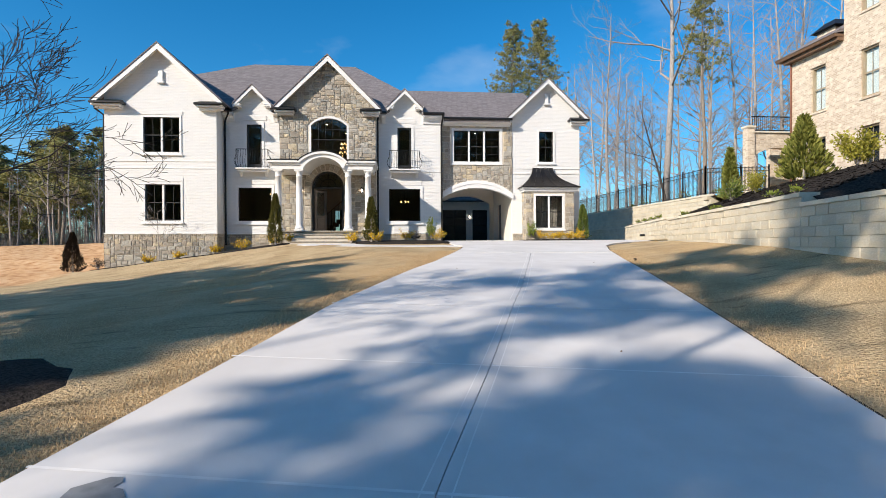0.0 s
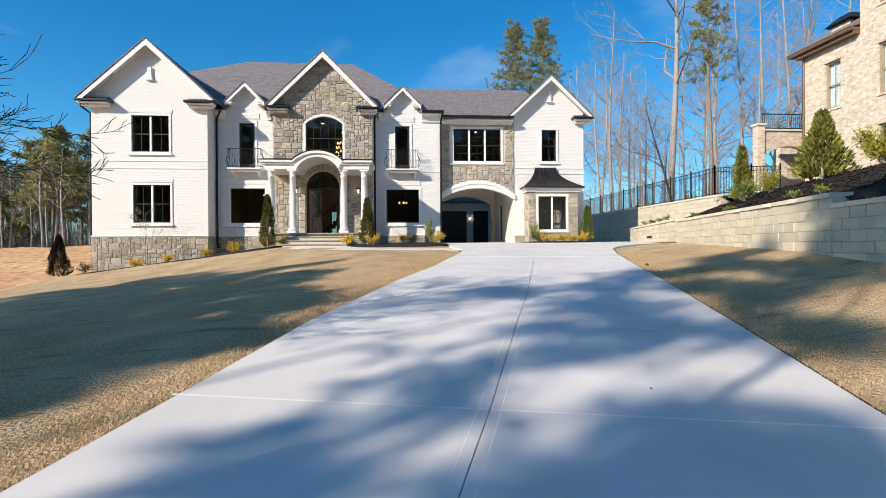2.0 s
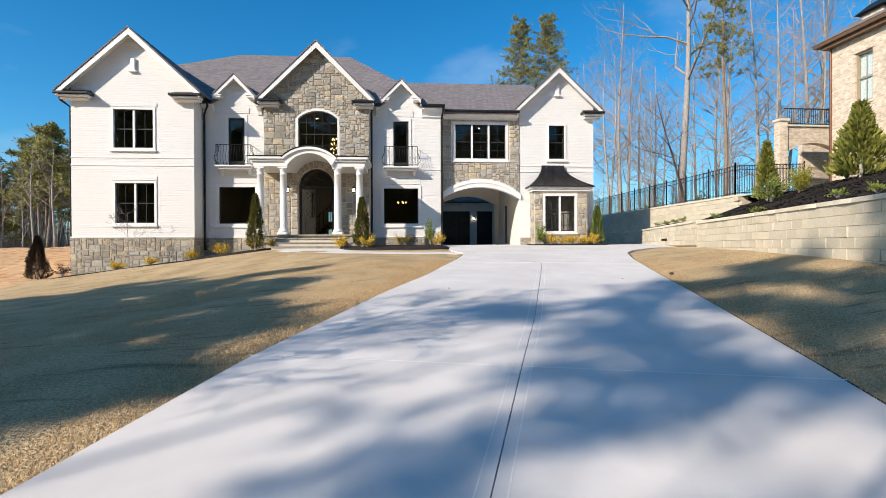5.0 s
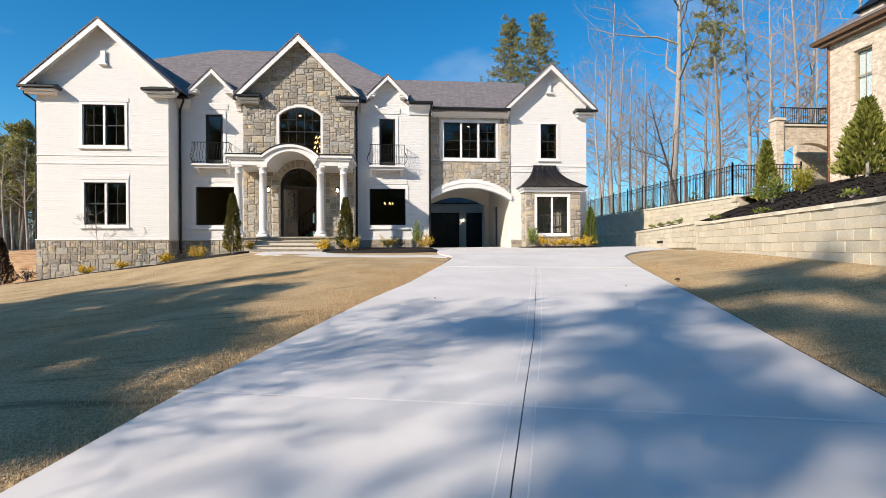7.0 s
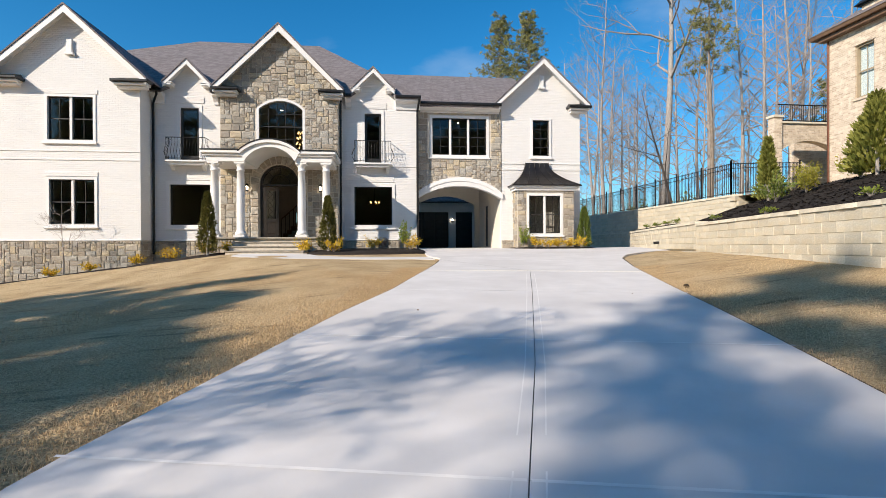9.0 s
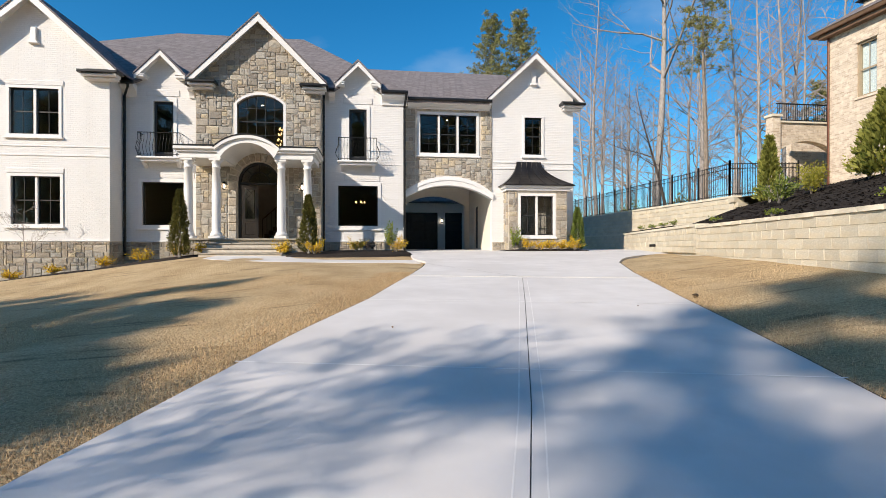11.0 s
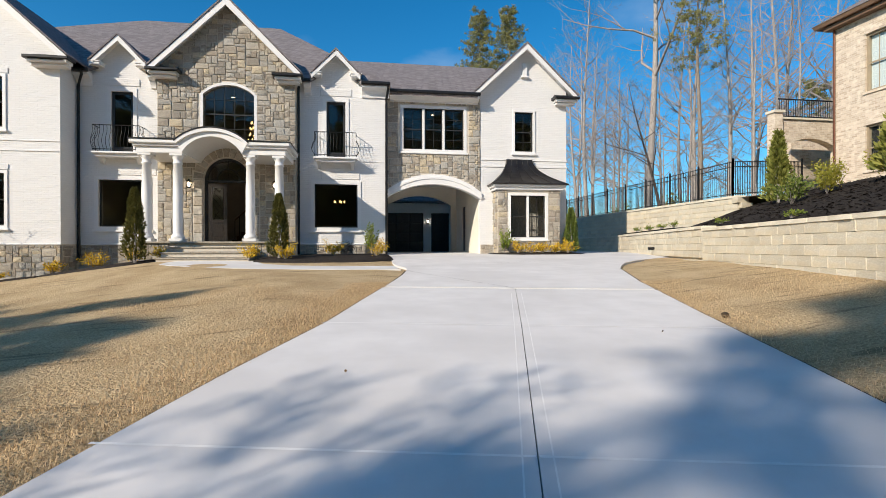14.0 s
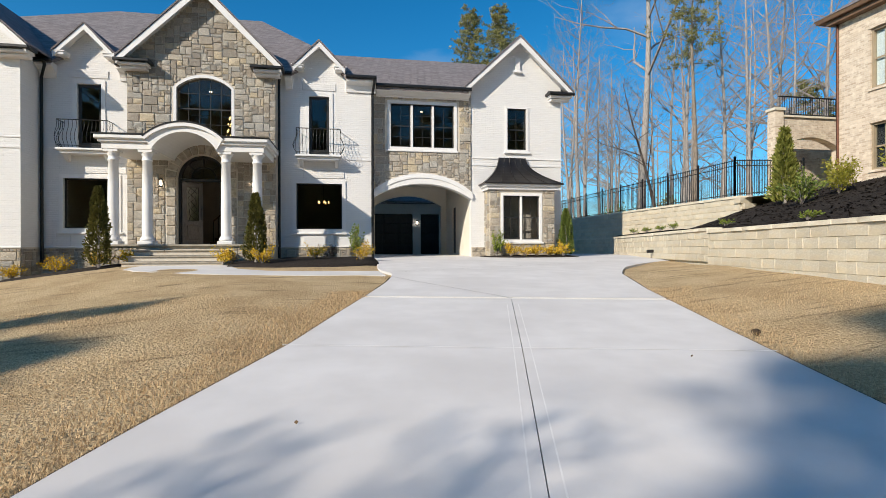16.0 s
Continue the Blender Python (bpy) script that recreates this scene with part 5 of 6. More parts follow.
# garage court seen through the arch
garage = thing("garage", (4.5, 38.0, 1.5), "white garage wing with black doors behind the arch", "garage", HOUSE_TURN)
part("wall", Shape().holed(rect(-2, 9.6, 1.3, 4.55), [rect(1.6, 5.08, 1.45, 3.9), rect(5.56, 6.68, 1.45, 3.9)], 38.0, 38.3), WHITE, garage)
for a, c in ((1.6, 5.08), (5.56, 6.68)):
    d = part("garage_door", Shape().box(a, c, 38.12, 38.2, 1.45, 3.91), DOOR_BLACK, garage, "black panelled garage door")
    for k in range(4):
        n = 4 if c - a > 2 else 1
        for i in range(n):
            x0, x1 = a + (c - a) * i / n, a + (c - a) * (i + 1) / n
            part("panel", Shape().bbox(x0 + 0.06, x1 - 0.06, 38.09, 38.13, 1.53 + 0.6 * k, 2.06 + 0.6 * k, 0.02), DOOR_BLACK, d)
part("roof", Shape().add([(-2.5, 37.5, 4.62), (10, 37.5, 4.62), (10, 44, 7.4), (-2.5, 44, 7.4), (-2.5, 37.5, 4.5), (10, 37.5, 4.5), (10, 44, 4.5), (-2.5, 44, 4.5)], [(0, 1, 2, 3), (0, 4, 5, 1), (1, 5, 6, 2), (3, 2, 6, 7), (0, 3, 7, 4), (4, 7, 6, 5)]), SHINGLE, garage)


# ---- retaining walls, banks ----
def block_unit(name, material, seed):
    rng = random.Random(seed)
    s = Shape()
    c = 0.018
    s.v = [(x, y, z) for y in (1.0, 0.07) for x, z in ((-0.4985, -0.496), (0.4985, -0.496), (0.4985, 0.496), (-0.4985, 0.496))] + [(x, rng.uniform(-0.03, 0.05), z) for x, z in ((-0.5 + c, -0.465), (0.0, -0.465), (0.5 - c, -0.465), (0.5 - c, 0.465), (0.0, 0.465), (-0.5 + c, 0.465))]
    s.f = [(0, 1, 5, 4), (1, 2, 6, 5), (2, 3, 7, 6), (3, 0, 4, 7), (4, 5, 10, 9, 8), (5, 6, 11, 10), (6, 7, 13, 12, 11), (7, 4, 8, 13), (8, 9, 12, 13), (9, 10, 11, 12)]
    return mend(s.mesh(name, material))


BLOCKS = [block_unit("block", BLOCK, k) for k in range(6)]
CAPS = [block_unit("cap_block", BLOCK_CAP, 20 + k) for k in range(3)]
wall_rng = random.Random(3)


def retaining_wall(line, top, low, label, bw=0.46, ch=0.205):
    """A wall of split-face blocks along a line of (x, y), its cap at height top, footing at low."""
    w = thing("retaining_wall", (*line[0], low), label, "retaining wall")
    back = Shape()
    for (ax, ay), (bx, by) in zip(line[:-1], line[1:]):
        d = math.dist((ax, ay), (bx, by))
        m = Matrix.Translation((ax, ay, 0)) @ pose(0, 0, 0, 0, 0, math.degrees(math.atan2(by - ay, bx - ax)))
        # the face looks to the left of the walker's way, which is local +y
        vs = [m @ Vector(p) for p in ((0, -0.32, low), (d, -0.32, low), (d, -0.06, low), (0, -0.06, low), (0, -0.32, top - 0.05), (d, -0.32, top - 0.05), (d, -0.06, top - 0.05), (0, -0.06, top - 0.05))]
        back.add(vs, [(0, 3, 2, 1), (4, 5, 6, 7), (0, 1, 5, 4), (2, 3, 7, 6), (1, 2, 6, 5), (0, 4, 7, 3)])
        rows = int((top - 0.09 - low) / ch)
        for r in range(rows):
            z = top - 0.09 - ch * (r + 0.5)
            x = -bw * (0.5 if r % 2 else 0.0)
            while x < d:
                x0, x1 = max(0, x), min(d, x + bw)
                if x1 - x0 > 0.05:
                    ob = new("block", BLOCKS[wall_rng.randrange(6)])
                    ob.parent = w
                    ob.matrix_basis = Matrix.Translation(-ORIGIN[w.name]) @ m @ Matrix.Translation(((x0 + x1) / 2, 0.02 * r / 6 + wall_rng.uniform(-0.006, 0.006), z)) @ Matrix.Diagonal((x1 - x0, -0.25, ch, 1)) @ Matrix.Diagonal((-1, 1, 1, 1))
                x += bw
        x = 0.0
        while x < d - 0.02:
            x1 = min(d, x + 0.6)
            ob = new("cap_block", CAPS[wall_rng.randrange(3)])
            ob.parent = w
            ob.matrix_basis = Matrix.Translation(-ORIGIN[w.name]) @ m @ Matrix.Translation(((x + x1) / 2, 0.04, top - 0.045)) @ Matrix.Diagonal((x1 - x, -0.4, 0.09, 1)) @ Matrix.Diagonal((-1, 1, 1, 1))
            x = x1
    part("core", back, BLOCK, w)
    return w


def near_x(y):
    return 7.22 + 0.172 * (y - 9.94) if y < 20.5 else 9.04 + 0.2 * (y - 20.5)


A0, A1, B1, C1 = (near_x(-6), -6.0), (near_x(10.4), 10.4), (9.04, 20.5), (11.5, 32.8)
retaining_wall([A0, A1], 2.09, 0.0, "tan split-face block retaining wall beside the lawn")
retaining_wall([A1, B1], 2.3, 0.5, "tan split-face block retaining wall with pale caps")
retaining_wall([B1, C1, (11.0, 38.2), (10.35, 45.5)], 2.36, 1.3, "low tan block retaining wall beside the driveway apron")
U0, U1 = turn_uv(14.66, 23.1), turn_uv(14.66, 49.0)
retaining_wall([U0, U1], 3.62, 2.3, "upper tan block retaining wall below the fence")
# stepped end of the upper wall
for k in range(5):
    e0 = turn_uv(14.66, 23.1)
    e1 = turn_uv(14.66 + 0.18 + 0.12 * k, 23.1 - 0.06 * k)
    ob = new("block", BLOCKS[k])
    tagged(ob, "tan split-face end block of the upper wall", "block", "wall end blocks")
    ob.name = "wall_block"
    ob.matrix_basis = Matrix.Translation((e1[0], e1[1] - 0.1, 3.45 - 0.2 * k)) @ pose(0, 0, 0, 0, 0, HOUSE_TURN) @ Matrix.Diagonal((0.46, 0.3, 0.2, 1))


def bank_z(x, y):
    d = max(0.0, x - near_x(y) - 0.3)
    z0 = 2.24 if y > 10.4 else 2.03
    return z0 + 0.33 * min(d, 4.3) + 0.1 * max(0.0, min(d - 4.3, 8)) + 0.05 * noise.noise(Vector((x * 0.9, y * 0.9, 0)))


def sheet_grid(name, x_of, ys, n, z_of, material, label, category="", kind="structure", skirt=0.4):
    s = Shape()
    for y in ys:
        a, c = x_of(y)
        for i in range(n + 1):
            x = a + (c - a) * i / n
            s.v.append((x, y, z_of(x, y)))
    w = n + 1
    s.f = [(j * w + i, j * w + i + 1, (j + 1) * w + i + 1, (j + 1) * w + i) for j in range(len(ys) - 1) for i in range(n)]
    ob = new(name, s.mesh(name, material, True))
    return tagged(ob, label, category, kind=kind)


sheet_grid("mulch_bank", lambda y: (near_x(y) + 0.22, near_x(y) + 16), list(np.arange(-6, 24.41, 0.4)), 36, bank_z, MULCH, "sloping bank covered in black mulch", "mulch bed")
sheet_grid("terrace", lambda y: (near_x(y) + 0.25, turn_uv(14.66, y)[0] + 0.1), list(np.arange(24.2, 38.1, 0.6)), 6, lambda x, y: 2.42 + 0.06 * max(0, x - near_x(y)), MULCH, "narrow mulched terrace between two walls", "terrace")
sheet_grid("upper_yard", lambda y: (turn_uv(14.66, y)[0] + 0.2, 75), [23.4, 26, 30, 35, 40, 50, 60, 75], 12, lambda x, y: 3.55 + 0.03 * max(0.0, min(x - 13, 12)) + 0.05 * noise.noise(Vector((x, y, 0))), GROUND, "upper yard with leaf litter beyond the fence", "yard")

chip_rng = random.Random(12)


def chips(name, count, spot, label, size=0.05):
    """Loose mulch: many small slivers, laid at spot(rng) -> (x, y, z)."""
    s = Shape()
    for _ in range(count):
        x, y, z = spot(chip_rng)
        a, l, w = chip_rng.uniform(0, 6.3), size * chip_rng.uniform(0.5, 1.4), size * chip_rng.uniform(0.15, 0.4)
        t = chip_rng.uniform(-0.3, 0.5)
        c, q = math.cos(a), math.sin(a)
        s.add([(x - c * l, y - q * l, z + 0.005), (x + q * w, y - c * w, z + 0.02), (x + c * l, y + q * l, z + 0.02 + t * l), (x - q * w, y + c * w, z + 0.02)], [(0, 1, 2, 3)])
    ob = new(name, s.mesh(name, MULCH_CHIP))
    tagged(ob, label, "mulch", kind="stuff")


def bank_spot(r):
    y = r.uniform(9, 24)
    x = near_x(y) + 0.4 + r.random() ** 1.3 * 6
    return x, y, bank_z(x, y)


chips("mulch_chips", 6000, bank_spot, "loose black shredded mulch on the bank", 0.06)


# planting beds by the house
def bed(pts, label):
    """A mulched bed: outline in u and v, slightly domed."""
    s = Shape()
    n = len(pts)
    cu, cv = sum(p[0] for p in pts) / n, sum(p[1] for p in pts) / n
    ring = []
    for f, h in ((1.0, -0.05), (0.985, 0.05), (0.8, 0.085), (0.4, 0.1)):
        for u, v in pts:
            x, y = turn_uv(cu + (u - cu) * f, cv + (v - cv) * f)
            ring.append((x, y, land_z(x, y) + h))
    x, y = turn_uv(cu, cv)
    s.v = ring + [(x, y, land_z(x, y) + 0.1)]
    for k in range(3):
        s.f += [(k * n + i, k * n + (i + 1) % n, (k + 1) * n + (i + 1) % n, (k + 1) * n + i) for i in range(n)]
    s.f += [(3 * n + i, 3 * n + (i + 1) % n, 4 * n) for i in range(n)]
    tagged(new("mulch_bed", mend(s.mesh("mulch_bed", MULCH, True))), label, "mulch bed", kind="structure")


def dense(pts, step=0.5):
    out = []
    for a, c in zip(pts, pts[1:] + pts[:1]):
        m = max(1, int(math.dist(a, c) / step))
        out += [(a[0] + (c[0] - a[0]) * i / m, a[1] + (c[1] - a[1]) * i / m) for i in range(m)]
    return out


bed(dense([(-14.3, 24.9), (-12, 24.75), (-10, 24.7), (-8.9, 24.75), (-8.9, 25.93), (-14.1, 25.93)]), "narrow black-mulch bed below the stone foundation")
bed(dense([(-8.9, 24.75), (-7.5, 24.2), (-6.3, 23.3), (-5.0, 23.3), (-5.0, 24.25), (-6.0, 24.4), (-6.0, 26.95), (-8.85, 26.95)]), "black-mulch bed beside the porch")
bed(dense([(-1.9, 22.6), (-0.5, 22.1), (1.2, 22.1), (2.35, 22.6), (2.35, 26.95), (-1.0, 26.95), (-1.0, 24.2), (-2.0, 24.2)]), "black-mulch bed between walk and house")
bed(dense([(6.5, 27.3), (6.6, 26.3), (7.4, 25.75), (9.3, 25.75), (10.3, 26.3), (10.4, 27.3)]), "small black-mulch bed below the bay window")


# ---- plants ----
def leaf_quad(s, p, d, length, width, rng):
    d = d.normalized()
    side = d.cross(Vector((rng.uniform(-1, 1), rng.uniform(-1, 1), rng.uniform(-1, 1))))
    if side.length < 1e-3:
        return
    side.normalize()
    q = p + d * length
    mid = p + d * length * 0.55
    s.add([p, mid + side * width, q, mid - side * width], [(0, 1, 2, 3)])


def evergreen(name, x, y, z, h, r, material, label, seed, power=0.75, count=2600, leaf=0.1, group=""):
    """A cone of upright sprays round a stem, ragged at the rim."""
    rng = random.Random(seed)
    t = thing(name, (x, y, z), label, "evergreen", group=group)
    part("trunk", Shape().tube([(x, y, z - 0.05), (x, y, z + h * 0.85)], [0.05, 0.012], 6), BARK, t)
    s = Shape()
    for _ in range(count):
        f = rng.random() ** 0.8
        a = rng.uniform(0, 2 * math.pi)
        lump = 1 + 0.22 * math.sin(a * 3 + f * 9 + seed) + 0.15 * math.sin(a * 7 - f * 17)
        rr = r * (1 - f) ** power * min(1, 0.55 + f * 6) * lump
        q = rr * (0.45 + 0.6 * math.sqrt(rng.random()))
        p = Vector((x + q * math.cos(a), y + q * math.sin(a), z + 0.03 + f * h * 0.97))
        d = Vector((math.cos(a) * 0.7, math.sin(a) * 0.7, rng.uniform(0.3, 1.3)))
        leaf_quad(s, p, d, leaf * rng.uniform(0.6, 1.4), leaf * 0.2, rng)
    part("foliage", s, material, t)
    return t


def shrub(name, x, y, z, r, h, material, label, seed, count=520, leaf=0.06, group="", cat="shrub"):
    rng = random.Random(seed)
    t = thing(name, (x, y, z), label, cat, group=group)
    s = Shape()
    tips = []
    for k in range(14):
        a, q = rng.uniform(0, 6.28), rng.uniform(0.25, 1.0)
        tip = Vector((x + r * q * math.cos(a), y + r * q * math.sin(a), z + h * rng.uniform(0.55, 1.1) * (1.1 - 0.45 * q * q)))
        part("stem", Shape().tube([(x, y, z - 0.03), (x + (tip.x - x) * 0.4, y + (tip.y - y) * 0.4, z + h * 0.45), tip], [0.012, 0.008, 0.003], 4), TWIG, t)
        tips.append(tip)
    base = Vector((x, y, z + 0.05))
    for _ in range(count):
        tip = rng.choice(tips)
        f = rng.uniform(0.25, 1.05)
        p = base.lerp(tip, f) + Vector((rng.gauss(0, 0.13), rng.gauss(0, 0.13), rng.gauss(0, 0.1))) * r
        if p.z < z + 0.02:
            continue
        leaf_quad(s, p, Vector((p.x - x, p.y - y, rng.uniform(-0.1, 0.6) * h + 0.1)) + Vector((rng.gauss(0, 0.3), rng.gauss(0, 0.3), rng.gauss(0, 0.3))) * r, leaf * rng.uniform(0.6, 1.4), leaf * 0.3, rng)
    part("foliage", s, material, t)
    return t


def at_house(u, v):
    x, y = turn_uv(u, v)
    return x, y, land_z(x, y) + 0.06


evergreen("arborvitae", -7.5, 22.85, land_z(-7.5, 22.85) + 0.08, 2.25, 0.29, ARBOR, "slim dark green arborvitae in the porch bed", 1, 0.6, 5200, 0.09, group="porch arborvitae")
evergreen("arborvitae", -3.22, 22.95, land_z(-3.2, 22.95) + 0.08, 2.0, 0.3, ARBOR, "slim dark green arborvitae in the porch bed", 2, 0.6, 5200, 0.09, group="porch arborvitae")
evergreen("arborvitae", *at_house(9.92, 26.75), 1.85, 0.3, CEDAR, "slim arborvitae beside the bay window", 3, 0.6, 4500, 0.09)
evergreen("arborvitae", -18.4, 25.3, land_z(-18.4, 25.3), 2.0, 0.46, BROWN_LEAF, "dark brown withered arborvitae on the bare slope", 4, 0.8, 6500, 0.09)
shrub("holly", *at_house(6.95, 26.35), 0.28, 1.05, LIME, "upright light green shrub beside the bay window", 5, 500, 0.08)
shrub("holly", *at_house(1.71, 26.2), 0.3, 1.05, LIME, "upright light green shrub by the house corner", 6, 420, 0.09)
k = 10
for u, v, r in [(-11.84, 25.25, 0.26), (-10.48, 25.25, 0.26), (-8.76, 25.3, 0.3), (-7.53, 25.3, 0.36), (-5.72, 23.75, 0.28), (-4.95, 24.0, 0.26),
                (-2.08, 23.0, 0.3), (-0.96, 22.8, 0.36), (0.37, 24.5, 0.36), (1.81, 24.0, 0.38), (7.44, 26.1, 0.3), (7.96, 26.05, 0.3), (8.44, 26.05, 0.28), (8.94, 26.1, 0.28), (9.57, 26.2, 0.34)]:
    k += 1
    shrub("golden_shrub", *at_house(u, v), r * 1.2, r * 1.4, YELLOW, "low golden-yellow shrub in black mulch", k, group="golden shrubs")
shrub("dormant_shrub", *at_house(-14.1, 25.3), 0.35, 0.45, BROWN_LEAF, "dark brown dormant shrub at the foundation corner", 40, 350)
shrub("dormant_shrub", *at_house(0.8, 25.0), 0.4, 0.45, BROWN_LEAF, "dark brown dormant shrub in the mulch bed", 41, 300)


def on_bank(x, y):
    return x, y, bank_z(x, y)


evergreen("leyland_cypress", 12.4, 22.0, bank_z(12.4, 22.0), 2.2, 0.36, SPRUCE, "young conical evergreen on the mulch bank", 51, 0.85, 2600, 0.16, "bank evergreens")
evergreen("leyland_cypress", 12.75, 18.0, bank_z(12.75, 18.0), 2.2, 0.8, SPRUCE, "full light green conical evergreen on the mulch bank", 52, 1.0, 3600, 0.19, "bank evergreens")
shrub("light_green_shrub", 12.2, 19.9, bank_z(12.2, 19.9), 0.6, 0.75, BRIGHT, "dense yellow-green shrub on the mulch bank", 53, 1700, 0.07, "bank shrubs")
shrub("light_green_shrub", 11.5, 20.3, bank_z(11.5, 20.3), 0.5, 0.8, CEDAR, "low dark green shrub on the mulch bank", 54, 700, 0.09)
shrub("light_green_shrub", 13.0, 16.0, bank_z(13.0, 16.0), 0.7, 1.0, BRIGHT, "dense yellow-green shrub on the mulch bank", 55, 1900, 0.1, "bank shrubs")
shrub("light_green_shrub", 13.2, 14.2, bank_z(13.2, 14.2), 0.7, 1.0, BRIGHT, "dense yellow-green shrub on the mulch bank", 56, 1900, 0.1, "bank shrubs")
shrub("light_green_shrub", 12.8, 18.6, bank_z(12.8, 18.6), 0.6, 0.8, BRIGHT, "dense yellow-green shrub on the mulch bank", 57, 1600, 0.07, "bank shrubs")
for k, (x, y) in enumerate([(9.3, 17.5), (10.2, 21.5), (9.2, 14.2), (8.6, 12.4)]):
    shrub("groundcover_plant", *on_bank(x, y), 0.22, 0.16, LIME, "small yellow-green plant near the wall top", 60 + k, 160, 0.06, "groundcover plants")
box = thing("utility_box", (13.45, 18.7, bank_z(13.45, 18.7)), "small white plastic utility box on the mulch bank", "utility box")
bz = bank_z(13.45, 18.7)
part("body", Shape().bbox(13.32, 13.58, 18.6, 18.82, bz - 0.1, bz + 0.5, 0.015), WHITE, box)
part("lid", Shape().bbox(13.3, 13.6, 18.58, 18.84, bz + 0.5, bz + 0.54, 0.012), WHITE, box)
for k, y in enumerate((24.8, 26.3, 28.0, 30.0)):
    x = near_x(y) + 0.6
    shrub("groundcover_plant", x, y, 2.46, 0.2, 0.2, LIME, "small green plant on the narrow terrace", 70 + k, 140, 0.06, "terrace plants")


# ---- trees ----
def limb(s, p, d, length, r, depth, rng, spread, droop, twigs, seg):
    """One limb as a bent tube with side limbs, down to twigs."""
    n = 4 if depth > 0 else 3
    pts, rad = [p], [r]
    dirs = [d]
    for k in range(n):
        d = (d + Vector((rng.gauss(0, 0.13), rng.gauss(0, 0.13), rng.gauss(0, 0.1) + droop))).normalized()
        p = p + d * length / n
        pts.append(p)
        dirs.append(d)
        rad.append(max(0.0035, r * (1 - 0.75 * (k + 1) / n)))
    s.tube(pts, rad, seg if depth > 1 else 3, False)
    if depth <= 0:
        return
    for k in range(twigs):
        f = rng.uniform(0.25, 1.0)
        i = min(n - 1, int(f * n))
        q = pts[i].lerp(pts[i + 1], f * n - i)
        a = dirs[i]
        side = a.cross(Vector((rng.gauss(0, 1), rng.gauss(0, 1), rng.gauss(0, 1)))).normalized()
        limb(s, q, (a + side * spread * rng.uniform(0.6, 1.3) + Vector((0, 0, 0.12))).normalized(), length * rng.uniform(0.4, 0.65) * (1.15 - 0.4 * f), rad[i] * 0.55, depth - 1, rng, spread, droop, max(3, twigs - 1), seg)


def bare_tree(name, x, y, z, h, r, seed, label, lean=(0, 0), clear=0.4, limbs=14, reach=0.28, bark=None, twig=None, depth=2, spread=0.7, twigs=5, up=0.9):
    rng = random.Random(seed)
    t = thing(name, (x, y, z), label, "tree")
    n = 9
    pts, rad = [], []
    for k in range(n + 1):
        f = k / n
        pts.append(Vector((x + lean[0] * f * h + 0.012 * h * math.sin(f * 5 + seed), y + lean[1] * f * h, z - 0.1 + f * h)))
        rad.append(r * (1 - 0.86 * f) * (1.25 if k == 0 else 1))
    part("trunk", Shape().tube(pts, rad, 9), bark or BARK, t, "", True)
    s = Shape()
    for k in range(limbs):
        f = clear + (1 - clear) * (k + rng.random()) / limbs
        i = min(n - 1, int(f * n))
        q = pts[i].lerp(pts[i + 1], f * n - i)
        a = rng.uniform(0, 6.28)
        d = Vector((math.cos(a), math.sin(a), rng.uniform(0.35, up))).normalized()
        limb(s, q, d, h * reach * (1.25 - 0.8 * (f - clear) / (1 - clear)) * rng.uniform(0.7, 1.2), max(0.007, rad[i] * 0.5), depth, rng, spread, 0.02, twigs, 5)
    part("crown", s, twig or TWIG, t)
    return t


def pine_tree(name, x, y, z, h, r, seed, label, crown=0.5, width=0.16, clumps=230, needle=0.5, bark=None):
    """A tall pine: bare stem, whorled limbs and tufts of needles in an uneven crown."""
    rng = random.Random(seed)
    t = thing(name, (x, y, z), label, "pine tree")
    pts = [Vector((x + 0.01 * h * math.sin(k * 0.9 + seed), y + 0.006 * h * math.sin(k + 2 * seed), z - 0.1 + h * k / 8)) for k in range(9)]
    part("trunk", Shape().tube(pts, [r * (1 - 0.9 * k / 8) for k in range(9)], 8), bark or PINE_BARK, t, "", True)
    wood, s = Shape(), Shape()
    boughs = max(14, clumps // 9)
    for k in range(boughs):
        f = crown + (1 - crown) * ((k + rng.random()) / boughs)
        i = min(7, int(f * 8))
        q = pts[i].lerp(pts[i + 1], f * 8 - i)
        a = k * 2.4 + rng.uniform(-0.5, 0.5)
        g = (f - crown) / (1 - crown)
        reach = h * width * (0.35 + 1.3 * math.sin(min(1, 0.25 + 0.8 * (1 - g)) * 1.57)) * rng.uniform(0.45, 1.1) * (1 - 0.55 * g)
        d = Vector((math.cos(a), math.sin(a), rng.uniform(-0.05, 0.45)))
        tip = q + d * reach
        mid = q.lerp(tip, 0.5) + Vector((0, 0, 0.03 * reach))
        wood.tube([q, mid, tip], [max(0.015, r * 0.16), max(0.01, r * 0.09), 0.008], 4, False)
        for m in range(9):
            w = rng.uniform(0.4, 1.05)
            c = q.lerp(tip, w) + Vector((rng.gauss(0, 0.16), rng.gauss(0, 0.16), rng.gauss(0, 0.09))) * reach
            for _ in range(18):
                dd = Vector((rng.gauss(0, 1), rng.gauss(0, 1), rng.gauss(0.35, 0.8)))
                leaf_quad(s, c + Vector((rng.gauss(0, 0.2), rng.gauss(0, 0.2), rng.gauss(0, 0.12))) * needle, dd, needle * rng.uniform(0.5, 1.1), needle * 0.11, rng)
    part("bough_frame", wood, bark or PINE_BARK, t)
    part("needles", s, NEEDLES, t)
    return t


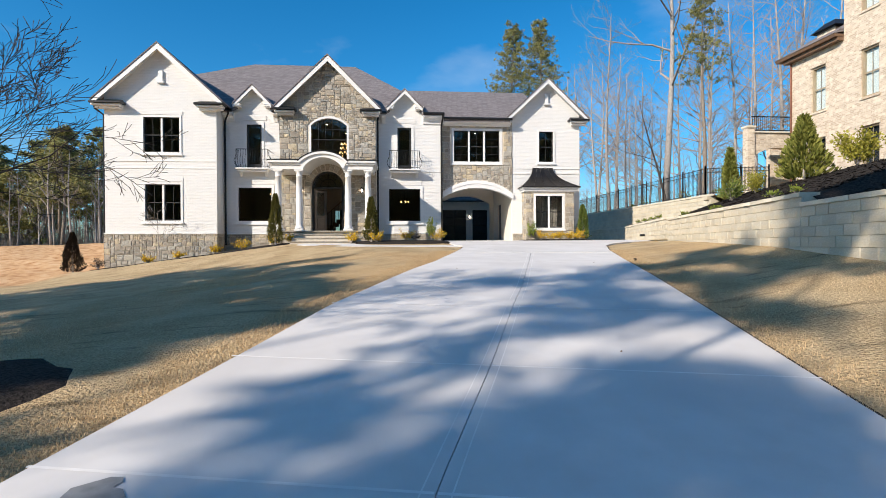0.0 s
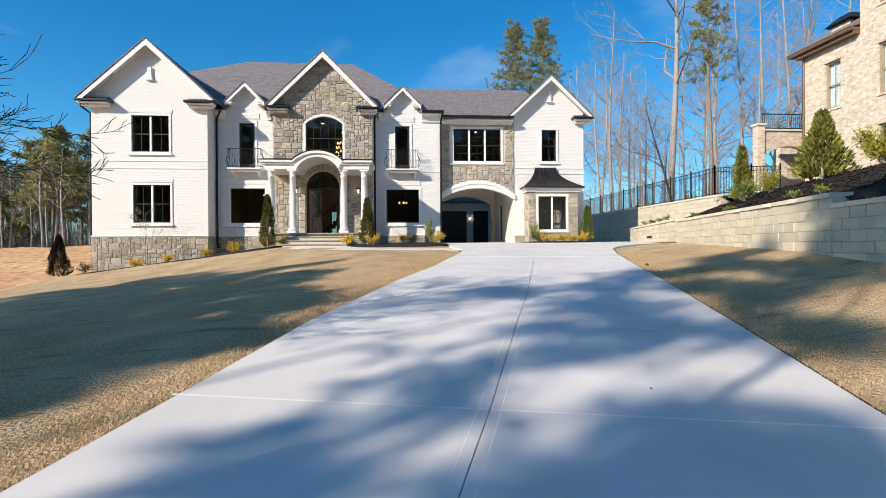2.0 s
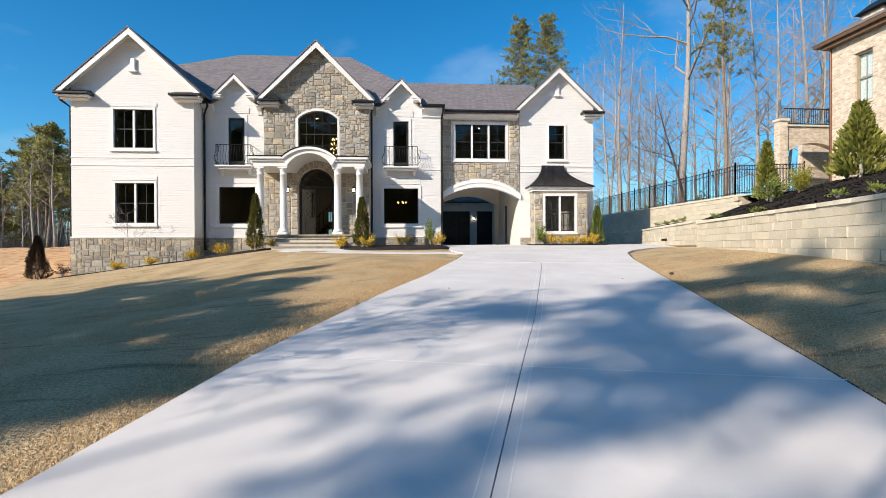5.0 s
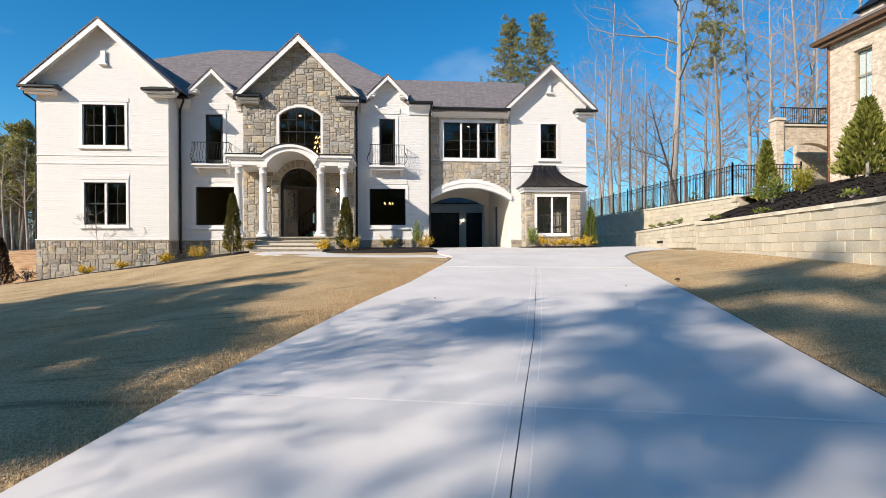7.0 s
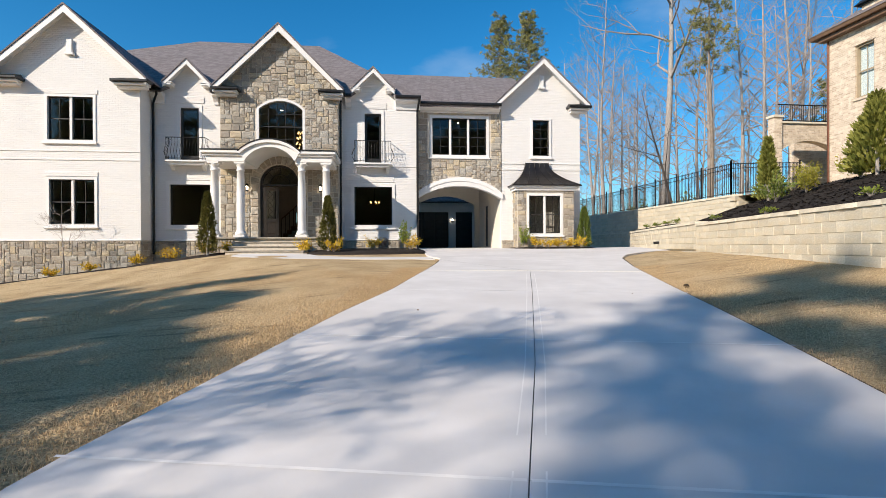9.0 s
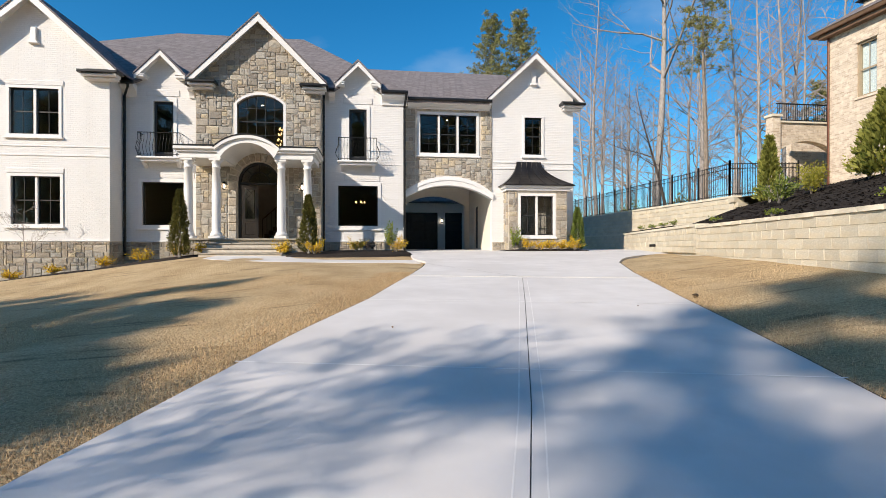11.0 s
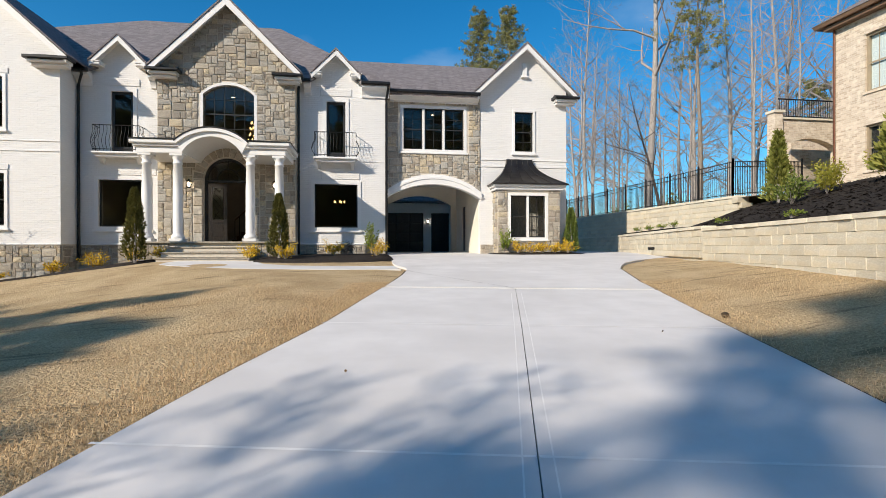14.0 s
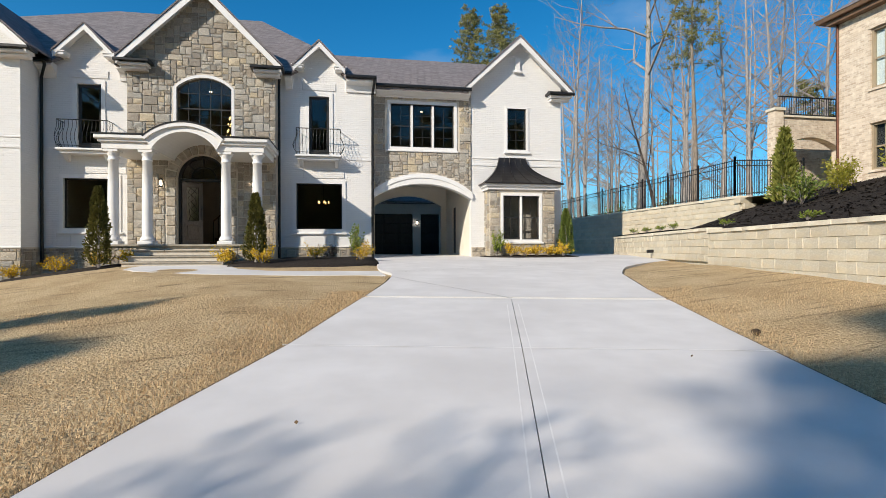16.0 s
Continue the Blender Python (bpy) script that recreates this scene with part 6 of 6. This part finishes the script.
# behind the house
pine_tree("pine", 10.1, 74.3, -1.5, 34.5, 0.4, 1, "tall green pine rising behind the house roof", 0.5, 0.092, 1300, 0.36)
pine_tree("pine", 13.9, 73.7, -1.5, 34.8, 0.42, 2, "tall green pine rising behind the house roof", 0.5, 0.1, 1400, 0.36)
# bare woods beyond the fence
big = bare_tree("bare_tree", 23.1, 52.1, 3.5, 33, 0.38, 5, "tall pale-barked leafless tree beyond the fence", (0.0, 0.0), 0.4, 16, 0.32, depth=3, twigs=4)
pine_tree("pine", 20.5, 40.1, 3.5, 17.6, 0.2, 6, "tall thin pine with a sparse crown beyond the fence", 0.6, 0.1, 400, 0.26)
proto = [bare_tree("bare_tree", 14.7, 47.8, 3.4, 15, 0.13, 11, "slender leafless tree beyond the fence", (0.02, 0), 0.25, 22, 0.22, depth=3, twigs=4),
         bare_tree("bare_tree", 24.8, 43.4, 3.5, 18.5, 0.18, 12, "slender leafless tree beyond the fence", (-0.01, 0.01), 0.35, 20, 0.22, depth=3, twigs=4),
         bare_tree("bare_tree", 16.6, 37.6, 3.5, 8.5, 0.11, 13, "leaning dark-barked leafless tree beyond the fence", (-0.24, 0.0), 0.3, 10, 0.34, DARK_TWIG, DARK_TWIG, 3, 0.7, 4)]
tree_rng = random.Random(9)
for x, y, sc, which in [(13.2, 44.0, 0.9, 0), (16.9, 52.0, 1.15, 1), (26.2, 42.6, 1.05, 1), (28.2, 41.3, 1.1, 0), (30.5, 46.0, 1.25, 1), (36.7, 47.5, 1.3, 1), (33.0, 52.0, 1.4, 0), (19.0, 56.0, 1.1, 0), (20.5, 60.0, 1.1, 1), (27.0, 58.0, 1.3, 0), (22.8, 45.5, 0.85, 0), (29.0, 55.0, 1.25, 1), (17.4, 46.0, 0.75, 0), (38.5, 55.0, 1.5, 1), (25.0, 64.0, 1.3, 0), (14.5, 58.0, 0.9, 1), (23.6, 38.8, 0.7, 1), (31.5, 60, 1.3, 1), (15.5, 66, 1.0, 0), (18.5, 70, 1.2, 1), (22.0, 68, 1.0, 0), (28.5, 70, 1.3, 0), (33.5, 66, 1.4, 1), (37, 62, 1.3, 0), (26.5, 50.5, 0.9, 0), (18.2, 50.5, 0.8, 1), (15.6, 42.5, 0.6, 0), (20.0, 47.0, 0.7, 0), (34.5, 43.0, 1.0, 0), (41, 50, 1.3, 0)]:
    copy_thing(proto[which], pose(x, y, 3.4, 0, 0, tree_rng.uniform(0, 360)) @ Matrix.Diagonal((sc, sc, sc, 1)))
for k in range(34):
    x, y = 13.5 + 0.8 * k + tree_rng.uniform(-0.6, 0.6), 46 + tree_rng.uniform(-6, 20)
    sc = tree_rng.uniform(0.25, 0.55)
    copy_thing(proto[k % 2], pose(x, y, 3.4, 0, 0, tree_rng.uniform(0, 360)) @ Matrix.Diagonal((sc, sc, sc, 1)))
pine_tree("pine", 40, 53, 3.4, 14.5, 0.22, 47, "dark green pine behind the neighboring house", 0.45, 0.17, 260, 0.5)
pine_tree("pine", 45, 56, 3.4, 13, 0.2, 48, "dark green pine behind the neighboring house", 0.45, 0.17, 240, 0.5)
shrub("undergrowth", 21.5, 43.5, 3.5, 1.8, 2.2, NEEDLES, "low green undergrowth beyond the fence", 81, 900, 0.2)
shrub("undergrowth", 18.0, 46.0, 3.5, 1.5, 1.6, LIME, "low green undergrowth beyond the fence", 82, 500, 0.2)

# woods to the west
pines = [pine_tree("pine", -36.0, 48.0, 0.2, 11.8, 0.2, 21, "rounded green pine at the edge of the western woods", 0.35, 0.2, 300, 0.55),
         pine_tree("pine", -33.5, 50.0, 0.2, 12.6, 0.17, 22, "slim green pine at the edge of the western woods", 0.4, 0.14, 220, 0.5),
         pine_tree("pine", -39.5, 46.5, 0.0, 8.5, 0.16, 23, "young green pine at the edge of the western woods", 0.25, 0.2, 220, 0.5)]
saplings = [bare_tree("bare_tree", -37.5, 45.0, 0.0, 8.5, 0.1, 24, "thin leafless tree in the western woods", (0, 0), 0.35, 10, 0.2), bare_tree("bare_tree", -35.0, 44.0, 0.0, 7.0, 0.08, 25, "thin leafless tree in the western woods", (0.02, 0), 0.3, 10, 0.24)]
for k in range(26):
    x, y = -31 - 1.15 * k + tree_rng.uniform(-1, 1), 49 + tree_rng.uniform(-4, 13) - 0.35 * k
    copy_thing(pines[k % 3], pose(x, y, land_z(x, y), 0, 0, tree_rng.uniform(0, 360)) @ Matrix.Diagonal([tree_rng.uniform(0.75, 1.05)] * 3 + [1]))
for k in range(30):
    x, y = -29 - 1.0 * k + tree_rng.uniform(-1, 1), 44 + tree_rng.uniform(-3, 9) - 0.35 * k
    copy_thing(saplings[k % 2], pose(x, y, land_z(x, y), 0, 0, tree_rng.uniform(0, 360)) @ Matrix.Diagonal([tree_rng.uniform(0.8, 1.25)] * 3 + [1]))

# brush and saplings that close the western woods
rng = random.Random(33)
s = Shape()
for _ in range(9000):
    x, y = rng.uniform(-95, -24), rng.uniform(50, 64)
    y -= max(0.0, (-30 - x) * 0.35)
    z = land_z(x, y)
    h = rng.uniform(0.8, 4.0) if rng.random() < 0.6 else rng.uniform(3, 9)
    p = Vector((x, y, z - 0.1))
    q = p + Vector((rng.gauss(0, 0.3), rng.gauss(0, 0.3), h))
    w = rng.uniform(0.012, 0.05)
    s.add([p + Vector((-w, 0, 0)), p + Vector((w, 0, 0)), q], [(0, 1, 2)])
    for _ in range(3):
        f = rng.uniform(0.3, 0.95)
        c = p.lerp(q, f)
        leaf_quad(s, c, Vector((rng.gauss(0, 1), rng.gauss(0, 1), rng.uniform(0.1, 1))), rng.uniform(0.3, 0.9), 0.03, rng)
tagged(new("brush", s.mesh("brush", TWIG)), "brown leafless brush at the edge of the western woods", "brush", kind="stuff")

# small trees on the lawn
bare_tree("ornamental_tree", -5.3, 4.5, land_z(-5.3, 4.5), 5.7, 0.04, 31, "small leafless tree in a mulch ring on the lawn", (0.0, 0.02), 0.3, 36, 0.285, DARK_TWIG, DARK_TWIG, 3, 0.75, 6)
x, y, z = at_house(-11.23, 25.0)
bare_tree("sapling", x, y, z, 2.5, 0.022, 32, "small leafless sapling before the stone foundation", (0, 0), 0.3, 12, 0.34, TWIG, TWIG, 2, 0.7, 5)
s = Shape()
for q in range(3):
    for i in range(28):
        a = 2 * math.pi * i / 28
        rr = (1.42, 1.15, 0.3)[q] * (1 + 0.05 * math.sin(5 * a) + 0.03 * math.sin(11 * a))
        px, py = -4.78 + rr * math.cos(a), 4.3 + rr * math.sin(a)
        s.v.append((px, py, land_z(px, py) + (-0.03, 0.06, 0.12)[q]))
s.f = [(q * 28 + i, q * 28 + (i + 1) % 28, (q + 1) * 28 + (i + 1) % 28, (q + 1) * 28 + i) for q in range(2) for i in range(28)] + [tuple(56 + i for i in range(28))]
tagged(new("mulch_ring", mend(s.mesh("mulch_ring", MULCH, True))), "dark mulch ring round a small lawn tree", "mulch bed", kind="structure")

# trees that stand behind the path and throw their shade over drive and lawn
for x, y, h, crown, w, full, seed in [(-14.28, -5.88, 19, 0.7, 0.08, 90, 203), (-20.29, -1.55, 15, 0.6, 0.13, 160, 201), (-23.41, -0.41, 17, 0.6, 0.09, 120, 202), (-14.34, -0.68, 11, 0.5, 0.16, 150, 201),
                                      (-13.29, -7.92, 17, 0.5, 0.12, 100, 203), (-24.29, 0.95, 15, 0.6, 0.13, 160, 203), (-15.34, 2.82, 11, 0.5, 0.16, 150, 201), (-17.32, -2.93, 13, 0.5, 0.13, 110, 202),
                                      (-10.79, -9.55, 15, 0.6, 0.13, 160, 202), (-24.25, -6.92, 18, 0.75, 0.06, 70, 201), (-17.84, 3.82, 11, 0.5, 0.16, 150, 201), (-14.84, -3.18, 11, 0.5, 0.16, 150, 203),
                                      (-23.32, 4.07, 13, 0.5, 0.13, 110, 203), (-19.25, -14.42, 18, 0.75, 0.06, 70, 201), (-5.1, -1.65, 14, 0.7, 0.1, 90, 204), (-16.6, -5.9, 13, 0.5, 0.08, 50, 205)]:
    pine_tree("pine", x, y, land_z(x, y), h, 0.08, seed, "tall pine beside the approach to the drive", crown, w, full, 0.62)
for k, (tx, ty, h) in enumerate([(-1.7, 7.6, 14)]):
    mean = h * 0.74
    x, y = tx - 0.75 * 1.76 * mean, ty - 0.66 * 1.76 * mean
    bare_tree("bare_tree", x, y, land_z(x, y), h, 0.08, 110 + k, "leafless tree beside the approach to the drive", (0, 0), 0.45, 9, 0.2)

# woods behind the approach, which the windows mirror
far_pine = pine_tree("pine", -48, -30, land_z(-48, -30), 14, 0.22, 130, "dark pine in the woods behind the approach", 0.2, 0.2, 260, 0.7)
for k in range(20):
    x = -46 + 5.4 * k
    for y0, sc in ((-29, 1.0), (-52, 2.0), (-66, 2.4)):
        y = y0 + tree_rng.uniform(-4, 3)
        copy_thing(far_pine, pose(x + tree_rng.uniform(-2, 2), y, drive_z(y) - 0.3, 0, 0, tree_rng.uniform(0, 360)) @ Matrix.Diagonal([sc * tree_rng.uniform(0.85, 1.1)] * 3 + [1]))

# ---- fence ----
def fence(points, label, height=1.34):
    """Black iron fence: points are (x, y, z); posts at about 1.9 m."""
    f = thing("iron_fence", points[0], label, "fence")
    picket = mend(Shape().box(-0.008, 0.008, -0.008, 0.008, 0.06, height).mesh("picket", BLACK_METAL))
    post = mend(Shape().box(-0.028, 0.028, -0.028, 0.028, -0.1, height + 0.06).add([(-0.04, -0.04, height + 0.06), (0.04, -0.04, height + 0.06), (0.04, 0.04, height + 0.06), (-0.04, 0.04, height + 0.06), (0, 0, height + 0.13)], [(0, 1, 4), (1, 2, 4), (2, 3, 4), (3, 0, 4), (3, 2, 1, 0)]).mesh("post", BLACK_METAL))
    org = ORIGIN[f.name]
    for a, c in zip(points[:-1], points[1:]):
        a, c = Vector(a), Vector(c)
        d = (c - a).length
        n = max(1, round(d / 1.9))
        for i in range(n + 1):
            ob = new("post", post)
            ob.parent, ob.location = f, a.lerp(c, i / n) - org
        for hgt in (0.12, height - 0.22, height - 0.04):
            part("rail", Shape().tube([a + Vector((0, 0, hgt)), c + Vector((0, 0, hgt))], 0.017, 4), BLACK_METAL, f)
        m = int(d / 0.115)
        for i in range(m):
            ob = new("picket", picket)
            ob.parent, ob.location = f, a.lerp(c, (i + 0.5) / m) - org


fc = turn_uv(14.85, 23.55)
fence([(*turn_uv(14.9, 49.0), 3.55), (*fc, 3.6)], "black iron picket fence along the upper wall")
fence([(*fc, 3.6), (15.2, 26.0, 3.85), (17.4, 27.2, 4.05)], "black iron picket fence running toward the brick house")

# ---- neighbour's house ----
nb = thing("neighbor_house", (*turn_uv(24, 20),) + (4.0,), "tan tumbled-brick house with brown eaves on the bank", "house", HOUSE_TURN)
ORIGIN["neighbor_house"] = Vector((24, 20, 4.0))
nb.matrix_basis = pose(0, 0, 0, 0, 0, HOUSE_TURN) @ Matrix.Translation((24, 20, 4.0))
# wall that faces the drive, drawn flat in v and z and stood up along u = 19.9
WEST = Matrix.Translation(-ORIGIN["neighbor_house"]) @ Matrix(((0, 1, 0, 19.9), (1, 0, 0, 0), (0, 0, 1, 0), (0, 0, 0, 1)))
nb_wins = [(22.18, 23.0, 7.52, 9.66), (19.52, 20.36, 7.5, 9.58), (22.18, 23.0, 4.6, 6.27), (19.5, 20.34, 4.6, 6.26), (16.6, 17.45, 7.5, 9.58), (16.6, 17.45, 4.7, 6.26), (19.52, 20.36, 11.2, 12.9)]
part("wall", Shape().holed([(8, 3.2), (24.3, 3.2), (24.3, 10.55), (21.2, 10.55), (21.2, 13.8), (8, 13.8)], [R(w) for w in nb_wins], 0, 0.3), TAN_BRICK, nb, "tumbled tan brick wall").matrix_basis = WEST
part("wall", Shape().box(20.2, 32, 24.0, 24.3, 3.2, 10.5), TAN_BRICK, nb)
part("wall", Shape().box(20.2, 32, 20.9, 21.2, 10.5, 13.8), TAN_BRICK, nb)
part("wall", Shape().box(20.2, 32, 8, 8.3, 3.2, 13.8), TAN_BRICK, nb)
for a, c, z0, z1 in nb_wins:
    w = part("window", Shape().holed(rect(a - 0.005, c + 0.005, z0 - 0.005, z1 + 0.005), [rect(a + 0.07, c - 0.07, z0 + 0.07, z1 - 0.07)], 0.06, 0.2), TAN_TRIM, nb)
    w.matrix_basis = WEST
    part("sash", Shape().box(a + 0.05, c - 0.05, 0.12, 0.145, (z0 + z1) / 2 - 0.03, (z0 + z1) / 2 + 0.03).box((a + c) / 2 - 0.012, (a + c) / 2 + 0.012, 0.13, 0.145, z0 + 0.05, z1 - 0.05), TAN_TRIM, w)
    g = part("pane", Shape().box(a + 0.06, c - 0.06, 0.148, 0.154, z0 + 0.06, z1 - 0.06), CLEAR, w)
    g.visible_shadow = False
    lower = z1 < 7
    part("curtain" if not lower else "blind", Shape().box(a + 0.01, c - 0.01, 0.215, 0.25, z0 + 0.01, z1 - 0.01), DARK_SASH if lower else CURTAIN, w, "dark blind" if lower else "pale drawn curtain")
    sl = part("sill", Shape().box(a - 0.06, c + 0.06, -0.05, 0.1, z0 - 0.09, z0 - 0.004), TAN_BRICK, w)
    part("lintel", Shape().box(a - 0.08, c + 0.08, -0.03, 0.05, z1 + 0.006, z1 + 0.22), TAN_BRICK, w)
s = Shape().add([(19.46, 24.75, 10.5), (19.46, 21.2, 10.5), (32, 21.2, 10.5), (32, 24.75, 10.5), (19.42, 24.8, 10.63), (19.42, 21.2, 10.63), (32, 21.2, 10.63), (32, 24.8, 10.63)], [(0, 1, 2, 3), (4, 7, 6, 5), (0, 4, 5, 1), (0, 3, 7, 4), (2, 6, 7, 3), (1, 5, 6, 2)])
part("eave", s, BROWN_TRIM, nb, "brown boxed eave")
part("bed_moulding", Shape().box(19.6, 19.9, 21.2, 24.45, 10.34, 10.49), BROWN_TRIM, nb)
part("roof", Shape().add([(19.4, 24.82, 10.64), (19.4, 21.2, 10.64), (23.5, 21.2, 13.2), (32, 21.2, 13.2), (32, 24.82, 10.64)], [(0, 1, 2), (0, 2, 3, 4), (1, 3, 2), (0, 4, 3, 1)]), SHINGLE, nb)
part("roof", Shape().add([(19.2, 7.3, 13.9), (19.2, 21.8, 13.9), (33, 21.8, 13.9), (33, 7.3, 13.9), (24, 14.5, 18), (28, 14.5, 18)], [(0, 1, 4), (1, 2, 5, 4), (2, 3, 5), (3, 0, 4, 5), (0, 3, 2, 1)]), SHINGLE, nb)
ch = part("chimney", Shape().box(20.2, 21.2, 22.0, 23.0, 10.6, 11.3), TAN_BRICK, nb)
part("chimney_cap", Shape().box(20.1, 21.3, 21.9, 23.1, 11.3, 11.36).add([(20.0, 21.8, 11.36), (21.4, 21.8, 11.36), (21.4, 23.2, 11.36), (20.0, 23.2, 11.36), (20.4, 22.2, 11.75), (21.0, 22.2, 11.75), (21.0, 22.8, 11.75), (20.4, 22.8, 11.75)], [(0, 1, 5, 4), (1, 2, 6, 5), (2, 3, 7, 6), (3, 0, 4, 7), (4, 5, 6, 7), (3, 2, 1, 0)]), BLACK_METAL, ch)
part("downspout", Shape().tube([(19.84, 24.22, 10.4), (19.84, 24.22, 3.8)], 0.045, 8), COPPER, nb, "copper downspout at the corner")
# porch with an arched opening and a railed deck above
part("porch_wall", Shape().holed([(18.95, 3.2), (19.35, 3.2), (19.35, 6.05)] + arc(20.75, 1.4, 6.05, 6.5, 14)[1:-1] + [(22.15, 6.05), (22.15, 3.2), (25, 3.2), (25, 7.3), (18.95, 7.3)], [], 26.2, 26.6), TAN_BRICK, nb, "brick porch wall with a broad arch")
part("porch_pier", Shape().box(18.88, 19.28, 26.1, 26.5, 3.2, 7.55), TAN_BRICK, nb)
part("pier_cap", Shape().box(18.82, 19.34, 26.04, 26.56, 7.55, 7.66), BLOCK_CAP, nb)
part("porch_coping", Shape().box(19.3, 25, 26.12, 26.68, 7.3, 7.38), BLOCK_CAP, nb)
part("porch_ceiling", Shape().box(21.4, 25, 26.61, 28.4, 7.07, 7.2), BROWN_TRIM, nb)
part("porch_wall", Shape().box(22.4, 25, 29.01, 29.3, 3.2, 7.06), TAN_BRICK, nb)
rail = part("deck_railing", Shape().box(19.3, 23, 26.36, 26.4, 8.2, 8.25).box(19.3, 23, 26.36, 26.4, 7.46, 7.5), BLACK_METAL, nb, "black iron deck railing")
for k in range(32):
    part("baluster", Shape().box(19.35 + 0.115 * k, 19.365 + 0.115 * k, 26.372, 26.388, 7.48, 8.22), BLACK_METAL, rail)


# ---- grass ----
def grass():
    """Short dormant blades on the lawn nearest to the drive."""
    rng = np.random.default_rng(5)
    s = Shape()
    count = 0
    for side, total in ((-1, 95000), (1, 50000)):
        ys = rng.uniform(1.5, 17, total * 2)
        ds = rng.random(total * 2) ** 1.6 * 6.0 - 0.03
        hs, an, le = rng.uniform(0.003, 0.013, total * 2), rng.uniform(0, 6.28, total * 2), rng.uniform(0.006, 0.02, total * 2)
        for y, d, h, a, l in zip(ys[:total], ds, hs, an, le):
            x = left_edge(y) - d if side < 0 else right_edge(y) + d
            if side > 0 and x > near_x(y) - 0.1:
                continue
            z = land_z(x, y) + (0.025 if d < 0.6 else 0.01)
            c, q = math.cos(a), math.sin(a)
            s.v += [(x - q * 0.004, y + c * 0.004, z - 0.02), (x + q * 0.004, y - c * 0.004, z - 0.02), (x + c * l, y + q * l, z + h)]
            s.f.append((count, count + 1, count + 2))
            count += 3
    tagged(new("lawn_grass", s.mesh("lawn_grass", GRASS)), "short tan dormant grass blades along the drive", "grass", kind="stuff")


grass()
# drain outlet in the low wall, and a clod on the lawn edge
tagged(new("drain_pipe", mend(Shape().tube([(near_x(25.2) + 0.1, 25.2, 1.72), (near_x(25.2) - 0.22, 25.25, 1.7)], [0.055, 0.055], 10).mesh("drain_pipe", BLACK_METAL))), "short black drain outlet in the block wall", "pipe")
clod = Shape().turned(4.98, 13.2, [(0.02, drive_z(13.2) - 0.02), (0.05, drive_z(13.2) + 0.01), (0.04, drive_z(13.2) + 0.04), (0.015, drive_z(13.2) + 0.055)], 7)
clod.v = [(x + 0.02 * noise.noise(Vector((x * 40, y * 40, z * 40))), y, z) for x, y, z in clod.v]
tagged(new("soil_clod", mend(clod.mesh("soil_clod", SOIL_AND_SHADOW))), "dark clod of soil at the drive edge", "clod")
# small leavings on the drive
deb = random.Random(77)
for k, (x, y) in enumerate([(1.7, 4.9), (0.3, 10.9), (4.7, 13.1), (3.6, 12.2)]):
    s = Shape()
    leaf_quad(s, Vector((x, y, drive_z(y) + 0.036)), Vector((deb.uniform(-1, 1), deb.uniform(-1, 1), 0.15)), 0.024, 0.013, deb)
    s.v += [(a, c, z + 0.004) for a, c, z in s.v[:4]]
    s.f += [(4, 5, 6, 7)]
    tagged(new("dry_leaf", s.mesh("dry_leaf", DRY_LEAF)), "dry brown leaf on the concrete drive", "leaf", "dry leaves")
